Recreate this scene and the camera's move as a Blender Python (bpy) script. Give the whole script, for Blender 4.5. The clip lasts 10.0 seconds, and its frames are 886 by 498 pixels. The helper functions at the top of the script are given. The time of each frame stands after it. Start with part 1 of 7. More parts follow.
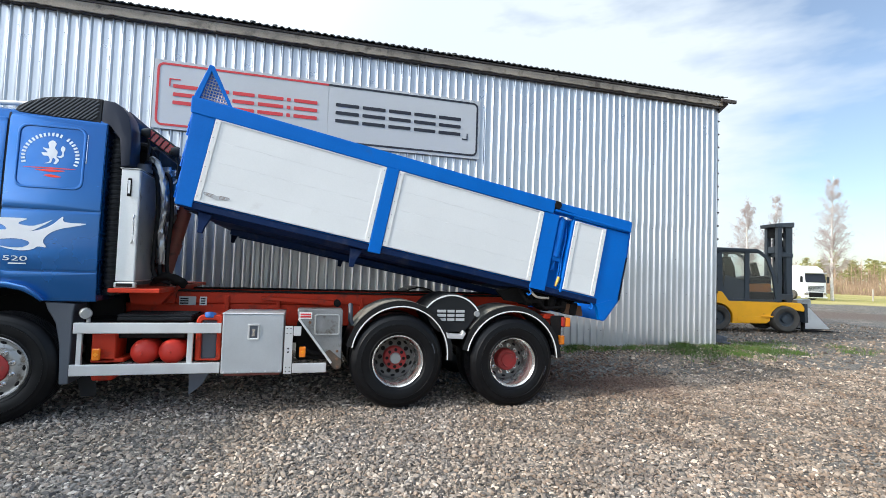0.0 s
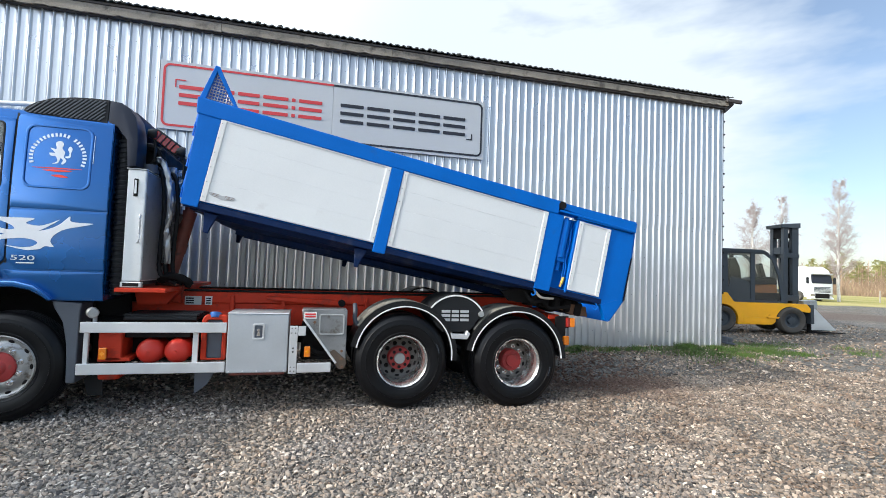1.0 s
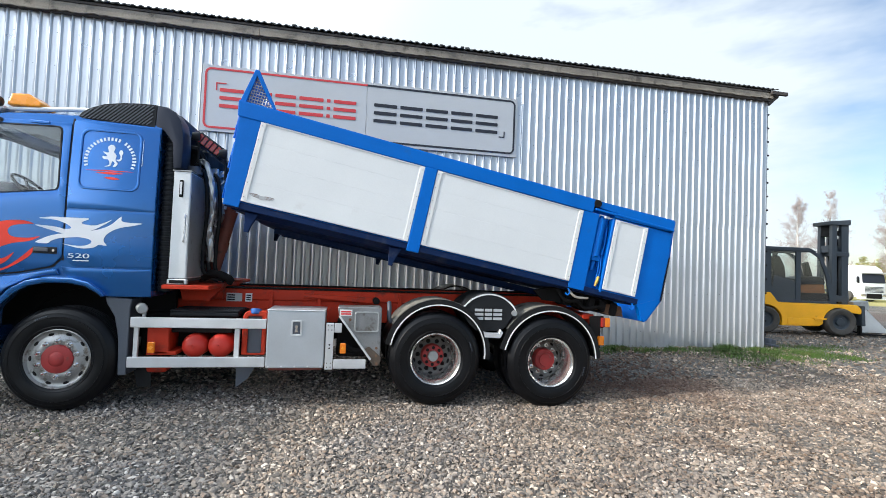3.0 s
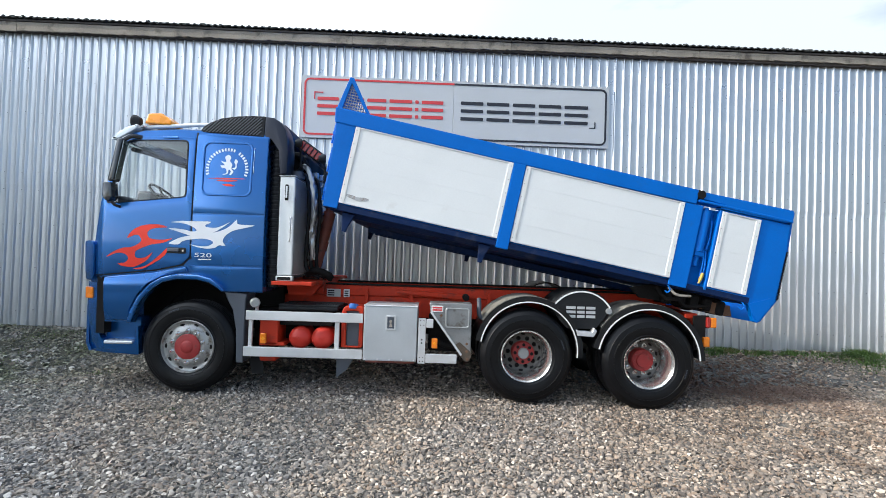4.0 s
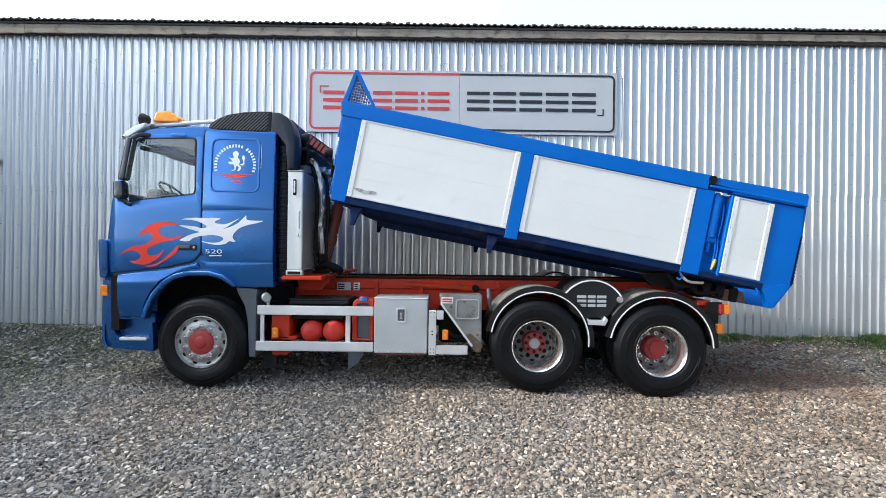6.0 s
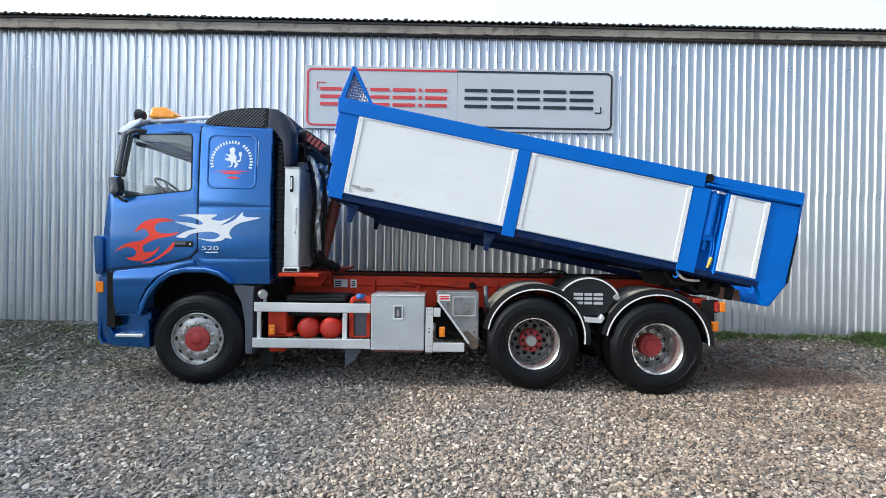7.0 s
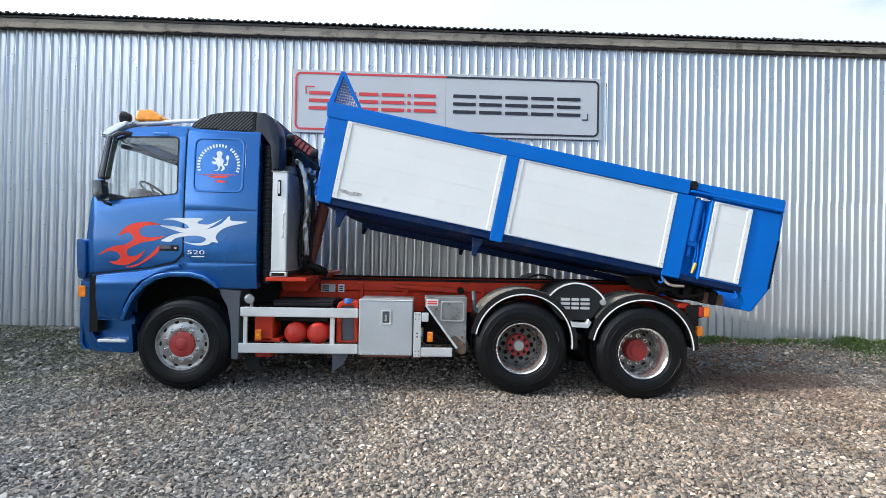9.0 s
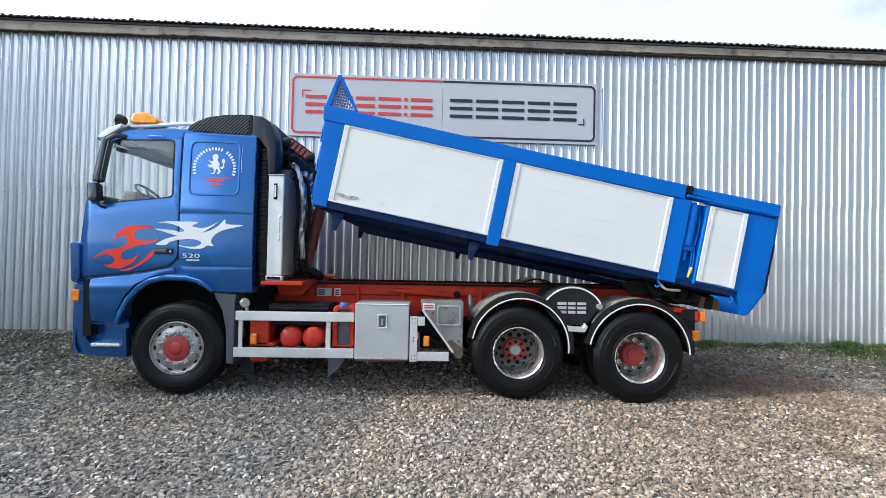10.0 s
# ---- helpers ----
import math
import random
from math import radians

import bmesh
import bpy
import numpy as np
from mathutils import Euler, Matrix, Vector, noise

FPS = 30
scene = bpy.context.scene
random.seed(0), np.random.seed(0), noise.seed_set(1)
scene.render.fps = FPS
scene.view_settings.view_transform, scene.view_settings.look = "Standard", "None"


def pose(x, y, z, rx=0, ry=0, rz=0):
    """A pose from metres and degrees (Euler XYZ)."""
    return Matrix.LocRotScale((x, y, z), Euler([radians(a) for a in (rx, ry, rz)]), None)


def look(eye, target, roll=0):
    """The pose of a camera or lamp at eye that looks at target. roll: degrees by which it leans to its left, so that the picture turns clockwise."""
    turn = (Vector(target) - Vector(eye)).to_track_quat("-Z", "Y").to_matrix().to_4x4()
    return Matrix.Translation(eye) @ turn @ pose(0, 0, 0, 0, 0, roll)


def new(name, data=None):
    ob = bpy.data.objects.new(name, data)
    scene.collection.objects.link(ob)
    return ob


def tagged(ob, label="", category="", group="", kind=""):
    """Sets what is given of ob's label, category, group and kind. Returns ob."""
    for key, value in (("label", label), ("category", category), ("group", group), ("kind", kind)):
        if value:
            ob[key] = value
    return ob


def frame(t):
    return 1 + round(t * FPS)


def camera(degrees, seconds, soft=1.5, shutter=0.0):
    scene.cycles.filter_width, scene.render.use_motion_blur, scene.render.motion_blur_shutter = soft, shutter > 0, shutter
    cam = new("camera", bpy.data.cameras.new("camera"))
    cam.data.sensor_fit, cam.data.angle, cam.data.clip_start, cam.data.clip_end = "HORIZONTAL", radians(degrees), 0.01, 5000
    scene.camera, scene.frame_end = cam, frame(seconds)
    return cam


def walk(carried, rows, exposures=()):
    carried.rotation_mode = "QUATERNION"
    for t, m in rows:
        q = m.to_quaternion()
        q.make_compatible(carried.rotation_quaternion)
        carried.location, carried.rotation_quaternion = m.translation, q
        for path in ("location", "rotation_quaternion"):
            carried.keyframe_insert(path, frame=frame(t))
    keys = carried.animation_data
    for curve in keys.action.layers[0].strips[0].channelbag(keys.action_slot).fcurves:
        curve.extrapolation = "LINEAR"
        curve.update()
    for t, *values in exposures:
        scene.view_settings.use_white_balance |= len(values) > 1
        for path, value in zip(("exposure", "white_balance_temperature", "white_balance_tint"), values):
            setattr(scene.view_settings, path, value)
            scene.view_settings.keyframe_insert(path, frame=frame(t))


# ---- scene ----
cam = camera(85.3, 10.0, soft=0.6)
PATH = [
    (0, (2.929, -5.691, 1.64), (3.463, -3.765, 1.726), 1.9),
    (0.5, (2.927, -5.693, 1.641), (3.454, -3.765, 1.726), 1.9),
    (1, (2.922, -5.692, 1.638), (3.44, -3.763, 1.725), 2.0),
    (1.5, (2.924, -5.691, 1.637), (3.432, -3.758, 1.723), 2.0),
    (2, (2.922, -5.689, 1.639), (3.418, -3.753, 1.724), 2.0),
    (2.2, (2.921, -5.687, 1.627), (3.413, -3.75, 1.714), 2.0),
    (3.3, (2.86, -5.715, 1.667), (3.158, -3.739, 1.726), 2.3),
    (3.5, (2.848, -5.718, 1.667), (3.059, -3.73, 1.721), 2.3),
    (4, (2.843, -5.725, 1.665), (2.885, -3.726, 1.706), 1.9),
    (4.5, (2.852, -5.717, 1.663), (2.857, -3.717, 1.693), 1.2),
    (5, (2.851, -5.712, 1.663), (2.852, -3.712, 1.681), 0.8),
    (5.5, (2.849, -5.714, 1.661), (2.851, -3.714, 1.673), 0.7),
    (7, (2.85, -5.714, 1.662), (2.866, -3.714, 1.657), 0.9),
    (7.5, (2.849, -5.704, 1.66), (2.875, -3.704, 1.653), 0.9),
    (8, (2.848, -5.707, 1.658), (2.887, -3.707, 1.656), 1.0),
    (8.5, (2.845, -5.718, 1.662), (2.898, -3.719, 1.666), 1.1),
    (9, (2.848, -5.727, 1.666), (2.913, -3.728, 1.681), 1.1),
    (9.5, (2.846, -5.726, 1.668), (2.92, -3.728, 1.693), 1.2),
    (10, (2.845, -5.716, 1.662), (2.925, -3.718, 1.695), 1.2),
]
walk(cam, [(t, look(eye, target, roll)) for t, eye, target, roll in PATH], [(0, 0.24, 6180, 10), (3.3, 0.25, 6170, 10), (4.5, 0.32, 6150, 10), (10, 0.33, 6150, 10)])


# ---- world, sun, light ----
SUN_TO = Vector((-0.85, -0.17, 0.46)).normalized()      # from the place towards the sun
world = bpy.data.worlds.new("sky")
scene.world = world
world.use_nodes = True
wn, wl = world.node_tree.nodes, world.node_tree.links
wn.clear()
w_out = wn.new("ShaderNodeOutputWorld")
w_sky = wn.new("ShaderNodeTexSky")
w_sky.sky_type, w_sky.sun_disc = "NISHITA", False
w_sky.sun_elevation = math.asin(SUN_TO.z)
w_sky.sun_rotation = math.atan2(SUN_TO.x, SUN_TO.y)
w_sky.air_density, w_sky.dust_density, w_sky.ozone_density = 1.0, 1.2, 1.0
w_bg = wn.new("ShaderNodeBackground")
w_bg.inputs["Strength"].default_value = 0.15
wl.new(w_sky.outputs[0], w_bg.inputs["Color"])
w_cloud = wn.new("ShaderNodeBackground")
w_cloud.inputs["Color"].default_value = (0.875, 0.945, 0.99, 1)
w_cloud.inputs["Strength"].default_value = 1.22
w_co = wn.new("ShaderNodeTexCoord")
w_map = wn.new("ShaderNodeMapping")
w_map.inputs["Scale"].default_value = (1.0, 1.0, 3.2)
wl.new(w_co.outputs["Generated"], w_map.inputs["Vector"])
w_noise = wn.new("ShaderNodeTexNoise")
w_noise.inputs["Scale"].default_value, w_noise.inputs["Detail"].default_value = 1.7, 6
w_noise.inputs["Roughness"].default_value = 0.55
wl.new(w_map.outputs[0], w_noise.inputs["Vector"])
w_ramp = wn.new("ShaderNodeValToRGB")
w_ramp.color_ramp.elements[0].position, w_ramp.color_ramp.elements[0].color = 0.36, (0.12, 0.12, 0.12, 1)
w_ramp.color_ramp.elements[1].position, w_ramp.color_ramp.elements[1].color = 0.56, (0.97, 0.97, 0.97, 1)
# the cloud thins out towards the south-east
w_lean, w_thin = wn.new("ShaderNodeVectorMath"), wn.new("ShaderNodeMath")
w_lean.operation, w_thin.operation = "DOT_PRODUCT", "ADD"
w_lean.inputs[1].default_value = (-0.20, 0.24, 0.0)
wl.new(w_co.outputs["Generated"], w_lean.inputs[0])
wl.new(w_lean.outputs["Value"], w_thin.inputs[0])
wl.new(w_noise.outputs[0], w_thin.inputs[1])
wl.new(w_thin.outputs[0], w_ramp.inputs[0])
# thin cloud is brighter towards the sun
w_dot, w_glow = wn.new("ShaderNodeVectorMath"), wn.new("ShaderNodeMapRange")
w_dot.operation = "DOT_PRODUCT"
w_dot.inputs[1].default_value = SUN_TO
wl.new(w_co.outputs["Generated"], w_dot.inputs[0])
w_glow.interpolation_type = "SMOOTHSTEP"
w_glow.inputs["From Min"].default_value, w_glow.inputs["From Max"].default_value = -0.1, 1.0
w_glow.inputs["To Min"].default_value, w_glow.inputs["To Max"].default_value = 0.92, 4.0
wl.new(w_dot.outputs["Value"], w_glow.inputs["Value"])
wl.new(w_glow.outputs[0], w_cloud.inputs["Strength"])
w_mix = wn.new("ShaderNodeMixShader")
wl.new(w_ramp.outputs[0], w_mix.inputs[0])
wl.new(w_bg.outputs[0], w_mix.inputs[1])
wl.new(w_cloud.outputs[0], w_mix.inputs[2])
wl.new(w_mix.outputs[0], w_out.inputs[0])

sun = new("sun", bpy.data.lights.new("sun", "SUN"))
sun.data.energy, sun.data.angle, sun.data.color = 3.4, radians(1.0), (1.0, 0.90, 0.76)
sun.matrix_world = look((-20, -30, 25), Vector((-20, -30, 25)) - SUN_TO)


# ---- materials ----
def mat(name, color, rough=0.5, metal=0.0, var=0.12, scale=3.0, fine=60.0, bump=0.0, bump_scale=200.0, coat=0.0, spec=0.5,
        second=None, amount=0.5, obvar=0.0, coords="Object"):
    """Surface with broad and fine variation of colour and gloss; second: the colour of dirt or wear in patches."""
    m = bpy.data.materials.new(name)
    m.use_nodes = True
    n, l = m.node_tree.nodes, m.node_tree.links
    b = n["Principled BSDF"]
    b.inputs["Metallic"].default_value = metal
    b.inputs["Coat Weight"].default_value = coat
    b.inputs["Coat Roughness"].default_value = 0.06
    b.inputs["Specular IOR Level"].default_value = spec
    co = n.new("ShaderNodeTexCoord")
    big, small = n.new("ShaderNodeTexNoise"), n.new("ShaderNodeTexNoise")
    for t, s, d in ((big, scale, 5), (small, fine, 3)):
        t.inputs["Scale"].default_value, t.inputs["Detail"].default_value = s, d
        l.new(co.outputs[coords], t.inputs["Vector"])
    add = n.new("ShaderNodeMath")
    add.operation = "MULTIPLY_ADD"
    l.new(small.outputs[0], add.inputs[0])
    add.inputs[1].default_value = 0.45
    l.new(big.outputs[0], add.inputs[2])
    ramp = n.new("ShaderNodeMapRange")
    ramp.inputs["From Min"].default_value, ramp.inputs["From Max"].default_value = 0.45, 1.0
    ramp.inputs["To Min"].default_value, ramp.inputs["To Max"].default_value = 1 - var, 1 + var
    l.new(add.outputs[0], ramp.inputs["Value"])
    mul = n.new("ShaderNodeMix")
    mul.data_type, mul.blend_type = "RGBA", "MULTIPLY"
    mul.inputs["Factor"].default_value = 1.0
    mul.inputs["A"].default_value = (*color, 1)
    l.new(ramp.outputs[0], mul.inputs["B"])
    last = mul.outputs["Result"]
    if second:
        mask = n.new("ShaderNodeTexNoise")
        mask.inputs["Scale"].default_value, mask.inputs["Detail"].default_value = scale * 1.7, 8
        mask.inputs["Roughness"].default_value = 0.65
        l.new(co.outputs[coords], mask.inputs["Vector"])
        cut = n.new("ShaderNodeMapRange")
        cut.inputs["From Min"].default_value, cut.inputs["From Max"].default_value = 0.68 - 0.3 * amount, 0.82 - 0.3 * amount
        l.new(mask.outputs[0], cut.inputs["Value"])
        dirt = n.new("ShaderNodeMix")
        dirt.data_type = "RGBA"
        l.new(cut.outputs[0], dirt.inputs["Factor"])
        l.new(last, dirt.inputs["A"])
        dirt.inputs["B"].default_value = (*second, 1)
        last = dirt.outputs["Result"]
    if obvar:
        info = n.new("ShaderNodeObjectInfo")
        rr = n.new("ShaderNodeMapRange")
        rr.inputs["To Min"].default_value, rr.inputs["To Max"].default_value = 1 - obvar, 1 + obvar
        l.new(info.outputs["Random"], rr.inputs["Value"])
        om = n.new("ShaderNodeMix")
        om.data_type, om.blend_type = "RGBA", "MULTIPLY"
        om.inputs["Factor"].default_value = 1.0
        l.new(last, om.inputs["A"])
        l.new(rr.outputs[0], om.inputs["B"])
        last = om.outputs["Result"]
    l.new(last, b.inputs["Base Color"])
    rr = n.new("ShaderNodeMapRange")
    rr.inputs["From Min"].default_value, rr.inputs["From Max"].default_value = 0.3, 0.7
    rr.inputs["To Min"].default_value, rr.inputs["To Max"].default_value = max(0.02, rough * 0.75), min(1, rough * 1.25)
    l.new(big.outputs[0], rr.inputs["Value"])
    l.new(rr.outputs[0], b.inputs["Roughness"])
    if bump:
        bt = n.new("ShaderNodeTexNoise")
        bt.inputs["Scale"].default_value, bt.inputs["Detail"].default_value = bump_scale, 4
        l.new(co.outputs[coords], bt.inputs["Vector"])
        bn = n.new("ShaderNodeBump")
        bn.inputs["Strength"].default_value, bn.inputs["Distance"].default_value = bump, 0.01
        l.new(bt.outputs[0], bn.inputs["Height"])
        l.new(bn.outputs[0], b.inputs["Normal"])
    return m


def glass(name, color, rough=0.0):
    """Thin pane: clear, with gloss that grows towards grazing angles."""
    m = bpy.data.materials.new(name)
    m.use_nodes = True
    n, l = m.node_tree.nodes, m.node_tree.links
    n.clear()
    out, mix = n.new("ShaderNodeOutputMaterial"), n.new("ShaderNodeMixShader")
    tr, gl, lw = n.new("ShaderNodeBsdfTransparent"), n.new("ShaderNodeBsdfGlossy"), n.new("ShaderNodeLayerWeight")
    tr.inputs[0].default_value = (*color, 1)
    gl.inputs["Roughness"].default_value = rough
    lw.inputs["Blend"].default_value = 0.5
    pw, ad = n.new("ShaderNodeMath"), n.new("ShaderNodeMath")
    pw.operation, ad.operation = "POWER", "MULTIPLY_ADD"
    pw.inputs[1].default_value = 3.5
    ad.inputs[1].default_value, ad.inputs[2].default_value = 0.6, 0.075
    l.new(lw.outputs["Facing"], pw.inputs[0])
    l.new(pw.outputs[0], ad.inputs[0])
    l.new(ad.outputs[0], mix.inputs[0])
    l.new(tr.outputs[0], mix.inputs[1])
    l.new(gl.outputs[0], mix.inputs[2])
    l.new(mix.outputs[0], out.inputs[0])
    return m


M = {
    "sheet": mat("galvanised_sheet", (0.60, 0.615, 0.64), 0.36, 0.78, 0.06, 0.9, 30, 0.0, 90, second=(0.53, 0.55, 0.58), amount=0.2, obvar=0.05),
    "sign": mat("sign_panel_grey", (0.50, 0.515, 0.53), 0.45, 0.0, 0.04, 1.0, 40),
    "sign_frame": mat("sign_edge_grey", (0.42, 0.43, 0.44), 0.4, 0.3, 0.06),
    "sign_red": mat("sign_red", (0.60, 0.045, 0.05), 0.45, 0, 0.06),
    "sign_black": mat("sign_black", (0.018, 0.02, 0.03), 0.45, 0, 0.1),
    "roof": mat("fibre_cement_dark", (0.085, 0.088, 0.085), 0.9, 0, 0.3, 2, 40, 0.3, 80, second=(0.05, 0.06, 0.04), amount=0.5),
    "fascia": mat("weathered_board", (0.28, 0.245, 0.20), 0.85, 0, 0.35, 2.2, 40, 0.3, 120, second=(0.10, 0.085, 0.07), amount=0.5),
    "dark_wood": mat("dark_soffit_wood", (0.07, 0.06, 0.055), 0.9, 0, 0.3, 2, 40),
    "cab_blue": mat("cab_metallic_blue", (0.010, 0.122, 0.40), 0.24, 0.65, 0.06, 1.5, 300, coat=1.0, spec=0.4),
    "bed_blue": mat("tipper_blue_paint", (0.0, 0.125, 0.51), 0.5, 0.0, 0.10, 2.0, 60, 0.03, 150, spec=0.22, second=(0.015, 0.11, 0.36), amount=0.18),
    # darker copy of the body blue, with the underside's shade in its colour
    "bed_under_shade": mat("tipper_blue_shaded", (0.0015, 0.015, 0.068), 0.6, 0.0, 0.2, 2.0, 60, spec=0.2, second=(0.03, 0.04, 0.08), amount=0.4),
    "board": mat("white_side_board", (0.73, 0.74, 0.735), 0.5, 0.0, 0.04, 1.5, 60, 0.02, 100, second=(0.66, 0.655, 0.64), amount=0.12, obvar=0.02),
    "alu": mat("brushed_aluminium", (0.68, 0.69, 0.70), 0.38, 0.55, 0.08, 4, 120, 0.04, 200),
    "alu_box": mat("aluminium_box", (0.48, 0.505, 0.53), 0.42, 0.45, 0.08, 3, 90, 0.04, 160, second=(0.38, 0.37, 0.36), amount=0.15),
    "steel": mat("stainless_steel", (0.70, 0.71, 0.72), 0.32, 0.6, 0.10, 3, 90, 0.04, 120, second=(0.50, 0.48, 0.45), amount=0.25),
    "tank_steel": mat("tank_steel_sheet", (0.74, 0.75, 0.75), 0.38, 0.25, 0.06, 3, 90, 0.03, 120, second=(0.60, 0.58, 0.55), amount=0.2),
    "worn_steel": mat("worn_steel", (0.42, 0.43, 0.43), 0.45, 0.6, 0.15, 5, 90, 0.05, 100, second=(0.20, 0.16, 0.12), amount=0.35),
    "grey_steel": mat("dull_grimy_steel", (0.26, 0.265, 0.27), 0.42, 0.6, 0.2, 5, 90, 0.05, 100, second=(0.13, 0.115, 0.10), amount=0.5),
    "dust": mat("pale_road_dust", (0.24, 0.225, 0.195), 0.9, 0, 0.3, 3, 60, 0.1, 120, second=(0.08, 0.075, 0.07), amount=0.55),
    "red": mat("chassis_red", (0.50, 0.036, 0.012), 0.55, 0, 0.18, 3, 80, 0.05, 100, spec=0.25, second=(0.20, 0.035, 0.022), amount=0.45),
    "red_tank": mat("tank_red", (0.60, 0.035, 0.02), 0.4, 0, 0.10, 3, 80),
    "brown": mat("brown_red_primer", (0.20, 0.055, 0.04), 0.5, 0, 0.25, 4, 60, second=(0.07, 0.03, 0.025), amount=0.5),
    "black": mat("black_plastic", (0.014, 0.015, 0.017), 0.55, 0, 0.15, 5, 120, 0.05, 200, spec=0.25),
    # black for grime, also used as painted shade in the step gap
    "dark": mat("dark_grime_and_shade", (0.013, 0.012, 0.012), 0.85, 0, 0.3, 5, 90, spec=0.15),
    "navy": mat("navy_fairing", (0.007, 0.011, 0.026), 0.42, 0, 0.12, 3, 90, spec=0.35),
    "grey_plastic": mat("grey_plastic", (0.075, 0.085, 0.105), 0.5, 0, 0.12, 4, 90, 0.05, 200),
    "rubber": mat("tyre_rubber", (0.0045, 0.0047, 0.0058), 0.40, 0, 0.25, 6, 120, 0.05, 160, spec=0.24, second=(0.014, 0.0135, 0.013), amount=0.2),
    "tyre_dusty": mat("dusty_tyre", (0.075, 0.068, 0.06), 0.85, 0, 0.25, 6, 90, 0.1, 120, spec=0.15),
    "rim": mat("wheel_steel_rim", (0.60, 0.59, 0.57), 0.24, 0.85, 0.12, 6, 120, 0.04, 160, second=(0.34, 0.29, 0.24), amount=0.35),
    "rim_disc": mat("wheel_disc_dirty", (0.17, 0.16, 0.15), 0.5, 0.4, 0.2, 8, 120, 0.04, 160, second=(0.09, 0.075, 0.06), amount=0.4),
    "dusty": mat("dusty_black_plastic", (0.012, 0.012, 0.013), 0.42, 0, 0.2, 3, 60, 0.05, 200, spec=0.22, second=(0.11, 0.10, 0.085), amount=0.3),
    "rim_front": mat("wheel_disc_silver", (0.36, 0.36, 0.355), 0.36, 0.65, 0.15, 8, 120, 0.03, 160, second=(0.14, 0.12, 0.10), amount=0.55),
    "hub_red": mat("hub_red", (0.33, 0.028, 0.026), 0.6, 0, 0.25, 9, 120, second=(0.20, 0.045, 0.035), amount=0.4),
    "chrome": mat("chrome", (0.8, 0.8, 0.8), 0.12, 1.0, 0.03),
    "visor": mat("visor_smoked", (0.60, 0.65, 0.70), 0.15, 0.2, 0.05, coat=0.6),
    "mirror_dark": mat("mirror_glass", (0.30, 0.33, 0.34), 0.05, 1.0, 0.03),
    "white_edge": mat("white_trim", (0.75, 0.75, 0.73), 0.5, 0, 0.05),
    "orange": mat("orange_lens", (0.85, 0.22, 0.01), 0.25, 0, 0.06, coat=0.5),
    "amber": mat("amber_beacon", (0.90, 0.31, 0.0), 0.30, 0, 0.10, 8, 60, coat=0.25),
    "tail_red": mat("red_lens", (0.30, 0.02, 0.016), 0.25, 0, 0.1, coat=0.5),
    "flame_red": mat("flame_decal_red", (0.86, 0.030, 0.005), 0.42, 0, 0.05, coat=0.1),
    "flame_white": mat("flame_decal_white", (0.72, 0.74, 0.78), 0.32, 0, 0.05, coat=0.6),
    "blue_cap": mat("blue_cap", (0.03, 0.13, 0.42), 0.4),
    "brass": mat("brass", (0.60, 0.42, 0.10), 0.35, 0.8, 0.1),
    "rust": mat("rusty_steel", (0.16, 0.085, 0.05), 0.8, 0.1, 0.3, 6, 60, 0.1, 80),
    "seat": mat("cab_trim_grey", (0.34, 0.33, 0.31), 0.8, 0, 0.1),
    "glass": glass("cab_glass", (0.95, 0.98, 0.97)),
    "glass_dark": glass("dark_glass", (0.80, 0.82, 0.80)),
    "glass_tint": glass("tinted_glass", (0.90, 0.93, 0.93)),
    "lining": mat("cab_lining_grey", (0.80, 0.79, 0.76), 0.9, 0, 0.06),
    "orange_trim": mat("faded_orange_trim", (0.36, 0.13, 0.035), 0.6, 0, 0.15, 5, 60),
    "yellow": mat("forklift_yellow", (0.95, 0.44, 0.005), 0.42, 0, 0.08, 3, 60, coat=0.3, second=(0.45, 0.20, 0.02), amount=0.15),
    "fork_grey": mat("forklift_dark_grey", (0.040, 0.050, 0.062), 0.45, 0, 0.12, 4, 60),
    "truck_white": mat("truck_white_paint", (0.78, 0.79, 0.80), 0.35, 0, 0.04, coat=0.3),
    "bark_birch": mat("birch_bark", (0.62, 0.58, 0.53), 0.8, 0, 0.2, 6, 40, second=(0.06, 0.05, 0.05), amount=0.35),
    "twig": mat("birch_twigs", (0.36, 0.30, 0.28), 0.9, 0, 0.2, 1, 10),
    "pine": mat("pine_needles", (0.25, 0.24, 0.085), 0.9, 0, 0.35, 0.35, 6),
    "bare": mat("bare_wood_brown", (0.29, 0.20, 0.13), 0.95, 0, 0.35, 0.3, 5),
    # trunk brown lightened to carry the haze of distance
    "trunk": mat("pine_trunk_hazy", (0.46, 0.33, 0.22), 0.9, 0, 0.25, 2, 20),
    "grass": mat("grass_blades", (0.066, 0.116, 0.020), 0.8, 0, 0.4, 2.5, 30, second=(0.17, 0.145, 0.06), amount=0.45),
    "gloss_black": mat("gloss_black_plastic", (0.016, 0.020, 0.028), 0.18, 0, 0.1, 4, 90, coat=0.8),
    "foil": mat("crumpled_foil", (0.42, 0.43, 0.45), 0.32, 0.9, 0.1, 6, 60),
    "mud": mat("dried_mud", (0.085, 0.062, 0.045), 0.95, 0, 0.35, 12, 90, 0.3, 60),
    "post": mat("grey_post", (0.4, 0.36, 0.3), 0.9, 0, 0.2),
    "plate_grey": mat("plate_print_grey", (0.45, 0.46, 0.47), 0.5, 0, 0.05),
}


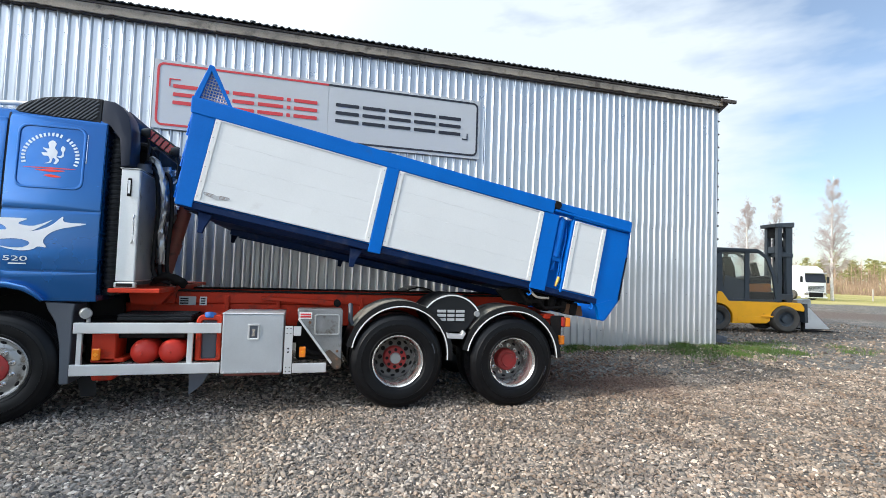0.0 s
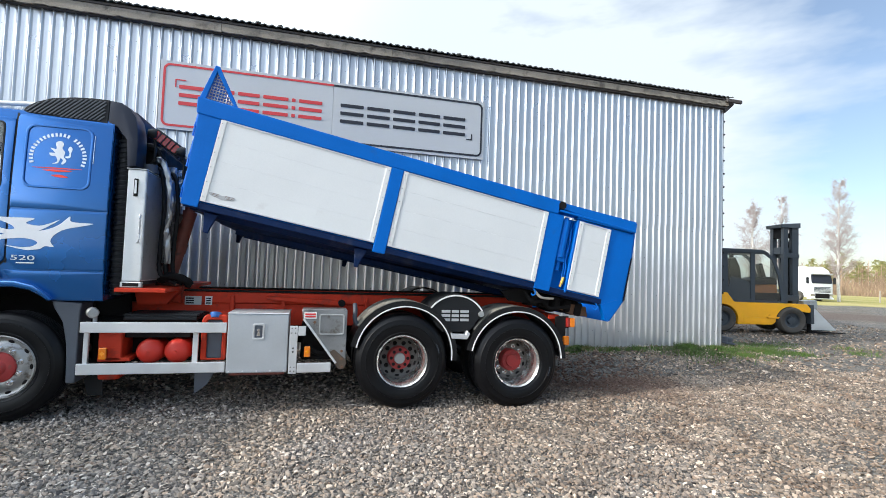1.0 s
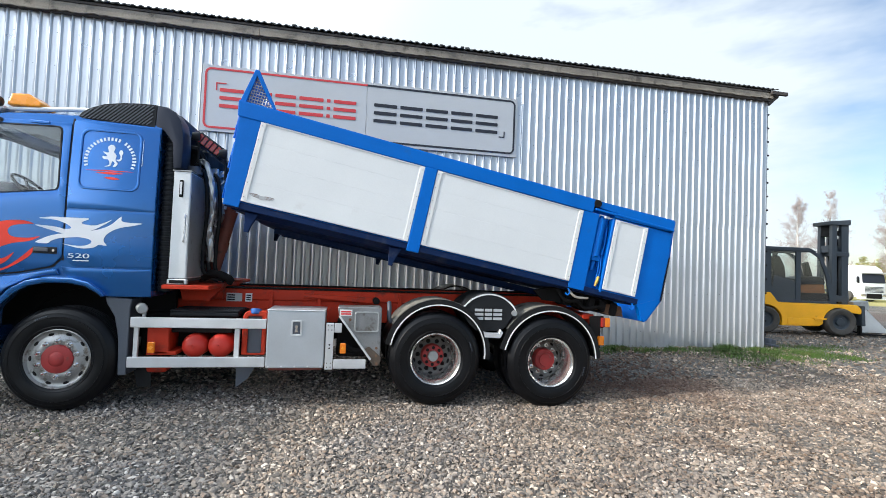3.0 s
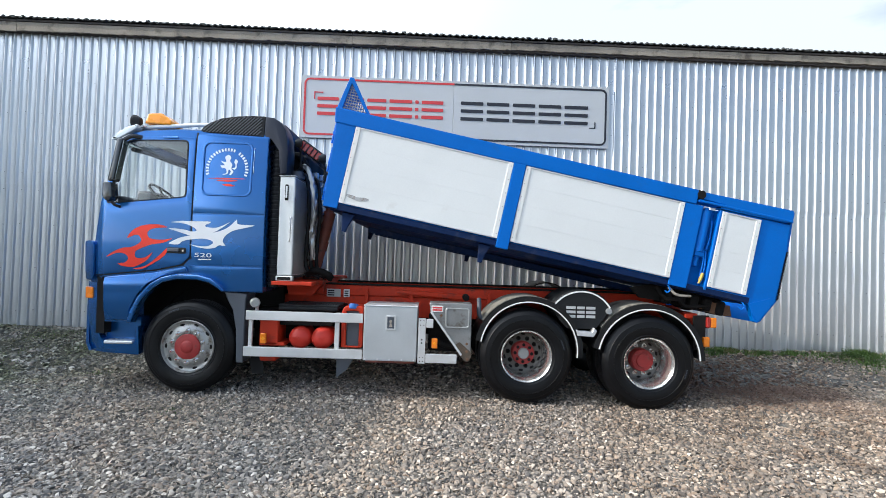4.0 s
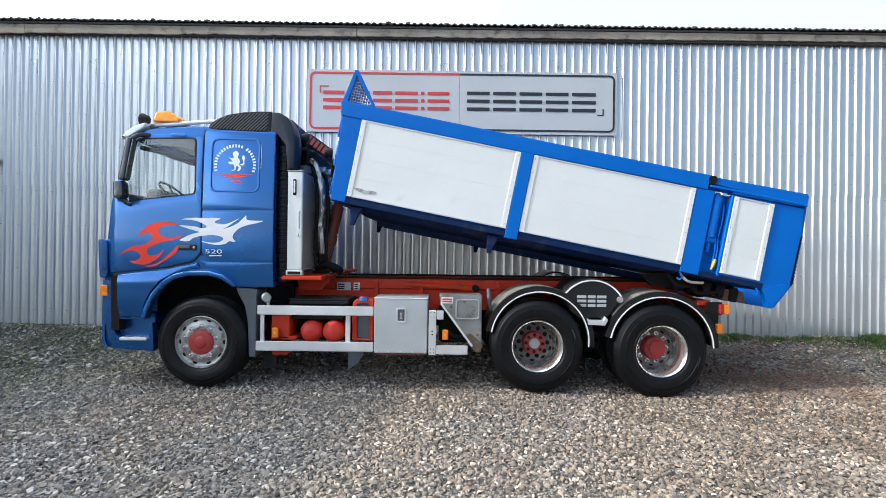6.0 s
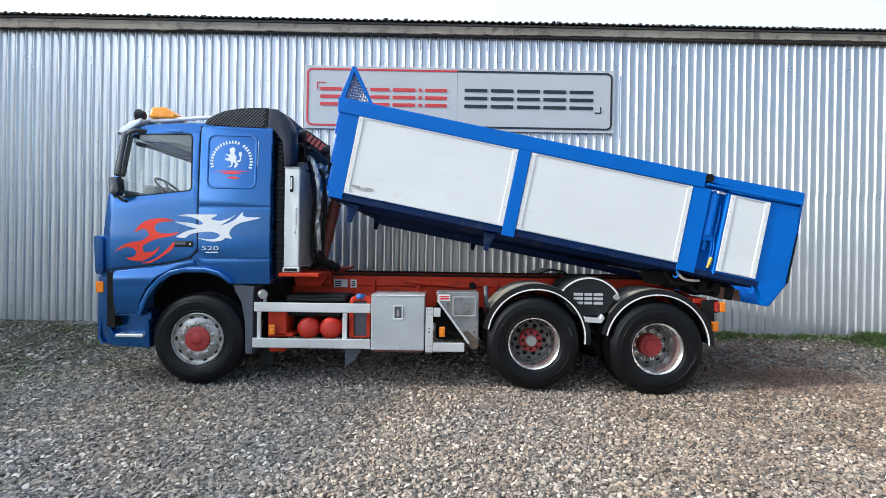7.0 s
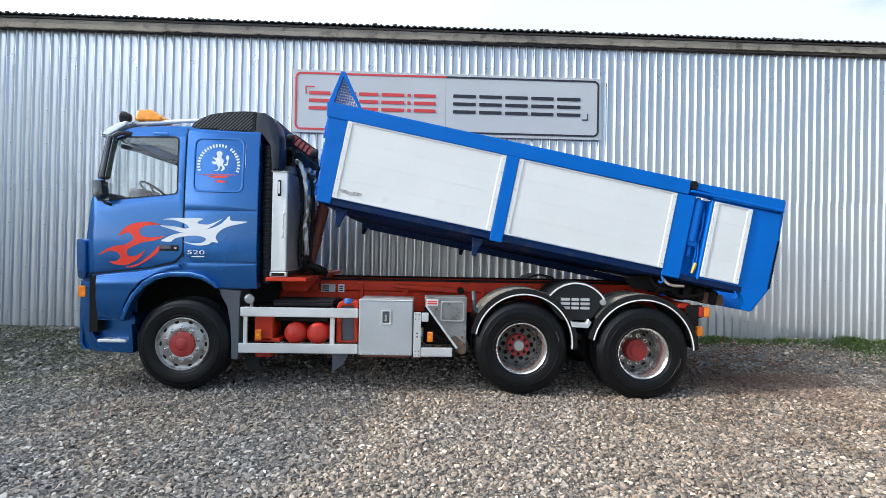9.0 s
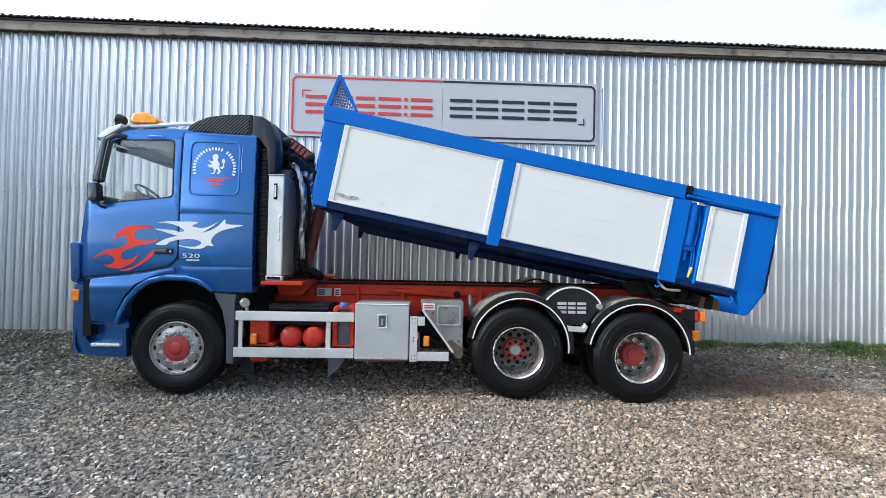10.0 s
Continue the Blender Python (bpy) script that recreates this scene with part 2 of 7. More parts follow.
# ---- building helpers ----
def part(name, bm, material, parent=None, label="", smooth=None):
    """Link a bmesh as one mesh object under a thing or a part."""
    bmesh.ops.recalc_face_normals(bm, faces=bm.faces[:])
    me = bpy.data.meshes.new(name)
    bm.to_mesh(me)
    bm.free()
    me.materials.append(M[material] if isinstance(material, str) else material)
    if smooth:
        me.shade_smooth()
        me.set_sharp_from_angle(angle=radians(smooth))
    ob = new(name, me)
    if parent:
        ob.parent = parent
    if label:
        ob["label"] = label
    return ob


def share(name, me, parent, m):
    """Another object on the same mesh."""
    ob = new(name, me)
    ob.parent = parent
    ob.matrix_basis = m
    return ob


def box(bm, x0, x1, y0, y1, z0, z1, bevel=0.0, seg=1, m=None):
    t = bmesh.new()
    bmesh.ops.create_cube(t, size=1.0)
    for v in t.verts:
        v.co = Vector(((x0 + x1) / 2 + v.co.x * (x1 - x0), (y0 + y1) / 2 + v.co.y * (y1 - y0), (z0 + z1) / 2 + v.co.z * (z1 - z0)))
    if bevel:
        bmesh.ops.bevel(t, geom=t.edges[:], offset=bevel, segments=seg, affect="EDGES", profile=0.6)
    return join(bm, t, m)


def join(bm, t, m=None):
    if m is not None:
        t.transform(m)
    idx = {v: bm.verts.new(v.co) for v in t.verts}
    for f in t.faces:
        try:
            bm.faces.new([idx[v] for v in f.verts])
        except ValueError:
            pass
    t.free()
    return bm


def prism(bm, pts, y0, y1, bevel=0.0, seg=1, holes=(), m=None):
    """Outline in x and z, with holes, between two depths in y."""
    t = bmesh.new()
    edges = []
    for loop in (pts, *holes):
        vs = [t.verts.new((x, y0, z)) for x, z in loop]
        edges += [t.edges.new((vs[i], vs[(i + 1) % len(vs)])) for i in range(len(vs))]
    if holes:
        faces = [g for g in bmesh.ops.triangle_fill(t, edges=edges, use_beauty=True)["geom"] if isinstance(g, bmesh.types.BMFace)]
    else:
        faces = [t.faces.new(t.verts[:])]
    out = bmesh.ops.extrude_face_region(t, geom=faces)
    for g in out["geom"]:
        if isinstance(g, bmesh.types.BMVert):
            g.co.y = y1
    if bevel:
        sharp = [e for e in t.edges if len(e.link_faces) == 2 and abs(e.verts[0].co.y - e.verts[1].co.y) < 1e-6
                 and abs(e.link_faces[0].normal.dot(e.link_faces[1].normal)) < 0.5]
        t.normal_update()
        sharp = [e for e in t.edges if len(e.link_faces) == 2 and e.calc_face_angle(0) > 0.9]
        bmesh.ops.bevel(t, geom=sharp, offset=bevel, segments=seg, affect="EDGES", profile=0.6)
    return join(bm, t, m)


def cyl(bm, a, b, r, r2=None, n=16, caps=True):
    """A round bar from a to b."""
    a, b = Vector(a), Vector(b)
    t = bmesh.new()
    bmesh.ops.create_cone(t, cap_ends=caps, segments=n, radius1=r, radius2=r if r2 is None else r2, depth=(b - a).length)
    m = Matrix.Translation((a + b) / 2) @ (b - a).to_track_quat("Z", "Y").to_matrix().to_4x4()
    return join(bm, t, m)


def lathe(bm, prof, n=48, m=None):
    """Profile of (radius, y) turned round the y axis."""
    t = bmesh.new()
    rings = []
    for r, y in prof:
        if r < 1e-5:
            rings.append([t.verts.new((0, y, 0))])
        else:
            rings.append([t.verts.new((r * math.cos(2 * math.pi * i / n), y, r * math.sin(2 * math.pi * i / n))) for i in range(n)])
    for p, q in zip(rings, rings[1:]):
        for i in range(n):
            j = (i + 1) % n
            if len(p) == 1 and len(q) == 1:
                continue
            if len(p) == 1:
                t.faces.new((p[0], q[i], q[j]))
            elif len(q) == 1:
                t.faces.new((p[i], p[j], q[0]))
            else:
                t.faces.new((p[i], p[j], q[j], q[i]))
    return join(bm, t, m)


def tube(bm, pts, r, n=8):
    """A bent round tube through points."""
    pts = [Vector(p) for p in pts]
    fine = []
    for i in range(len(pts) - 1):
        p0, p1, p2, p3 = pts[max(i - 1, 0)], pts[i], pts[i + 1], pts[min(i + 2, len(pts) - 1)]
        for k in range(5):
            s = k / 5
            fine.append(0.5 * ((2 * p1) + (p2 - p0) * s + (2 * p0 - 5 * p1 + 4 * p2 - p3) * s * s + (3 * p1 - p0 - 3 * p2 + p3) * s ** 3))
    fine.append(pts[-1])
    rings = []
    for i, p in enumerate(fine):
        d = (fine[min(i + 1, len(fine) - 1)] - fine[max(i - 1, 0)]).normalized()
        q = d.to_track_quat("Z", "Y")
        rings.append([bm.verts.new(p + q @ Vector((r * math.cos(2 * math.pi * k / n), r * math.sin(2 * math.pi * k / n), 0))) for k in range(n)])
    for a, b in zip(rings, rings[1:]):
        for k in range(n):
            bm.faces.new((a[k], a[(k + 1) % n], b[(k + 1) % n], b[k]))
    bm.faces.new(rings[0])
    bm.faces.new(rings[-1])
    return bm


def arc(cx, cz, r, a0, a1, n):
    return [(cx + r * math.cos(radians(a0 + (a1 - a0) * i / n)), cz + r * math.sin(radians(a0 + (a1 - a0) * i / n))) for i in range(n + 1)]


def rounded(x0, x1, z0, z1, r, n=5):
    return (arc(x1 - r, z1 - r, r, 0, 90, n) + arc(x0 + r, z1 - r, r, 90, 180, n)
            + arc(x0 + r, z0 + r, r, 180, 270, n) + arc(x1 - r, z0 + r, r, 270, 360, n))


def round_poly(pts, r, n=4):
    """Outline with its corners rounded."""
    out = []
    for i, p in enumerate(pts):
        a, p, b = Vector(pts[i - 1]), Vector(p), Vector(pts[(i + 1) % len(pts)])
        ra = min(r, (a - p).length * 0.45)
        rb = min(r, (b - p).length * 0.45)
        s, e = p + (a - p).normalized() * ra, p + (b - p).normalized() * rb
        for k in range(n + 1):
            t = k / n
            q = s * (1 - t) ** 2 + p * 2 * t * (1 - t) + e * t * t
            out.append((q.x, q.y))
    return out


def spline(pts, n=6):
    """Smooth closed outline through points."""
    out, k = [], len(pts)
    for i in range(k):
        p0, p1, p2, p3 = (Vector(pts[(i + d) % k]) for d in (-1, 0, 1, 2))
        for j in range(n):
            s = j / n
            q = 0.5 * ((2 * p1) + (p2 - p0) * s + (2 * p0 - 5 * p1 + 4 * p2 - p3) * s * s + (3 * p1 - p0 - 3 * p2 + p3) * s ** 3)
            out.append((q.x, q.y))
    return out


def thing(name, label, category, at=(0, 0, 0), group="", kind=""):
    ob = new(name)
    ob.location = at
    return tagged(ob, label, category, group, kind)


# ---- the yard: ground ----
def smooth01(a, b, v):
    v = min(1.0, max(0.0, (v - a) / (b - a)))
    return v * v * (3 - 2 * v)


def ground_z(x, y):
    """Height of the yard: level under the truck, a low bank along the shed, gentle unevenness."""
    bank = 0.15 * smooth01(1.3, 3.2, y) * (1 - smooth01(11.0, 15.0, x)) * (1 - smooth01(5, 8, y))
    bank += 0.06 * smooth01(0, -6, x) * smooth01(1.0, 3.2, y) * (1 - smooth01(5, 8, y))
    rough = 0.03 * noise.noise(Vector((x * 0.5, y * 0.5, 3.1))) + 0.012 * noise.noise(Vector((x * 2.1, y * 2.1, 7.7)))
    rough -= 0.04 * math.exp(-((x - 5.5) / 1.1) ** 2 - ((y - 0.6) / 1.6) ** 2)
    near = 1 - smooth01(40, 60, math.hypot(x - 3, y))
    return bank + rough * near - 0.03 + (-0.4 * smooth01(60, 140, math.hypot(x, y)))


def build_ground():
    me = bpy.data.meshes.new("ground")
    def axis(lo, hi, step, far):
        a = list(np.arange(lo, hi + 0.01, step))
        s, v = step, hi
        while v < far:
            s *= 1.35
            v += s
            a.append(v)
        s, v = step, lo
        while v > -far:
            s *= 1.35
            v -= s
            a.insert(0, v)
        return a
    xs, ys = axis(-7, 20, 0.25, 2500), axis(-6, 12, 0.25, 2500)
    verts = [(x, y, ground_z(x, y)) for y in ys for x in xs]
    w = len(xs)
    faces = [(j * w + i, j * w + i + 1, (j + 1) * w + i + 1, (j + 1) * w + i) for j in range(len(ys) - 1) for i in range(w - 1)]
    me.from_pydata(verts, [], faces)
    me.shade_smooth()
    m = bpy.data.materials.new("yard_gravel_and_field")
    m.use_nodes = True
    n, l = m.node_tree.nodes, m.node_tree.links
    b = n["Principled BSDF"]
    b.inputs["Roughness"].default_value = 0.95
    co = n.new("ShaderNodeTexCoord")
    vor = n.new("ShaderNodeTexVoronoi")
    vor.inputs["Scale"].default_value = 26
    l.new(co.outputs["Object"], vor.inputs["Vector"])
    stone = n.new("ShaderNodeValToRGB")
    for e, c in zip(stone.color_ramp.elements, ((0.055, 0.051, 0.046, 1), (0.25, 0.23, 0.20, 1))):
        e.color = c
    sep = n.new("ShaderNodeSeparateColor")
    l.new(vor.outputs["Color"], sep.inputs[0])
    l.new(sep.outputs[0], stone.inputs[0])
    edge = n.new("ShaderNodeMapRange")
    edge.inputs["From Min"].default_value, edge.inputs["From Max"].default_value = 0.25, 0.7
    edge.inputs["To Min"].default_value, edge.inputs["To Max"].default_value = 1.0, 0.45
    l.new(vor.outputs["Distance"], edge.inputs["Value"])
    mul = n.new("ShaderNodeMix")
    mul.data_type, mul.blend_type = "RGBA", "MULTIPLY"
    mul.inputs["Factor"].default_value = 1
    l.new(stone.outputs[0], mul.inputs["A"])
    l.new(edge.outputs[0], mul.inputs["B"])
    # soil showing between the stones in patches
    def patch(scale, lo, hi, seed):
        t = n.new("ShaderNodeTexNoise")
        t.noise_dimensions = "4D"
        t.inputs["W"].default_value = seed
        t.inputs["Scale"].default_value, t.inputs["Detail"].default_value = scale, 7
        l.new(co.outputs["Object"], t.inputs["Vector"])
        r = n.new("ShaderNodeMapRange")
        r.inputs["From Min"].default_value, r.inputs["From Max"].default_value = lo, hi
        l.new(t.outputs[0], r.inputs["Value"])
        return r.outputs[0]
    def over(a, color, fac):
        x = n.new("ShaderNodeMix")
        x.data_type = "RGBA"
        l.new(fac, x.inputs["Factor"])
        l.new(a, x.inputs["A"])
        x.inputs["B"].default_value = (*color, 1)
        return x.outputs["Result"]
    col = over(mul.outputs["Result"], (0.095, 0.075, 0.057), patch(0.45, 0.46, 0.62, 1.0))
    col = over(col, (0.215, 0.18, 0.142), patch(1.4, 0.52, 0.72, 5.0))
    # damp mossy soil in a patch along the wall, darkened for its shade too
    far_from = n.new("ShaderNodeVectorMath")
    far_from.operation = "DISTANCE"
    far_from.inputs[1].default_value = (-4.6, 2.6, 0.1)
    l.new(co.outputs["Object"], far_from.inputs[0])
    damp_shade, ragged = n.new("ShaderNodeMapRange"), n.new("ShaderNodeMath")
    ragged.operation = "MULTIPLY_ADD"
    l.new(patch(1.1, 0.3, 0.7, 13.0), ragged.inputs[0])
    ragged.inputs[1].default_value = 1.6
    l.new(far_from.outputs["Value"], ragged.inputs[2])
    damp_shade.inputs["From Min"].default_value, damp_shade.inputs["From Max"].default_value = 3.6, 4.8
    damp_shade.inputs["To Min"].default_value, damp_shade.inputs["To Max"].default_value = 1.0, 0.0
    l.new(ragged.outputs[0], damp_shade.inputs["Value"])
    col = over(col, (0.036, 0.034, 0.022), damp_shade.outputs[0])
    # the meadow begins beyond the yard, the dark wheel tracks before it
    dot = n.new("ShaderNodeVectorMath")
    dot.operation = "DOT_PRODUCT"
    dot.inputs[1].default_value = (0.45, 0.893, 0)
    l.new(co.outputs["Object"], dot.inputs[0])
    wob = n.new("ShaderNodeTexNoise")
    wob.inputs["Scale"].default_value = 0.25
    l.new(co.outputs["Object"], wob.inputs["Vector"])
    sm = n.new("ShaderNodeMath")
    sm.operation = "MULTIPLY_ADD"
    l.new(wob.outputs[0], sm.inputs[0])
    sm.inputs[1].default_value = 4.0
    l.new(dot.outputs["Value"], sm.inputs[2])
    def step(a, c):
        r = n.new("ShaderNodeMapRange")
        r.inputs["From Min"].default_value, r.inputs["From Max"].default_value = a, c
        l.new(sm.outputs[0], r.inputs["Value"])
        return r.outputs[0]
    def times(p, q):
        x = n.new("ShaderNodeMath")
        x.operation = "MULTIPLY"
        l.new(p, x.inputs[0])
        l.new(q, x.inputs[1])
        return x.outputs[0]
    def less(p):
        x = n.new("ShaderNodeMath")
        x.operation = "SUBTRACT"
        x.inputs[0].default_value = 1.0
        l.new(p, x.inputs[1])
        return x.outputs[0]
    col = over(col, (0.09, 0.065, 0.05), times(step(23.0, 25.0), less(step(29.0, 30.5))))
    grass_n = n.new("ShaderNodeMix")
    grass_n.data_type = "RGBA"
    grass_n.inputs["A"].default_value, grass_n.inputs["B"].default_value = (0.27, 0.245, 0.06, 1), (0.36, 0.30, 0.11, 1)
    l.new(patch(0.12, 0.4, 0.6, 9.0), grass_n.inputs["Factor"])
    fin = n.new("ShaderNodeMix")
    fin.data_type = "RGBA"
    l.new(step(39.5, 41.0), fin.inputs["Factor"])
    l.new(col, fin.inputs["A"])
    l.new(grass_n.outputs["Result"], fin.inputs["B"])
    l.new(fin.outputs["Result"], b.inputs["Base Color"])
    bn = n.new("ShaderNodeBump")
    bn.inputs["Strength"].default_value, bn.inputs["Distance"].default_value = 0.7, 0.02
    l.new(edge.outputs[0], bn.inputs["Height"])
    l.new(bn.outputs[0], b.inputs["Normal"])
    me.materials.append(m)
    return tagged(new("ground", me), "grey gravel yard turning into grass field", "ground", kind="structure")


build_ground()


# ---- the shed ----
WALL_Y, WALL_X0, WALL_X1 = 3.41, -14.2, 12.05
EAVE_Z = 5.86


def sheet_mesh(name, pitch, ribs, z0, z1, seed, rib_h=0.034):
    """A ribbed sheet: flat pans with narrow raised ribs, folded from thin steel and a little buckled."""
    prof = []
    for i in range(ribs):
        x = i * pitch
        prof += [(x, 0.0), (x + 0.049, 0.0)] + [(x + pitch - 0.060 + 0.060 * a, -rib_h * b) for a, b in ((0.0, 0.0), (0.10, 0.18), (0.25, 0.62), (0.38, 0.90), (0.52, 1.0), (0.66, 0.90), (0.80, 0.58), (0.92, 0.18))]
    wide = ribs * pitch
    prof.append((wide, 0.0))
    bm = bmesh.new()
    grid = []
    for k in range(13):
        z = z0 + (z1 - z0) * k / 12
        row = []
        for x, y in prof:
            calm = min(1.0, 6 * min(x, wide - x) / wide)
            dent = 0.0035 * noise.noise(Vector((x * 2.2, z * 1.1, seed * 9.7))) + 0.0012 * noise.noise(Vector((x * 9.0, z * 2.0, seed * 5.1)))
            row.append(bm.verts.new((x, y + calm * dent, z)))
        grid.append(row)
    for a, b in zip(grid, grid[1:]):
        for i in range(len(prof) - 1):
            bm.faces.new((a[i], a[i + 1], b[i + 1], b[i]))
    geo = bmesh.ops.extrude_face_region(bm, geom=bm.faces[:])
    bmesh.ops.translate(bm, vec=(0, 0.004, 0), verts=[g for g in geo["geom"] if isinstance(g, bmesh.types.BMVert)])
    bmesh.ops.recalc_face_normals(bm, faces=bm.faces[:])
    me = bpy.data.meshes.new(name)
    bm.to_mesh(me)
    bm.free()
    me.shade_smooth()
    me.set_sharp_from_angle(angle=radians(50))
    me.materials.append(M["sheet"])
    return me


def build_shed():
    bm = bmesh.new()
    box(bm, WALL_X0, WALL_X1 - 0.01, WALL_Y + 0.04, WALL_Y + 0.22, 0.0, EAVE_Z - 0.1)
    front = tagged(part("wall_front", bm, "dark_wood"), "long shed wall clad in galvanised corrugated steel", "wall", kind="structure")
    bm = bmesh.new()
    box(bm, WALL_X1 - 0.15, WALL_X1 - 0.02, WALL_Y + 0.225, WALL_Y + 12, 0.0, EAVE_Z - 0.1)
    side = tagged(part("wall_side", bm, "sheet"), "end wall of the shed in grey steel sheet", "wall", kind="structure")
    pitch, ribs = 0.158, 7
    lower = [sheet_mesh("sheet", pitch, ribs, 0.05, 2.85, k) for k in range(4)]
    upper = [sheet_mesh("sheet", pitch, ribs, 2.80, EAVE_Z - 0.12, k + 4) for k in range(4)]
    wide = pitch * ribs
    x, k = WALL_X1 - 0.083 - wide, 0
    rnd = random.Random(4)
    while x > WALL_X0 - wide:
        share("sheet", lower[k % 4], front, pose(x, WALL_Y, rnd.uniform(-0.008, 0.008)))
        share("sheet", upper[(k * 3 + 1) % 4], front, pose(x, WALL_Y - 0.010, rnd.uniform(-0.012, 0.012)))
        x, k = x - wide, k + 1
    # rows of dark fixing screws, too small and many to be told apart
    bm = bmesh.new()
    for z in (0.45, 1.25, 2.05, 2.70, 3.02, 3.55, 4.15, 4.75, 5.30):
        xx = WALL_X1 - 0.175
        while xx > -8.0:
            if rnd.random() < 0.86:
                cx, cz = xx + rnd.uniform(-0.012, 0.012), z + rnd.uniform(-0.02, 0.02)
                cyl(bm, (cx, WALL_Y - 0.004, cz), (cx, WALL_Y - 0.013, cz), 0.007, n=6)
            xx -= pitch * 2
    part("screws", bm, "grey_plastic", front)["kind"] = "stuff"
    # corner flashing with bolts
    bm = bmesh.new()
    box(bm, WALL_X1 - 0.004, WALL_X1 + 0.02, WALL_Y - 0.02, WALL_Y + 0.10, 0.1, EAVE_Z - 0.14, 0.004)
    box(bm, WALL_X1 - 0.084, WALL_X1 - 0.004, WALL_Y - 0.016, WALL_Y + 0.03, 0.1, EAVE_Z - 0.14, 0.002)
    part("corner_flashing", bm, "sheet", side)
    bm = bmesh.new()
    box(bm, WALL_X1 + 0.021, WALL_X1 + 0.05, WALL_Y + 0.0, WALL_Y + 0.09, 0.12, EAVE_Z - 0.2, 0.003)
    part("corner_batten", bm, "dark_wood", side)
    for i in range(17):
        bm = bmesh.new()
        cyl(bm, (WALL_X1 + 0.02, WALL_Y + 0.012, 0.4 + i * 0.31), (WALL_X1 + 0.085, WALL_Y + 0.012, 0.4 + i * 0.31), 0.020, n=8)
        part("bolt", bm, "dark", side)
    # roof: wavy fibre-cement sheets rising away from the eave
    eave_y, slope = WALL_Y - 0.19, math.tan(radians(16))
    bm = bmesh.new()
    xs = np.arange(WALL_X0, 12.20, 0.02)
    rows = [eave_y, eave_y + 1.5, eave_y + 6.0, eave_y + 12.0]
    top = []
    for y in rows:
        z = 5.862 + (y - eave_y) * slope
        top.append([bm.verts.new((float(x), y, z + 0.014 * math.sin(2 * math.pi * float(x) / 0.125))) for x in xs])
    for a, b in zip(top, top[1:]):
        for i in range(len(xs) - 1):
            bm.faces.new((a[i], a[i + 1], b[i + 1], b[i]))
    geo = bmesh.ops.extrude_face_region(bm, geom=bm.faces[:])
    bmesh.ops.translate(bm, vec=(0, 0, 0.016), verts=[g for g in geo["geom"] if isinstance(g, bmesh.types.BMVert)])
    roof = tagged(part("roof", bm, "roof", smooth=40), "dark wavy fibre-cement shed roof", "roof", kind="structure")
    # moss and grit lying along the roof edge
    bm = bmesh.new()
    for i in range(520):
        xm = WALL_X0 + 6 + rnd.random() ** 1.25 * 20.3
        t = bmesh.new()
        bmesh.ops.create_icosphere(t, subdivisions=1, radius=1.0)
        r_ = rnd.uniform(0.010, 0.034)
        t.transform(Matrix.Diagonal((r_ * rnd.uniform(1.0, 2.2), r_, r_ * rnd.uniform(0.5, 0.9), 1)))
        yy = eave_y + rnd.uniform(0.0, 0.30)
        join(bm, t, Matrix.Translation((xm, yy, 5.878 + (yy - eave_y) * slope + 0.014 * math.sin(2 * math.pi * xm / 0.125))))
    part("moss", bm, "roof", roof)["kind"] = "stuff"
    # fascia boards under the eave, each a little out of line
    trim = tagged(new("trim"), "weathered wooden eaves boards of the shed", "trim", kind="structure")
    x = WALL_X0
    lengths = (3.1, 2.7, 3.4, 2.9, 3.3, 3.0, 3.6, 4.4)
    for i, w in enumerate(lengths):
        x1 = min(x + w, 12.10)
        bm = bmesh.new()
        # the lower edge is split and worn away unevenly
        low = 5.615 + 0.006 * i + rnd.uniform(-0.008, 0.008)
        edge = [(x + (x1 - 0.006 - x) * k / 40, low + max(0.0, rnd.gauss(0.002, 0.008)) + (0.03 * rnd.random() if rnd.random() < (0.06 if x < 2 else 0.02) else 0)) for k in range(41)]
        prism(bm, edge + [(x1 - 0.006, 5.795), (x, 5.795)], eave_y + 0.05, eave_y + 0.085)
        part("fascia_board", bm, "fascia", trim)
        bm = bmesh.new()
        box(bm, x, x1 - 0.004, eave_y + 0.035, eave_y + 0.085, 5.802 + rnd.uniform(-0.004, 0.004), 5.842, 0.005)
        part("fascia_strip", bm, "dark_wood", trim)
        x = x1
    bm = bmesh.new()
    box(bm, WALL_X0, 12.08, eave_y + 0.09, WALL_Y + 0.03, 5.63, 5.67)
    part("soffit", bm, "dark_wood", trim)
    bm = bmesh.new()
    prism(bm, [(12.05, 5.53), (12.30, 5.75), (12.30, 5.83), (12.05, 5.79)], eave_y + 0.1, eave_y + 0.16, 0.005)
    part("barge_board_end", bm, "dark_wood", trim)
    bm = bmesh.new()
    box(bm, 12.0, 12.42, eave_y - 0.02, eave_y + 0.04, 5.75, 5.83, 0.008, m=None)
    part("lath", bm, "dark_wood", trim)
    bm = bmesh.new()
    box(bm, 11.9, 12.2, eave_y + 0.3, eave_y + 0.42, 5.48, 5.6, 0.01)
    part("rafter_end", bm, "dark_wood", trim)
    # back and far end close the shed
    bm = bmesh.new()
    box(bm, WALL_X0, WALL_X1 - 0.16, WALL_Y + 11.9, WALL_Y + 12.0, 0, 8.8)
    tagged(part("wall_back", bm, "sheet"), "plain back wall of the shed", "wall", kind="structure")
    bm = bmesh.new()
    box(bm, WALL_X0 - 0.12, WALL_X0, WALL_Y + 0.0, WALL_Y + 12.0, 0, 5.7)
    tagged(part("wall_far_end", bm, "sheet"), "plain far end wall of the shed", "wall", kind="structure")


build_shed()

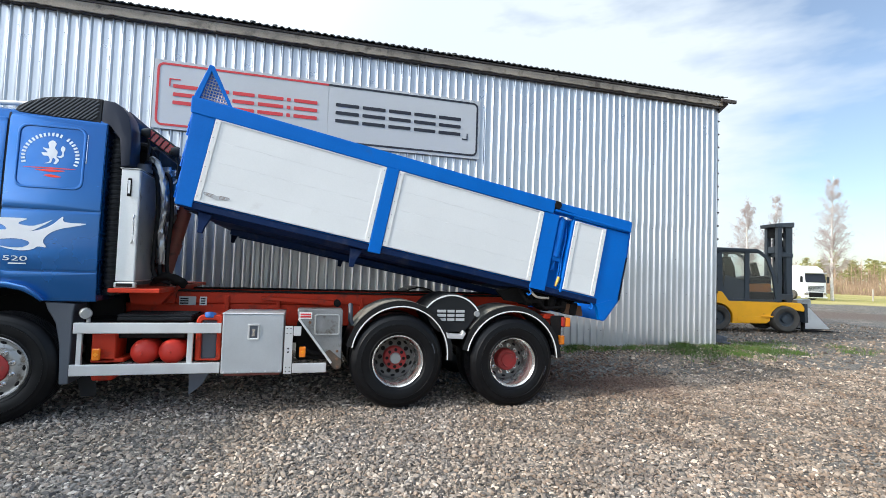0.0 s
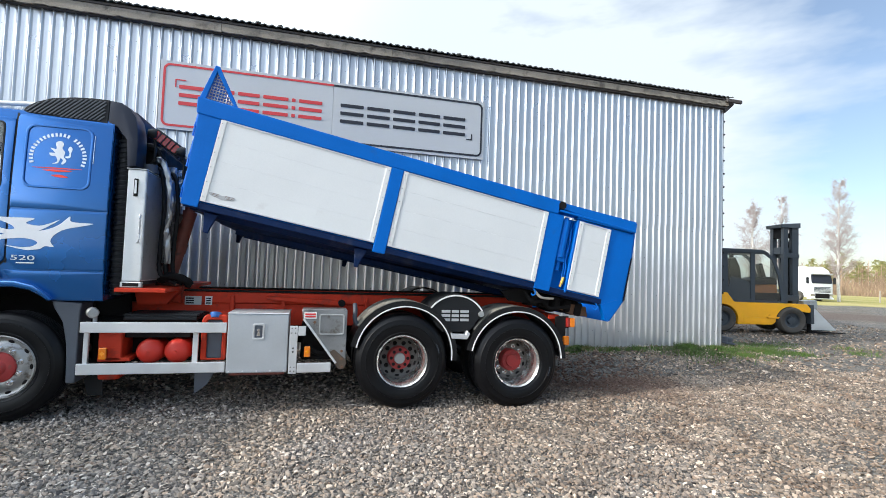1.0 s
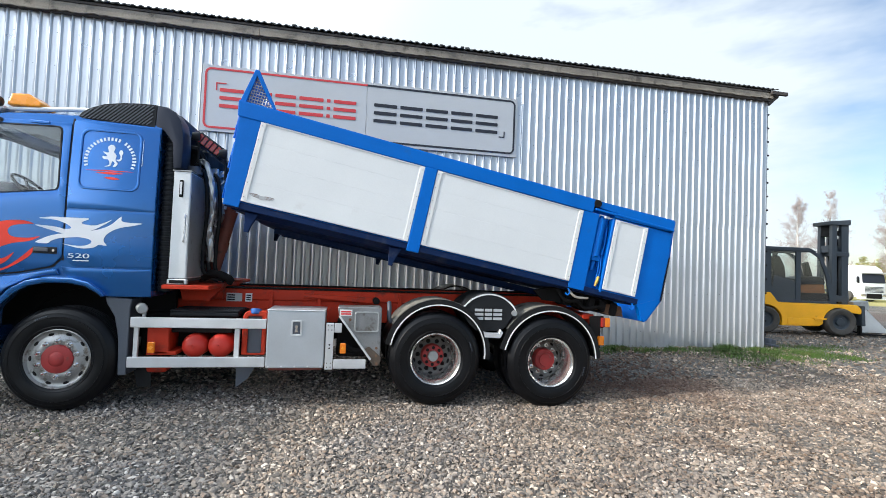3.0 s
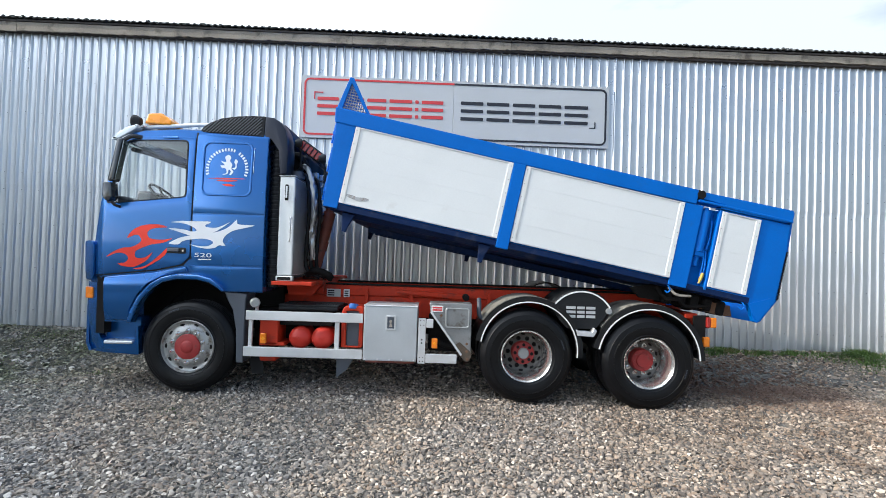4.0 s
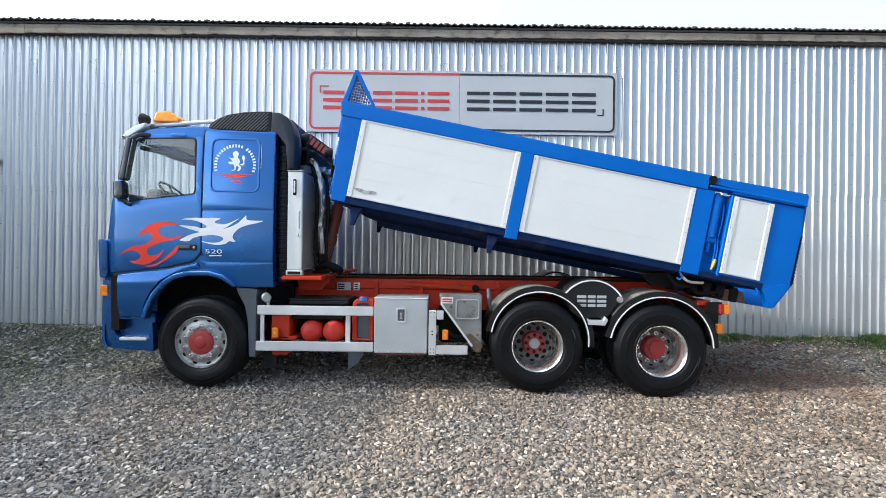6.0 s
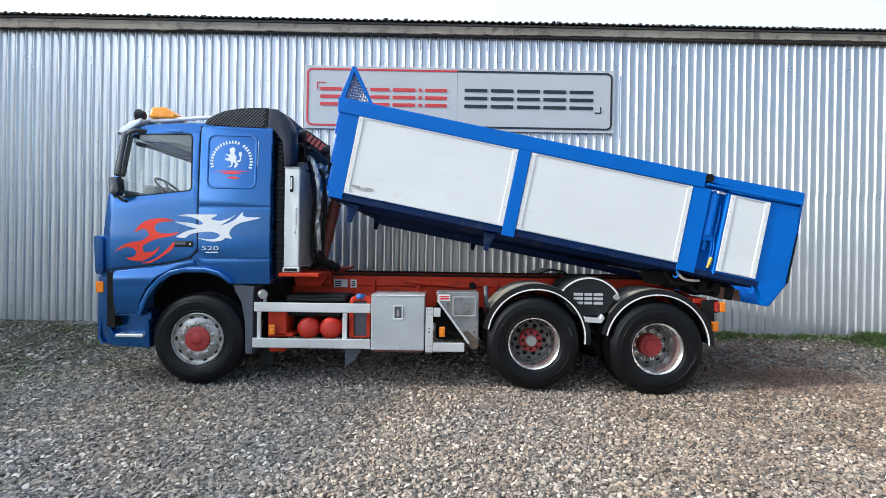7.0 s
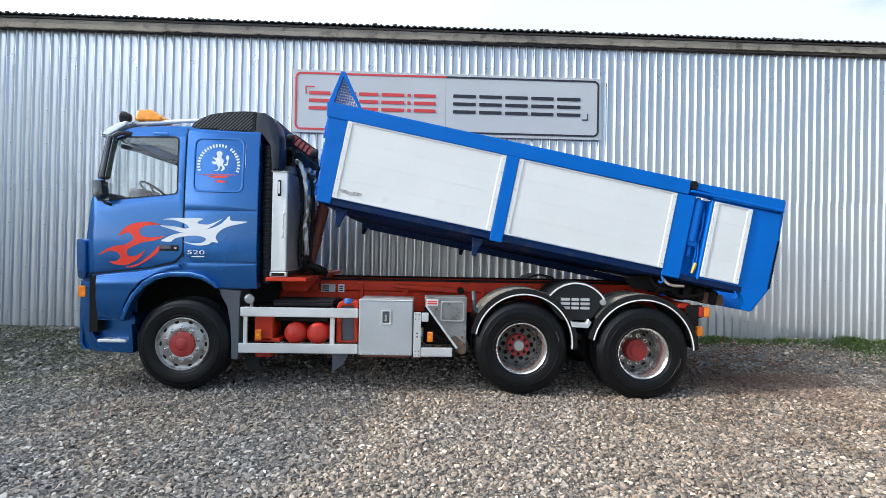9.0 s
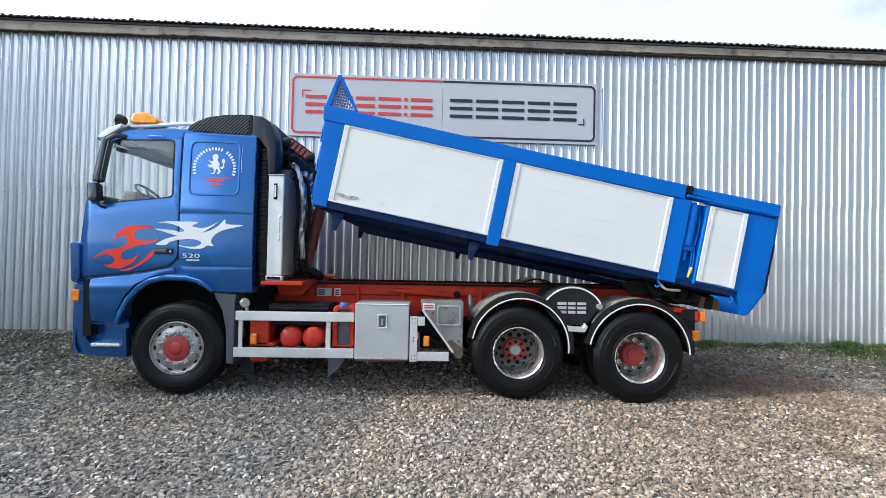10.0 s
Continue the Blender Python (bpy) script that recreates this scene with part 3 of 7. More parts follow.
# tall gable out of view, added only to shade the foot of the wall
bm = bmesh.new()
prism(bm, [(-3.0, -0.1), (11.0, -0.1), (11.0, 8.7), (6.0, 9.6), (3.2, 10.1), (1.0, 10.2), (-0.96, 9.6), (-3.0, 7.6)], -16.3, -16.0, m=Matrix.Rotation(radians(-90), 4, "Z"))
tagged(part("wall_neighbour", bm, "sheet"), "unseen tall steel-clad wall added to shade the yard's west end", "wall", kind="structure")
bm = bmesh.new()
box(bm, -5.86, -5.50, WALL_Y - 0.14, WALL_Y - 0.035, 3.185, 3.275, 0.01)
box(bm, -5.84, -5.80, WALL_Y - 0.035, WALL_Y - 0.0, 3.17, 3.29)
tagged(part("wall_bracket", bm, "black"), "short dark steel bracket on the shed wall", "bracket")


# ---- the tipper truck ----
W = 2.5     # width over the body, from y = 0 to y = 2.5
truck = thing("tipper_truck", "blue three-axle tipper truck with raised white-sided body", "truck", (0, 0, 0))


def mid(*xs):
    return [2 * 1.25 - x for x in xs]


# -- chassis
bm = bmesh.new()
for y in (0.80, 1.62):
    box(bm, -0.95, 6.25, y, y + 0.08, 0.86, 1.13, 0.006)
for x in (0.9, 2.2, 3.4, 4.7, 6.2):
    box(bm, x, x + 0.1, 0.88, 1.62, 0.90, 1.10, 0.005)
chassis = part("chassis_frame", bm, "red", truck, "red-painted steel ladder frame")
bm = bmesh.new()
for y in (0.78, 1.58):
    box(bm, 1.05, 6.05, y, y + 0.14, 1.135, 1.27, 0.008)
for i in range(7):
    box(bm, 1.5 + i * 0.7, 1.56 + i * 0.7, 0.92, 1.58, 1.14, 1.25)
part("subframe", bm, "red", truck, "red tipper subframe with grimy top edge")
bm = bmesh.new()
for y in (0.775, 1.575):
    box(bm, 1.3, 5.9, y, y + 0.15, 1.272, 1.292, 0.004)
part("rubber_strip", bm, "dark", truck)
bm = bmesh.new()
prism(bm, [(2.38, 1.235), (3.32, 1.195), (3.34, 1.135), (3.25, 1.125), (2.38, 1.19)], 0.70, 0.765, 0.006)
part("support_arm", bm, "red", truck)
bm = bmesh.new()
cyl(bm, (3.30, 0.60, 1.165), (3.30, 0.72, 1.165), 0.045)
cyl(bm, (3.30, 0.585, 1.165), (3.30, 0.60, 1.165), 0.03)
part("pivot_pin", bm, "dark", truck)
for x in (1.95, 2.55, 3.6):
    bm = bmesh.new()
    box(bm, x, x + 0.05, 0.755, 0.80, 0.93, 1.23, 0.004)
    for z in (0.97, 1.05, 1.19):
        cyl(bm, (x + 0.025, 0.735, z), (x + 0.025, 0.757, z), 0.016, n=8)
    part("frame_bracket", bm, "red", truck)
# gearbox, axles, shafts and far tanks, all dark with grime
bm = bmesh.new()
box(bm, -0.5, 0.9, 0.95, 1.55, 0.62, 1.35, 0.08, 2)
box(bm, 0.9, 1.5, 1.02, 1.48, 0.66, 1.05, 0.08, 2)
part("engine_block", bm, "dark", truck)
bm = bmesh.new()
cyl(bm, (1.5, 1.25, 0.82), (3.9, 1.25, 0.62), 0.06)
part("propeller_shaft", bm, "dark", truck)
bm = bmesh.new()
box(bm, 0.75, 1.95, 2.0, 2.45, 0.45, 1.05, 0.06, 2)
box(bm, 2.1, 3.1, 2.0, 2.45, 0.45, 1.0, 0.05, 2)
part("far_fuel_tank", bm, "dark", truck)
for x in (0.0, 4.0, 5.455):
    bm = bmesh.new()
    cyl(bm, (x, 0.35, 0.535), (x, 2.15, 0.535), 0.075)
    if x > 1:
        t = bmesh.new()
        bmesh.ops.create_uvsphere(t, u_segments=16, v_segments=10, radius=0.24)
        join(bm, t, Matrix.Translation((x, 1.25, 0.56)))
    part("axle", bm, "dark", truck)
for y in (0.62, 1.80):
    for k in range(3):
        bm = bmesh.new()
        box(bm, 3.95 + k * 0.1, 5.40 - k * 0.1, y, y + 0.09, 0.70 + k * 0.03, 0.725 + k * 0.03)
        part("spring_leaf", bm, "dark", truck)


# -- wheels: the outer face at y = 0, the tyre going inwards
def wheel(x, z, r, dish, far=False, name="wheel"):
    w = new(name)
    w.parent = truck
    w["label"] = "front wheel with silver disc and red hub" if not dish else "deep-dished rear wheel with red hub"
    k = r / 0.555
    bm = bmesh.new()
    prof = [(0.300, 0.045), (0.312, 0.012), (0.336, 0.004), (0.339, 0.000), (0.343, 0.003), (0.36, -0.002), (0.40, -0.008), (0.432, -0.008), (0.434, -0.012), (0.440, -0.012), (0.442, -0.007), (0.475 * k, 0.000), (0.488 * k, 0.001), (0.492 * k, 0.006), (0.515 * k, 0.014), (r - 0.022, 0.030), (r - 0.006, 0.05)]
    for i in range(4):
        a = 0.06 + i * 0.052
        prof += [(r, a), (r, a + 0.036), (r - 0.014, a + 0.040), (r - 0.014, a + 0.048)]
    prof += [(r, 0.268), (r, 0.278), (r - 0.022, 0.295), (0.475 * k, 0.318), (0.40, 0.322), (0.312, 0.305), (0.300, 0.28)]
    lathe(bm, prof, 72)
    if dish:
        lathe(bm, [(a, y + 0.345) for a, y in prof], 72)
    part("tyre", bm, "rubber", w, "black worn tyre", smooth=35)
    # sidewall lettering is not legible: a raised ring of short bars
    bm = bmesh.new()
    for a0 in (62,):
        for i in range(6):
            a = radians(a0 + i * 2.6)
            t = bmesh.new()
            bmesh.ops.create_cube(t, size=1)
            t.transform(Matrix.Diagonal((0.013, 0.003, 0.012, 1)))
            t.transform(Matrix.Translation((0, -0.006, 0.455)))
            join(bm, t, Matrix.Rotation(a - math.pi / 2, 4, "Y"))
    part("sidewall_marks", bm, "grey_plastic", w)
    bm = bmesh.new()
    if dish:
        lathe(bm, [(0.292, 0.055), (0.300, 0.018), (0.308, 0.008), (0.312, 0.014), (0.312, 0.03)], 64)
        lathe(bm, [(0.306, 0.010), (0.290, 0.022), (0.283, 0.05), (0.274, 0.07), (0.264, 0.20), (0.250, 0.285)], 64)
    else:
        lathe(bm, [(0.312, 0.03), (0.312, 0.010), (0.304, 0.002), (0.296, 0.012), (0.288, 0.030), (0.262, 0.040), (0.238, 0.034), (0.215, 0.018), (0.150, 0.014), (0.140, 0.02), (0.140, 0.10)], 64)
    part("rim", bm, "rim" if dish else "rim_front", w, smooth=40)
    if dish:
        bm = bmesh.new()
        lathe(bm, [(0.252, 0.275), (0.245, 0.290), (0.215, 0.305), (0.12, 0.298), (0.10, 0.298), (0.10, 0.33)], 64)
        part("disc", bm, "rim_disc", w, "dirty grey wheel disc", smooth=40)
    for i in range(10):
        a = 2 * math.pi * (i + 0.5) / 10
        rr, yy = (0.178, 0.300) if dish else (0.186, 0.014)
        c = Vector((rr * math.cos(a), yy, rr * math.sin(a)))
        bm = bmesh.new()
        cyl(bm, c, c + Vector((0, -0.006, 0)), 0.027, n=12)
        cyl(bm, c, c + Vector((0, -0.04, 0)), 0.019, n=6)
        cyl(bm, c + Vector((0, -0.04, 0)), c + Vector((0, -0.058, 0)), 0.015, 0.008, n=8)
        part("wheel_nut", bm, "dark" if dish and x < 4.5 else "chrome", w)
        a = 2 * math.pi * i / 10
        rr, yy = (0.226, 0.297) if dish else (0.262, 0.037)
        bm = bmesh.new()
        t = bmesh.new()
        bmesh.ops.create_uvsphere(t, u_segments=10, v_segments=6, radius=1)
        t.transform(Matrix.Diagonal((0.015, 0.014, 0.029, 1)))
        t.transform(Matrix.Translation((rr, yy + 0.002, 0)))
        join(bm, t, Matrix.Rotation(-a, 4, "Y"))
        part("hand_hole", bm, "dark", w)
    bm = bmesh.new()
    if not dish:
        lathe(bm, [(0.150, 0.014), (0.147, 0.002), (0.136, -0.006), (0.075, -0.010), (0.062, -0.022), (0.05, -0.03), (0.0, -0.032)], 40)
    elif x < 4.5:
        lathe(bm, [(0.142, 0.30), (0.140, 0.22), (0.132, 0.207), (0.075, 0.202), (0.07, 0.20)], 40)
    else:
        lathe(bm, [(0.142, 0.30), (0.138, 0.205), (0.128, 0.192), (0.085, 0.188), (0.080, 0.172), (0.0, 0.17)], 40)
    part("hub", bm, "hub_red", w, "worn red-painted hub", smooth=35)
    if dish and x < 4.5:
        bm = bmesh.new()
        lathe(bm, [(0.068, 0.22), (0.066, 0.188), (0.058, 0.180), (0.0, 0.178)], 24)
        part("hub_cap", bm, "worn_steel", w, smooth=35)
        for i in range(8):
            a = 2 * math.pi * i / 8
            bm = bmesh.new()
            cyl(bm, (0.103 * math.cos(a), 0.208, 0.103 * math.sin(a)), (0.103 * math.cos(a), 0.199, 0.103 * math.sin(a)), 0.020, n=12)
            part("hub_recess", bm, "dark", w)
    elif dish:
        for i in range(8):
            a = 2 * math.pi * i / 8
            bm = bmesh.new()
            cyl(bm, (0.107 * math.cos(a), 0.195, 0.107 * math.sin(a)), (0.107 * math.cos(a), 0.179, 0.107 * math.sin(a)), 0.012, n=6)
            part("hub_bolt", bm, "hub_red", w)
    w.matrix_basis = pose(x, 0.0 if not far else W, z, 0, 23 * x, 0 if not far else 180)
    return w


for far in (False, True):
    wheel(0.0, 0.535, 0.54, False, far)
    wheel(4.0, 0.535, 0.56, True, far)
    wheel(5.482, 0.492, 0.568, True, far)

# -- cab shell, lofted across its width: bowed front, crowned roof
cab = new("cab")
cab.parent = truck
cab["label"] = "metallic blue sleeper cab with flame decals"
YS = [0.0, 0.025, 0.10, 0.30, 0.70, 1.25, 1.80, 2.20, 2.40, 2.475, 2.5]


def shell(pts_front, pts_top, ys=YS, bulge=0.12, crown=0.14):
    """Rows of points across the cab, from the foot of the front over the roof to its rear edge."""
    rows = []
    for y in ys:
        u = abs(y - 1.25) / 1.25
        f, c = 1 - u ** 3.2, 1 - u ** 4
        rows.append([(x - bulge * f, y, z) for x, z in pts_front] + [(x - 0.5 * bulge * f * max(0, -x), y, z + crown * c * h) for x, z, h in pts_top])
    return rows


front = [(-1.17, 1.27), (-1.135, 1.62), (-1.075, 2.20), (-0.885, 2.98)]
top = [(-0.80, 3.035, 0.5), (-0.62, 3.075, 0.9), (-0.2, 3.10, 1.0), (0.10, 3.10, 1.0), (0.845, 3.07, 1.0)]
rows = shell(front, top)


def loft(bm, rows, cols, js=None):
    vs = {}
    def v(j, i):
        if (j, i) not in vs:
            vs[j, i] = bm.verts.new(rows[j][i])
        return vs[j, i]
    for j in range(len(rows) - 1):
        if js and j not in js:
            continue
        for i in cols:
            bm.faces.new((v(j, i), v(j + 1, i), v(j + 1, i + 1), v(j, i + 1)))
    return bm


def thicken(bm, d):
    bmesh.ops.recalc_face_normals(bm, faces=bm.faces[:])
    bmesh.ops.solidify(bm, geom=bm.faces[:], thickness=d)
    return bm


n_j = len(YS) - 1
bm = bmesh.new()
loft(bm, rows, (0, 1))
loft(bm, rows, range(3, 8))
part("cab_front_and_roof", thicken(bm, 0.03), "cab_blue", cab, smooth=50)
bm = bmesh.new()
loft(bm, rows, (2,), range(2, n_j - 2))
ws = part("windscreen", bm, "glass", cab, "clear windscreen", smooth=50)
ws.visible_shadow = False
bm = bmesh.new()
loft(bm, rows, (2,), (0, 1))
part("windscreen_pillar", thicken(bm, 0.03), "black", cab, smooth=50)
bm = bmesh.new()
loft(bm, rows, (2,), (n_j - 2, n_j - 1))
part("windscreen_pillar", thicken(bm, 0.03), "black", cab, smooth=50)
bm = bmesh.new()
tube(bm, [(-0.93, 0.30, 2.90), (-0.96, 0.7, 2.93), (-1.0, 1.25, 2.94), (-0.96, 1.8, 2.93), (-0.93, 2.2, 2.90)], 0.03)
part("windscreen_header", bm, "black", cab)

# the sides: outline with the wheel arch, window cut out
arch = [(-0.645, 0.80), (-0.60, 0.95), (-0.53, 1.08), (-0.42, 1.20), (-0.29, 1.285), (-0.13, 1.325), (0.10, 1.325), (0.24, 1.295), (0.34, 1.235), (0.385, 1.195)]
side = [(-1.10, 0.80)] + arch + [(0.845, 1.195), (0.845, 3.07), (0.10, 3.10), (-0.2, 3.10), (-0.62, 3.075), (-0.80, 3.035), (-0.885, 2.98), (-1.075, 2.20), (-1.135, 1.62), (-1.165, 1.27)]
win = round_poly([(-0.815, 2.955), (-0.095, 2.975), (-0.080, 2.30), (-0.135, 2.285), (-0.99, 2.185), (-1.0, 2.215)], 0.06)
for y0, y1, nm in ((0.0, 0.035, "cab_side"), (W - 0.035, W, "cab_side")):
    bm = bmesh.new()
    prism(bm, side, y0, y1, holes=[win])
    part(nm, bm, "cab_blue", cab)
bm = bmesh.new()
box(bm, 0.81, 0.845, 0.04, W - 0.04, 1.2, 3.08)
part("cab_rear_wall", bm, "cab_blue", cab)
bm = bmesh.new()
box(bm, -1.05, 0.80, 0.04, W - 0.04, 1.36, 1.42)
box(bm, -0.62, 0.80, 0.06, W - 0.06, 1.42, 1.75, 0.02)
part("cab_floor", bm, "seat", cab)
# near door skin, proud of the side, with its rubber gap behind
def door_skin(y0, y1):
    bm = bmesh.new()
    skin = round_poly([(-1.095, 1.345), (-0.40, 1.43), (-0.10, 1.50), (-0.010, 1.60), (-0.014, 3.018), (-0.74, 3.005), (-0.866, 2.960), (-1.058, 2.20), (-1.10, 1.62)], 0.035)
    prism(bm, skin, y0, y1, 0.006, 2, holes=[win])
    return part("door", bm, "cab_blue", cab)


door = door_skin(-0.014, -0.001)
door_skin(W + 0.001, W + 0.014)
bm = bmesh.new()
box(bm, -0.014, 0.004, -0.004, 0.01, 1.56, 3.07)
prism(bm, [(-1.11, 1.36), (-0.40, 1.445), (-0.10, 1.515), (0.0, 1.60), (0.0, 1.588), (-0.09, 1.486), (-0.40, 1.414), (-1.11, 1.330)], -0.004, 0.01)
part("door_seal", bm, "black", cab)
# sleeper side panel above and below the feature line, lower skirt
bm = bmesh.new()
prism(bm, round_poly([(0.003, 2.112), (0.842, 2.112), (0.84, 3.045), (0.03, 3.06), (0.003, 3.04)], 0.02), -0.012, -0.001, 0.005, 2)
part("sleeper_panel", bm, "cab_blue", cab)
bm = bmesh.new()
prism(bm, round_poly([(0.003, 1.60), (0.095, 1.505), (0.842, 1.505), (0.842, 2.098), (0.003, 2.098)], 0.02), -0.012, -0.001, 0.005, 2)
part("sleeper_panel", bm, "cab_blue", cab)
bm = bmesh.new()
prism(bm, round_poly([(-0.02, 1.50), (0.09, 1.487), (0.842, 1.487), (0.842, 1.205), (0.41, 1.205), (0.33, 1.29), (0.2, 1.36), (0.05, 1.38)], 0.012), -0.012, -0.001, 0.005, 2)
part("lower_skirt", bm, "cab_blue", cab)
# pressed oval frame of the sleeper window blank
bm = bmesh.new()
prism(bm, rounded(0.082, 0.675, 2.320, 2.972, 0.085), -0.022, -0.011, 0.006, 2, holes=[rounded(0.105, 0.652, 2.343, 2.949, 0.07)])
part("window_blank_frame", bm, "cab_blue", cab)
# bright sliver put in as the highlight on the frame edge
bm = bmesh.new()
prism(bm, rounded(0.684, 0.690, 2.60, 2.90, 0.002, 2), -0.0235, -0.0115, 0.002)
part("chrome_strip", bm, "chrome", cab)
# wheel arch flare
bm = bmesh.new()
outer = [(-0.70, 0.80), (-0.655, 0.96), (-0.575, 1.12), (-0.455, 1.255), (-0.305, 1.345), (-0.14, 1.385), (0.11, 1.385), (0.265, 1.345), (0.375, 1.265), (0.43, 1.20)]
prism(bm, outer + arch[::-1], -0.055, 0.05, 0.024, 3)
part("wheel_arch_flare", bm, "cab_blue", cab, smooth=45)
inner = arc(0.0, 0.545, 0.70, 178, 2, 20)
bm = bmesh.new()
prism(bm, inner[3:-3] + [(0.5, 1.42), (-0.5, 1.42)], 0.60, 0.64)
box(bm, -0.9, 0.9, 0.64, 0.70, 0.75, 1.40)
part("inner_arch", bm, "dark", cab)
# lower door step area and bumper
bm = bmesh.new()
rows_b = [[(x - 0.14 * (1 - (abs(y - 1.25) / 1.25) ** 3.2), y, z) for x, z in ((-1.155, 0.44), (-1.20, 0.52), (-1.205, 0.90), (-1.19, 1.26))] for y in YS]
loft(bm, rows_b, range(3))
part("bumper_front", thicken(bm, 0.03), "cab_blue", cab, smooth=50)
bm = bmesh.new()
prism(bm, round_poly([(-1.20, 0.54), (-1.17, 0.44), (-0.60, 0.405), (-0.595, 0.755), (-0.625, 0.755), (-0.645, 0.55), (-1.00, 0.56), (-1.055, 0.64), (-1.07, 1.25), (-1.19, 1.26)], 0.02), -0.005, 0.10, 0.008, 2)
part("bumper_corner", bm, "cab_blue", cab)
bm = bmesh.new()
box(bm, -0.99, -0.66, 0.0, 0.20, 0.54, 0.575, 0.008)
for i in range(6):
    box(bm, -0.97 + i * 0.05, -0.945 + i * 0.05, 0.005, 0.19, 0.575, 0.583)
part("step", bm, "alu", cab, "ribbed aluminium step")
bm = bmesh.new()
box(bm, -1.03, -0.63, 0.12, 0.35, 0.45, 0.85)
part("step_well", bm, "cab_blue", cab)
# solid dark strip standing in for the shade between bumper and door
bm = bmesh.new()
box(bm, -1.082, -0.985, -0.003, 0.3, 0.66, 1.325)
part("step_gap", bm, "dark", cab)
bm = bmesh.new()
box(bm, -1.225, -1.13, -0.02, 0.06, 1.06, 1.195, 0.015, 2)
part("indicator_lamp", bm, "orange", cab, "orange side indicator")
bm = bmesh.new()
prism(bm, round_poly([(-1.215, 1.745), (-1.13, 1.75), (-1.10, 1.70), (-1.10, 1.33), (-1.13, 1.275), (-1.205, 1.285)], 0.03), -0.05, 0.06, 0.015, 2)
part("air_deflector", bm, "cab_blue", cab)
# lower door panel with a rolled upper edge
bm = bmesh.new()
prism(bm, round_poly([(-0.975, 0.815), (-0.705, 0.815), (-0.665, 0.97), (-0.585, 1.13), (-0.465, 1.265), (-0.31, 1.358), (-0.16, 1.40), (-0.02, 1.41), (-0.05, 1.475), (-0.40, 1.397), (-0.975, 1.327)], 0.012), -0.030, 0.0, 0.018, 3)
part("lower_door_panel", bm, "cab_blue", cab, smooth=35)
# window glass, frame, wind deflector tint
bm = bmesh.new()
bm.faces.new([bm.verts.new((x, 0.015, z)) for x, z in win])
g = part("side_window", bm, "glass", cab, "clear side window")
g.visible_shadow = False
bm = bmesh.new()
bm.faces.new([bm.verts.new((x, W - 0.015, z)) for x, z in win])
g = part("side_window", bm, "glass", cab)
g.visible_shadow = False
bm = bmesh.new()
shrink = [(x * 0.972 - 0.0145, 2.58 + (z - 2.58) * 0.972) for x, z in win]
prism(bm, win, -0.018, 0.012, holes=[shrink])
part("window_rubber", bm, "black", cab)
bm = bmesh.new()
prism(bm, round_poly([(-0.76, 2.94), (-0.11, 2.955), (-0.105, 2.80), (-0.30, 2.86), (-0.70, 2.87), (-0.80, 2.84)], 0.03), -0.03, -0.024)
part("wind_deflector", bm, "glass_dark", cab)
bm = bmesh.new()
box(bm, -0.40, -0.22, -0.03, -0.012, 2.985, 3.012, 0.004)
part("trim_clip", bm, "cab_blue", cab)
# inside: dashboard, wheel, seats
bm = bmesh.new()
prism(bm, [(-1.10, 1.45), (-1.10, 2.20), (-0.95, 2.30), (-0.72, 2.26), (-0.62, 2.0), (-0.72, 1.45)], 0.10, 2.40, 0.03, 2)
part("dashboard", bm, "grey_plastic", cab)
bm = bmesh.new()
box(bm, -0.92, -0.74, 0.40, 0.85, 2.24, 2.40, 0.04, 2)
box(bm, -0.95, -0.78, 1.3, 1.7, 2.24, 2.36, 0.03, 2)
part("instrument_hood", bm, "grey_plastic", cab)
bm = bmesh.new()
t = bmesh.new()
rim_pts = [(0.22 * math.cos(2 * math.pi * i / 24), 0.22 * math.sin(2 * math.pi * i / 24), 0) for i in range(25)]
tube(t, rim_pts, 0.016)
for a in (30, 150, 270):
    cyl(t, (0, 0, -0.03), (0.21 * math.cos(radians(a)), 0.21 * math.sin(radians(a)), 0), 0.014)
cyl(t, (0, 0, -0.06), (0, 0, 0.0), 0.06)
join(bm, t, pose(-0.68, 0.62, 2.36, 0, 42, 0))
part("steering_wheel", bm, "black", cab, smooth=40)
for y in (0.35, 1.55):
    bm = bmesh.new()
    box(bm, 0.02, 0.55, y, y + 0.55, 1.75, 1.95, 0.05, 2)
    box(bm, 0.42, 0.58, y, y + 0.55, 1.9, 2.60, 0.06, 2)
    part("cab_seat", bm, "seat", cab)
bm = bmesh.new()
box(bm, -0.80, 0.78, 0.06, 2.44, 3.000, 3.02)
part("headliner", bm, "lining", cab)
bm = bmesh.new()
box(bm, 0.77, 0.80, 0.05, 2.45, 1.9, 3.0)
part("rear_lining", bm, "lining", cab)
bm = bmesh.new()
box(bm, 0.55, 0.76, 0.05, 2.45, 1.75, 2.1, 0.05, 2)
part("bunk", bm, "seat", cab)
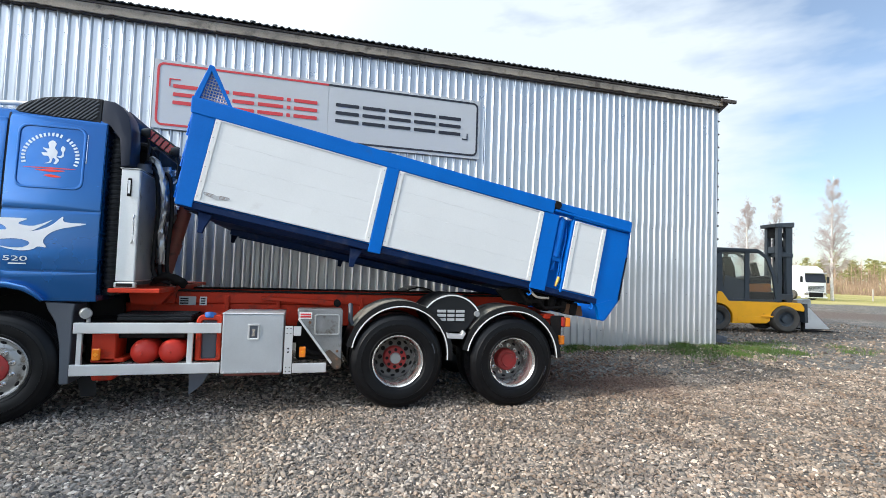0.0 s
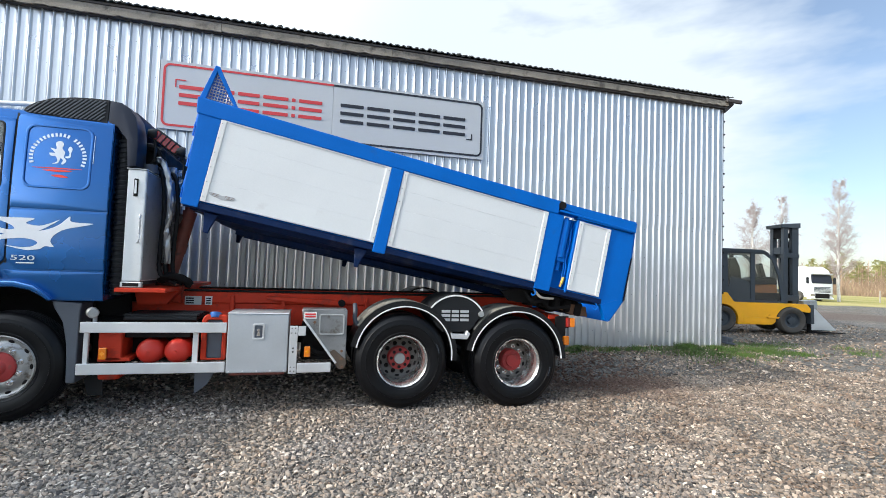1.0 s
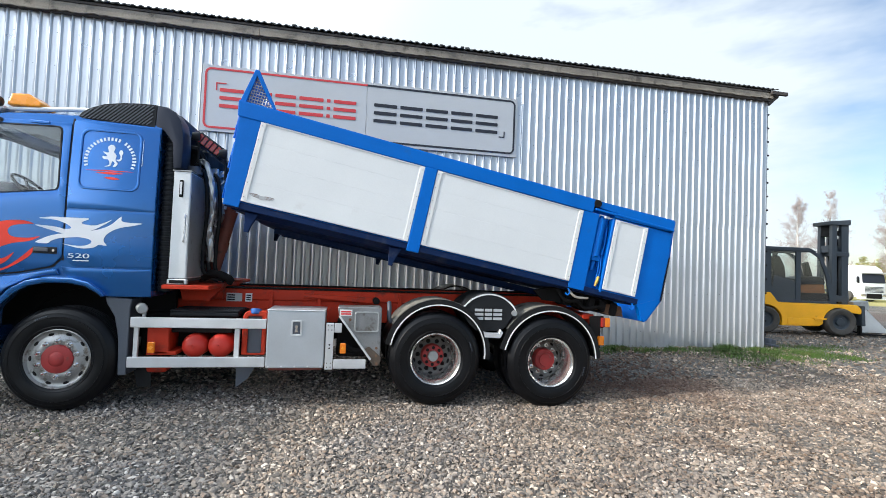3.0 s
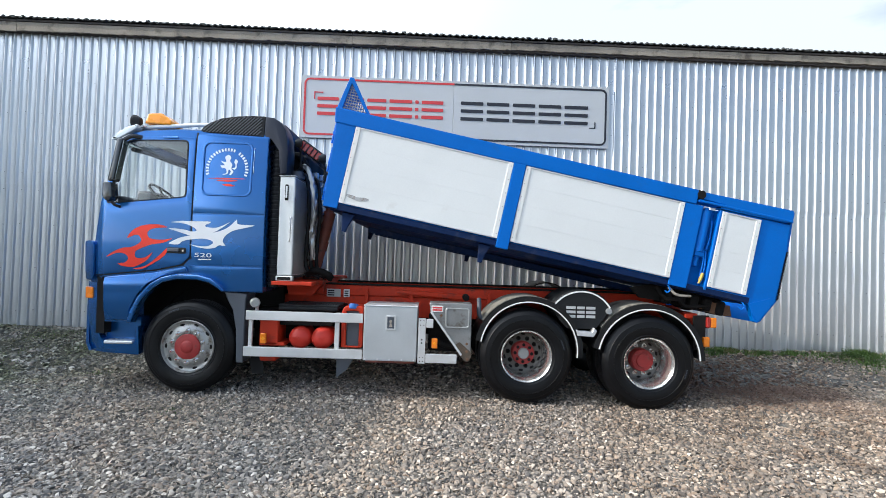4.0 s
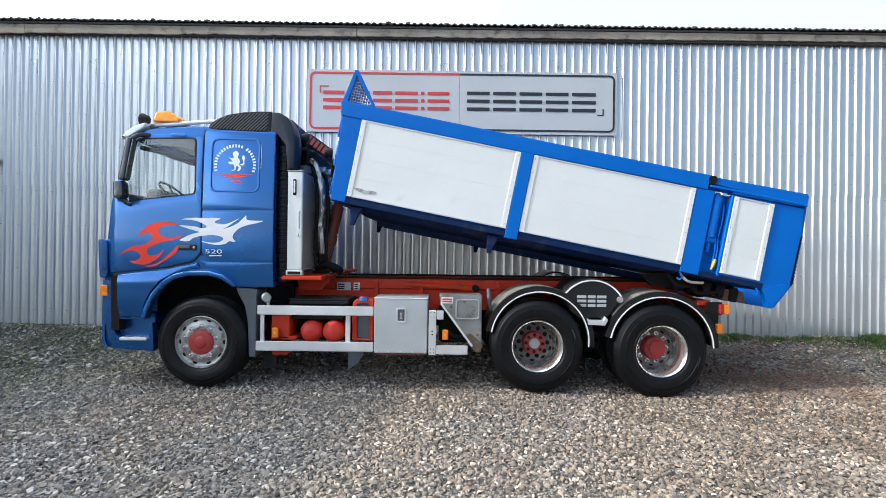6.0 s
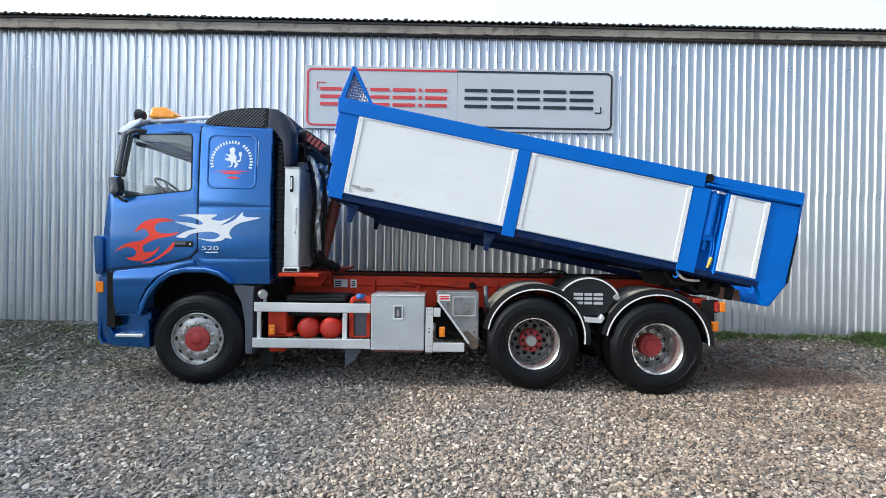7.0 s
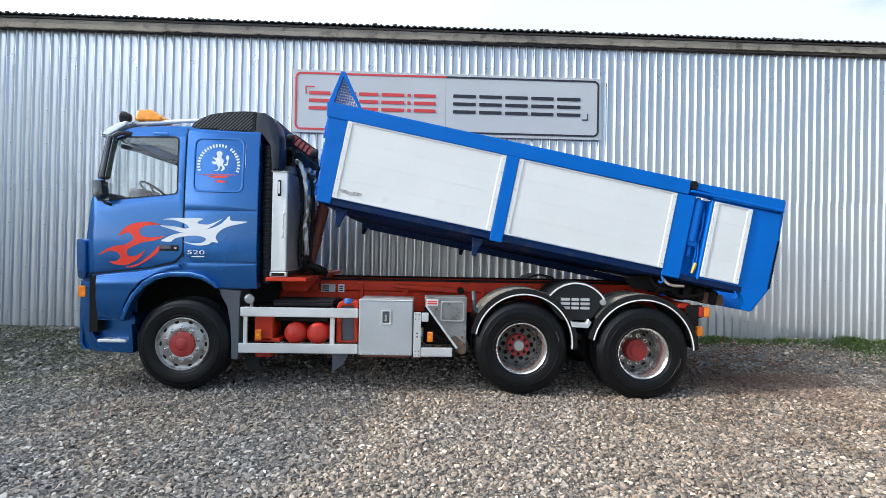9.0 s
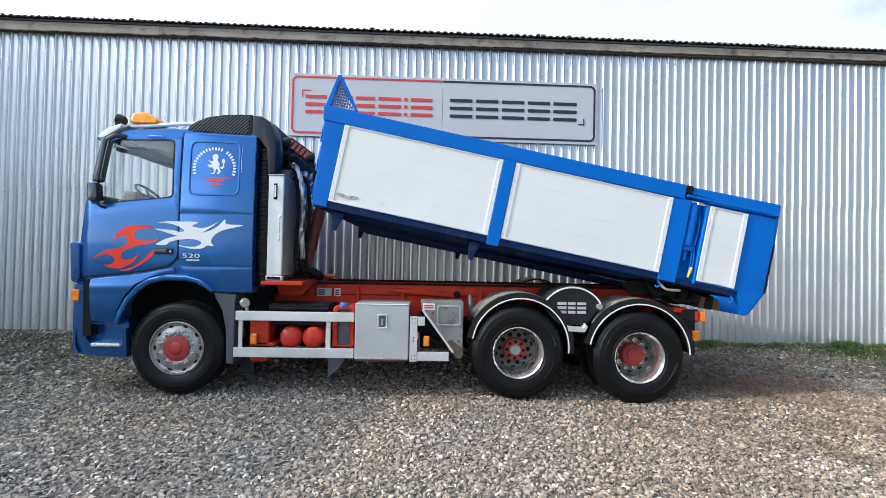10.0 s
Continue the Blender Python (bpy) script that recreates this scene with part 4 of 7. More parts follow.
# visor, lamps and bar on the roof
bm = bmesh.new()
rows_v = [[(x - 0.13 * (1 - (abs(y - 1.25) / 1.25) ** 3), y, z + 0.06 * (1 - (abs(y - 1.25) / 1.25) ** 4)) for x, z in ((-0.93, 2.985), (-0.84, 3.07), (-0.66, 3.14))] for y in [-0.03] + YS[1:-1] + [W + 0.03]]
loft(bm, rows_v, range(2))
part("sun_visor", thicken(bm, 0.02), "visor", cab, "pale glossy sun visor", smooth=50)
for ya, yb in ((-0.055, 0.07), (W - 0.07, W + 0.055)):
    bm = bmesh.new()
    prism(bm, round_poly([(-0.985, 2.945), (-0.93, 3.02), (-0.84, 3.09), (-0.70, 3.145), (-0.70, 3.09), (-0.80, 3.02), (-0.90, 2.955)], 0.02), ya, yb, 0.02, 3)
    part("visor_end", bm, "visor", cab, smooth=50)
bm = bmesh.new()
tube(bm, [(-0.74, 0.16, 3.15), (-0.36, 0.16, 3.185), (0.02, 0.16, 3.215), (0.14, 0.16, 3.20)], 0.026)
tube(bm, [(-0.74, 2.34, 3.15), (-0.36, 2.34, 3.185), (0.02, 2.34, 3.215), (0.14, 2.34, 3.20)], 0.026)
tube(bm, [(-0.74, 0.16, 3.15), (-0.80, 0.5, 3.20), (-0.82, 1.25, 3.23), (-0.80, 2.0, 3.20), (-0.74, 2.34, 3.15)], 0.024)
part("lamp_bar", bm, "white_edge", cab, "tubular aluminium lamp bar", smooth=50)
bm = bmesh.new()
prism(bm, round_poly([(-0.72, 3.195), (-0.685, 3.325), (-0.53, 3.335), (-0.40, 3.245), (-0.40, 3.195)], 0.018), 0.12, 0.42, 0.02, 2)
part("beacon", bm, "amber", cab, "amber warning beacon")
for y in (0.10, 0.70, 1.80, 2.40):
    bm = bmesh.new()
    t = bmesh.new()
    lathe(t, [(0.0, 0.10), (0.05, 0.09), (0.085, 0.03), (0.09, 0.0), (0.082, -0.01), (0.0, -0.015)], 20)
    join(bm, t, pose(-0.83, y, 3.21, 0, 0, -90) @ Matrix.Scale(0.9, 4))
    part("roof_lamp", bm, "black", cab, "round black spot lamp", smooth=40)
# mirror: arm, housings, far one too
for y, s in ((-0.02, -1), (W + 0.02, 1)):
    ya, yb = sorted((y + s * 0.03, y + s * 0.16))
    bm = bmesh.new()
    tube(bm, [(-0.66, y - s * 0.02, 2.99), (-0.74, y + s * 0.05, 2.985), (-0.80, y + s * 0.09, 2.93)], 0.028)
    prism(bm, round_poly([(-0.835, 2.94), (-0.775, 2.93), (-0.835, 2.43), (-0.905, 2.43)], 0.03), ya, yb, 0.02, 2)
    prism(bm, round_poly([(-0.955, 2.42), (-0.855, 2.42), (-0.835, 2.25), (-0.89, 2.19), (-0.95, 2.24)], 0.03), ya, yb, 0.02, 2)
    tube(bm, [(-0.89, y + s * 0.10, 2.22), (-0.87, y + s * 0.05, 2.17), (-0.84, y - s * 0.02, 2.15)], 0.018)
    mirror = part("mirror", bm, "gloss_black", cab, "glossy black mirror housings on an arm", smooth=40)
    bm = bmesh.new()
    prism(bm, [(-0.768, 2.91), (-0.764, 2.91), (-0.824, 2.46), (-0.828, 2.46)], ya + 0.02, yb - 0.02)
    part("mirror_glass", bm, "mirror_dark", mirror)
bm = bmesh.new()
box(bm, -1.00, -0.965, 0.42 + 2.2, 0.75 + 2.2, 2.35, 2.62, 0.06, 3)
tube(bm, [(-0.97, 2.75, 2.55), (-0.9, 2.6, 2.66), (-0.82, 2.5, 2.68)], 0.015)
part("wide_mirror", bm, "seat", cab)
# slatted roof-side air fairing and the dark rear fairing
fair = [(0.03, 3.105), (0.055, 3.15), (0.13, 3.205), (0.26, 3.262), (0.45, 3.295), (0.62, 3.306), (0.775, 3.306), (0.775, 3.052), (0.16, 3.075), (0.06, 3.085)]
fairing = part("roof_side_fairing", prism(bmesh.new(), fair, -0.005, 0.06, 0.004), "black", cab, "black slatted side fairing")


def fair_top(x):
    for (a, za), (b, zb) in zip(fair[:7], fair[1:7]):
        if a <= x <= b:
            return za + (zb - za) * (x - a) / (b - a)
    return 3.306


for i in range(22):
    x0 = -0.16 + i * 0.0415
    # a slanted slat between the lower and the upper edge of the fairing
    pts = []
    for k in range(15):
        z = 3.07 + k * 0.0165
        x = x0 + (z - 3.05) * 1.0
        if 0.055 < x < 0.755 and 3.09 - 0.04 * min(1, x / 0.7) < z < fair_top(x) - 0.014:
            pts.append((x, z))
    if len(pts) > 2:
        bm = bmesh.new()
        (xa, za), (xb, zb) = pts[0], pts[-1]
        prism(bm, [(xa - 0.006, za), (xa + 0.009, za), (xb + 0.009, zb), (xb - 0.006, zb)], -0.016, -0.004)
        part("slat", bm, "grey_plastic", fairing)
bm = bmesh.new()
prof = [(0.775, 3.306), (0.88, 3.295), (0.97, 3.24), (1.03, 3.15), (1.06, 3.03), (1.075, 2.88), (1.075, 2.62), (0.99, 2.60), (0.96, 2.9), (0.86, 3.03), (0.775, 3.05)]
prism(bm, prof, -0.002, 0.30, 0.02, 2)
prism(bm, prof, W - 0.3, W, 0.02, 2)
box(bm, 0.62, 0.96, 0.30, W - 0.30, 3.10, 3.29, 0.03)
part("rear_fairing", bm, "navy", cab, "navy plastic rear fairing", smooth=50)
bm = bmesh.new()
ribs_ = [(0.0, 1.25)]
for i in range(30):
    z = 1.26 + i * 0.055
    ribs_ += [(0.060, z), (0.060, z + 0.022), (0.071, z + 0.027), (0.071, z + 0.050)]
ribs_.append((0.0, 2.95))
lathe(bm, ribs_, 16, m=Matrix.Translation((0.925, 0.14, 0)) @ Matrix.Rotation(radians(90), 4, "X") @ Matrix.Diagonal((1, 1, -1, 1)))
part("air_intake", bm, "black", cab, "ribbed black air intake", smooth=50)
bm = bmesh.new()
box(bm, 0.85, 0.95, 0.2, 2.3, 1.25, 3.0)
part("intake_backing", bm, "navy", cab)
# door handle
bm = bmesh.new()
prism(bm, rounded(-0.275, -0.055, 1.625, 1.695, 0.012), -0.020, -0.012, 0.003)
handle = part("handle_recess", bm, "black", door)
bm = bmesh.new()
box(bm, -0.265, -0.13, -0.034, -0.021, 1.645, 1.685, 0.006)
part("handle_grip", bm, "grey_plastic", door)
bm = bmesh.new()
cyl(bm, (-0.085, -0.022, 1.66), (-0.085, -0.028, 1.66), 0.013)
part("lock", bm, "chrome", door)


# flame decals: flowing tongues, each a smooth outline
def decal(name, pts, material, y=-0.0165, t=0.0015, n=5, parent=cab, label=""):
    if name.startswith("emblem"):
        pts = [(x - 0.03, z) for x, z in pts]
    bm = bmesh.new()
    prism(bm, spline(pts, n), y, y + t)
    return part(name, bm, material, parent, label)


decal("red_flame", [(-0.97, 1.56), (-0.90, 1.62), (-0.79, 1.67), (-0.67, 1.69), (-0.58, 1.75), (-0.59, 1.80), (-0.64, 1.83), (-0.74, 1.79), (-0.68, 1.88), (-0.57, 1.94), (-0.40, 1.96), (-0.28, 1.93), (-0.38, 1.92), (-0.47, 1.90), (-0.51, 1.85), (-0.47, 1.79), (-0.33, 1.78), (-0.22, 1.80), (-0.31, 1.75), (-0.46, 1.72), (-0.58, 1.67), (-0.64, 1.63), (-0.63, 1.56), (-0.52, 1.57), (-0.44, 1.63), (-0.50, 1.54), (-0.59, 1.48), (-0.67, 1.45), (-0.79, 1.46), (-0.84, 1.49), (-0.76, 1.50), (-0.72, 1.55), (-0.76, 1.60), (-0.85, 1.61)], "flame_red", n=4, label="red flame decal")
decal("red_flame", [(-0.66, 1.43), (-0.52, 1.47), (-0.39, 1.57), (-0.27, 1.69), (-0.29, 1.61), (-0.37, 1.54), (-0.48, 1.47), (-0.57, 1.43)], "flame_red", n=4, label="red flame decal")
decal("white_flame", [(-0.24, 1.99), (-0.12, 2.01), (-0.00, 2.01), (0.22, 2.01), (0.16, 1.97), (0.17, 1.95), (0.27, 1.94), (0.36, 1.97), (0.44, 2.01), (0.35, 1.94), (0.24, 1.88), (0.09, 1.85), (0.00, 1.84), (-0.15, 1.88), (-0.27, 1.92), (-0.09, 1.91), (0.00, 1.89), (0.06, 1.90), (0.02, 1.94), (-0.09, 1.98)], "flame_white", n=4, label="white flame decal")
decal("white_flame", [(0.188, 1.871), (0.329, 1.904), (0.435, 1.959), (0.522, 2.045), (0.532, 2.001), (0.593, 1.987), (0.734, 1.983), (0.624, 1.95), (0.522, 1.925), (0.442, 1.888), (0.386, 1.834), (0.371, 1.781), (0.402, 1.732), (0.329, 1.737), (0.282, 1.707), (0.188, 1.693), (0.093, 1.705), (-0.01, 1.735), (0.093, 1.721), (0.188, 1.723), (0.244, 1.746), (0.258, 1.772), (0.223, 1.795), (0.14, 1.809), (0.046, 1.802), (-0.036, 1.79), (-0.107, 1.765), (-0.149, 1.732), (-0.255, 1.739), (-0.208, 1.774), (-0.119, 1.816), (-0.001, 1.844), (0.093, 1.86)], "flame_white", n=4, y=-0.018, label="white flame decal")

# model number and a worn strip under it
def letters(text, x, z, h, y, material, parent, width=None, label=""):
    cu = bpy.data.curves.new("badge", "FONT")
    cu.body, cu.size, cu.extrude = text, h * 1.38, 0.002
    tmp = bpy.data.objects.new("badge", cu)
    me = bpy.data.meshes.new_from_object(tmp)
    bpy.data.objects.remove(tmp)
    xs = [v.co.x for v in me.vertices]
    s = (width / (max(xs) - min(xs))) if width else 1.0
    for v in me.vertices:
        v.co = Vector((x + (v.co.x - min(xs)) * s, y - v.co.z, z + v.co.y))
    me.materials.append(M[material])
    ob = new("lettering", me)
    ob.parent = parent
    if label:
        ob["label"] = label
    return ob


letters("520", 0.045, 1.592, 0.05, -0.016, "alu", cab, 0.20, "silver number badge 520")
bm = bmesh.new()
prism(bm, [(0.09, 1.558), (0.24, 1.56), (0.24, 1.572), (0.09, 1.57)], -0.0145, -0.0125)
part("badge_bar", bm, "white_edge", cab)
# emblem: an arc of unreadable bars round a plain white mark, red strokes below
for i in range(25):
    a = radians(196 - i * 8.9)
    if 14 < i < 16:
        continue
    bm = bmesh.new()
    t = bmesh.new()
    bmesh.ops.create_cube(t, size=1)
    t.transform(Matrix.Diagonal((0.020, 0.002, 0.036, 1)))
    t.transform(Matrix.Translation((0, 0, 0.232)))
    join(bm, t, Matrix.Translation((0.375, -0.0135, 2.645)) @ Matrix.Rotation(math.pi / 2 - a, 4, "Y"))
    part("emblem_bar", bm, "flame_white", cab)
decal("emblem_mark", [(0.355, 2.575), (0.40, 2.60), (0.385, 2.65), (0.345, 2.655), (0.325, 2.685), (0.375, 2.69), (0.33, 2.735), (0.385, 2.73), (0.375, 2.79), (0.415, 2.815), (0.445, 2.785), (0.435, 2.74), (0.462, 2.70), (0.455, 2.65), (0.48, 2.615), (0.455, 2.575), (0.435, 2.58), (0.45, 2.615), (0.425, 2.635), (0.41, 2.585)], "flame_white", y=-0.0145, label="plain white emblem")
decal("emblem_mark", [(0.462, 2.655), (0.495, 2.665), (0.50, 2.70), (0.485, 2.73), (0.50, 2.765), (0.525, 2.74), (0.515, 2.70), (0.515, 2.66), (0.49, 2.64)], "flame_white", y=-0.0145)
for pts in ([(0.18, 2.526), (0.40, 2.537), (0.64, 2.532), (0.40, 2.524)], [(0.28, 2.505), (0.42, 2.517), (0.54, 2.508), (0.42, 2.493)], [(0.36, 2.455), (0.43, 2.466), (0.51, 2.445), (0.43, 2.438)]):
    decal("emblem_stroke", pts, "flame_red", y=-0.0145)
# mud panel behind the front wheel
bm = bmesh.new()
prism(bm, round_poly([(0.40, 1.19), (0.66, 1.17), (0.645, 1.08), (0.64, 0.36), (0.56, 0.36), (0.545, 0.75), (0.50, 0.98), (0.42, 1.12)], 0.015), 0.0, 0.30, 0.008)
part("mudguard", bm, "grey_plastic", cab, "grey plastic mudguard")
bm = bmesh.new()
prism(bm, [(0.60, 0.40), (0.78, 0.42), (0.80, 0.17), (0.66, 0.17)], 0.30, 0.31, m=None)
part("mud_flap", bm, "black", truck)
bm = bmesh.new()
prism(bm, [(1.73, 0.43), (1.93, 0.43), (1.86, 0.30), (1.735, 0.20)], 0.10, 0.115)
part("splash_flap", bm, "grey_plastic", truck)


def bow_cab():
    """The cab's sides draw in a little towards the roof and the sill: cut the flat panels into bands and bend them."""
    for ob in cab.children_recursive:
        bm = bmesh.new()
        bm.from_mesh(ob.data)
        ys = [v.co.y for v in bm.verts]
        side_panel = max(ys) - min(ys) < 0.14 and (max(ys) < 0.16 or min(ys) > 2.34)
        tall = max(v.co.z for v in bm.verts) - min(v.co.z for v in bm.verts) > 0.18
        if side_panel and tall:
            for x in (-1.17, -1.13, -1.09, -1.04, -0.99):
                bmesh.ops.bisect_plane(bm, geom=bm.verts[:] + bm.edges[:] + bm.faces[:], plane_co=(x, 0, 0), plane_no=(1, 0, 0))
            for z in np.arange(0.9, 3.1, 0.13 if not ob.name.startswith("lower_door") else 0.04):
                bmesh.ops.bisect_plane(bm, geom=bm.verts[:] + bm.edges[:] + bm.faces[:], plane_co=(0, 0, float(z)), plane_no=(0, 0, 1))
        for v in bm.verts:
            z = v.co.z
            b = 0.055 * max(0.0, (z - 1.95) / 1.15) ** 2 + 0.030 * max(0.0, (1.75 - z) / 0.6) ** 2 * (z > 1.15) + 0.030 * (z <= 1.15)
            # rounded front corners
            b += 0.085 * min(1.1, max(0.0, (-0.98 - v.co.x) / 0.2)) ** 2
            v.co.x -= 0.05 * min(1.1, max(0.0, (-0.98 - v.co.x) / 0.2)) ** 2
            v.co.y += b * (1.25 - v.co.y) / 1.25
            # the sill panel rolls outwards under its upper edge and tucks in below
            if ob.name.startswith("lower_door"):
                v.co.y += -0.045 * smooth01(1.42, 1.22, z) + 0.05 * max(0.0, (1.12 - z) / 0.3) ** 2
            elif ob.name.startswith("bumper_corner"):
                v.co.y += 0.045 * max(0.0, (1.0 - z) / 0.56) ** 2
            elif ob.name.startswith("wheel_arch_flare"):
                v.co.y -= 0.025
        bm.to_mesh(ob.data)
        bm.free()
        if side_panel and tall:
            ob.data.shade_smooth()
            ob.data.set_sharp_from_angle(angle=radians(28))


bow_cab()

# -- between cab and rear axle
bm = bmesh.new()
box(bm, 0.995, 1.172, 0.04, 0.62, 1.405, 2.585, 0.012, 2)
cabinet = part("hydraulic_tank", bm, "tank_steel", truck, "tall stainless-steel hydraulic tank")
bm = bmesh.new()
box(bm, 0.985, 1.18, 0.03, 0.63, 2.586, 2.60, 0.004)
part("tank_lid", bm, "worn_steel", cabinet)
bm = bmesh.new()
box(bm, 1.06, 1.10, 0.026, 0.039, 2.30, 2.49, 0.006)
part("level_gauge_frame", bm, "dark", cabinet)
bm = bmesh.new()
box(bm, 1.07, 1.09, 0.020, 0.0255, 2.33, 2.47)
part("level_glass", bm, "alu", cabinet)
bm = bmesh.new()
tube(bm, [(1.135, 0.04, 2.10), (1.145, -0.0, 2.09), (1.147, 0.0, 1.95), (1.142, 0.0, 1.83), (1.12, 0.04, 1.815)], 0.009)
part("grab_handle", bm, "steel", cabinet)
bm = bmesh.new()
box(bm, 0.985, 1.185, 0.03, 0.10, 1.34, 1.40, 0.008)
part("tank_foot", bm, "steel", cabinet)
bm = bmesh.new()
box(bm, 1.01, 1.16, 0.026, 0.034, 1.352, 1.388)
part("foot_slot", bm, "dark", cabinet)
bm = bmesh.new()
cyl(bm, (1.12, 0.30, 2.60), (1.12, 0.30, 2.64), 0.09)
cyl(bm, (1.12, 0.30, 2.64), (1.12, 0.30, 2.69), 0.075)
part("filler_cap", bm, "grey_plastic", cabinet, smooth=40)
bm = bmesh.new()
box(bm, 0.94, 1.42, 0.02, 2.4, 1.29, 1.335, 0.006)
prism(bm, [(1.30, 1.335), (1.30, 1.14), (1.405, 1.14), (1.43, 1.335)], 0.70, 1.78)
prism(bm, [(0.96, 1.29), (1.42, 1.29), (1.30, 1.13), (1.0, 1.13)], 0.55, 0.80)
part("tank_platform", bm, "red", truck, "red steel platform behind the cab")
# silver pipes and hoses behind the cab
# darker steel plate paints in the shade on the tank's rear-facing side
bm = bmesh.new()
box(bm, 1.1725, 1.1765, 0.06, 0.60, 1.42, 2.57)
part("tank_side", bm, "worn_steel", cabinet, "tank side plate, darkened for the shade on it")


def crumple(bm, amount, seed):
    rc = random.Random(seed)
    for v in bm.verts:
        v.co += Vector((rc.uniform(-1, 1), rc.uniform(-1, 1), rc.uniform(-1, 1))) * amount
    return bm


for k, (x, y, r, z0, z1) in enumerate(((1.235, 0.66, 0.055, 1.60, 2.74), (1.30, 0.74, 0.045, 2.10, 2.72), (1.05, 0.95, 0.10, 1.45, 2.6))):
    bm = bmesh.new()
    tube(bm, [(x + 0.02 * math.sin(i * 1.3), y, z0 + (z1 - z0) * i / 7) for i in range(8)], r, 14)
    part("foil_sleeve", crumple(bm, 0.009, k), "foil", truck, "crumpled silver heat sleeve")
for k, (dx, dy) in enumerate(((-0.05, 0.10), (0.0, 0.16), (0.06, 0.22))):
    bm = bmesh.new()
    tube(bm, [(1.16 + dx, 0.35 + dy, 2.72 - 0.03 * k), (1.26 + dx, 0.34 + dy, 2.60), (1.30 + dx, 0.34 + dy, 2.2), (1.27 + dx, 0.38 + dy, 1.8), (1.28 + dx, 0.4 + dy, 1.48), (1.44 + dx, 0.45 + dy, 1.37)], 0.024)
    part("hose", bm, "black", truck, smooth=60)
bm = bmesh.new()
tube(bm, [(1.22, 0.55, 1.40), (1.34, 0.50, 1.46), (1.47, 0.52, 1.42), (1.52, 0.60, 1.36)], 0.045, 10)
part("hose_bundle", crumple(bm, 0.012, 31), "dark", truck, smooth=60)
bm = bmesh.new()
tube(bm, [(1.05, 0.6, 2.74), (1.20, 0.32, 2.77), (1.30, 0.28, 2.62), (1.345, 0.30, 2.3), (1.32, 0.34, 1.95), (1.33, 0.38, 1.6)], 0.03, 10)
part("foil_wrapped_pipe", crumple(bm, 0.010, 9), "foil", truck, "crinkled silver foil pipe")
bm = bmesh.new()
tube(bm, [(0.95, 0.5, 2.9), (1.06, 0.5, 2.93), (1.13, 0.52, 2.86), (1.18, 0.52, 2.75)], 0.05)
box(bm, 0.96, 1.20, 0.5, 2.0, 2.70, 2.95, 0.04)
part("rear_bracket", bm, "dark", truck)
# red lamp cluster on the rear of the cab roof, with two work lamps
cl = Matrix.Translation((1.27, 0.30, 2.95)) @ Matrix.Rotation(radians(35), 4, "Y")
bm = bmesh.new()
box(bm, -0.16, 0.17, -0.03, 0.10, -0.055, 0.075, 0.012, m=cl)
lampbox = part("rear_lamp_bar", bm, "black", truck, "black lamp bar with red lenses")
for i in range(5):
    bm = bmesh.new()
    box(bm, -0.145 + i * 0.06, -0.098 + i * 0.06, -0.04, -0.028, -0.04, 0.055, 0.004, m=cl)
    part("lens", bm, "tail_red", lampbox)
for x, z in ((1.14, 3.04), (1.44, 2.86)):
    bm = bmesh.new()
    t = bmesh.new()
    lathe(t, [(0.0, -0.06), (0.04, -0.055), (0.055, -0.02), (0.06, 0.02), (0.055, 0.03), (0.0, 0.034)], 18)
    join(bm, t, pose(x, 0.28, z, 0, 0, -75))
    tube(bm, [(x, 0.28, z - 0.05), (x + 0.02, 0.3, z - 0.12), (x + 0.01, 0.32, z - 0.3)], 0.014)
    part("work_lamp", bm, "black", truck, smooth=40)
# lifting ram between frame and body
bm = bmesh.new()
cyl(bm, (1.20, 0.86, 1.30), (1.42, 0.86, 2.25), 0.085, n=24)
cyl(bm, (1.30, 0.86, 1.74), (1.33, 0.86, 1.86), 0.095, n=24)
cyl(bm, (1.42, 0.86, 2.25), (1.455, 0.86, 2.52), 0.06, n=24)
cyl(bm, (1.18, 0.86, 1.25), (1.205, 0.86, 1.36), 0.11, n=24)
part("lifting_ram", bm, "brown", truck, "brown telescopic lifting ram", smooth=40)
# frame plates
for x0, x1 in ((1.44, 1.625), (1.665, 1.745)):
    bm = bmesh.new()
    box(bm, x0, x1, 0.772, 0.778, 1.11, 1.215)
    pl = part("data_plate", bm, "plate_grey" if x0 < 1.5 else "white_edge", truck)
    for i in range(3):
        bm = bmesh.new()
        box(bm, x0 + 0.012, x0 + (x1 - x0) * (0.55 if x0 < 1.5 else 0.8), 0.768, 0.7715, 1.125 + i * 0.028, 1.141 + i * 0.028)
        part("print_bar", bm, "black", pl)
# side guard
guard = new("side_guard")
guard.parent = truck
guard["label"] = "aluminium underrun side guard"
for x0, x1, z0, z1 in ((0.665, 2.045, 0.872, 0.982), (0.650, 2.045, 0.445, 0.558), (2.795, 2.878, 0.840, 0.945), (2.795, 3.168, 0.425, 0.532)):
    bm = bmesh.new()
    box(bm, x0, x1, 0.0, 0.035, z0, z1, 0.008, 2)
    part("rail", bm, "alu", guard)
for x0, x1, z0, z1, y in ((0.69, 0.735, 0.45, 0.98, 0.036), (1.708, 1.762, 0.45, 0.98, 0.036), (2.702, 2.790, 0.415, 0.948, 0.0)):
    bm = bmesh.new()
    box(bm, x0, x1, y, y + 0.04, z0, z1, 0.004)
    part("post", bm, "alu", guard)
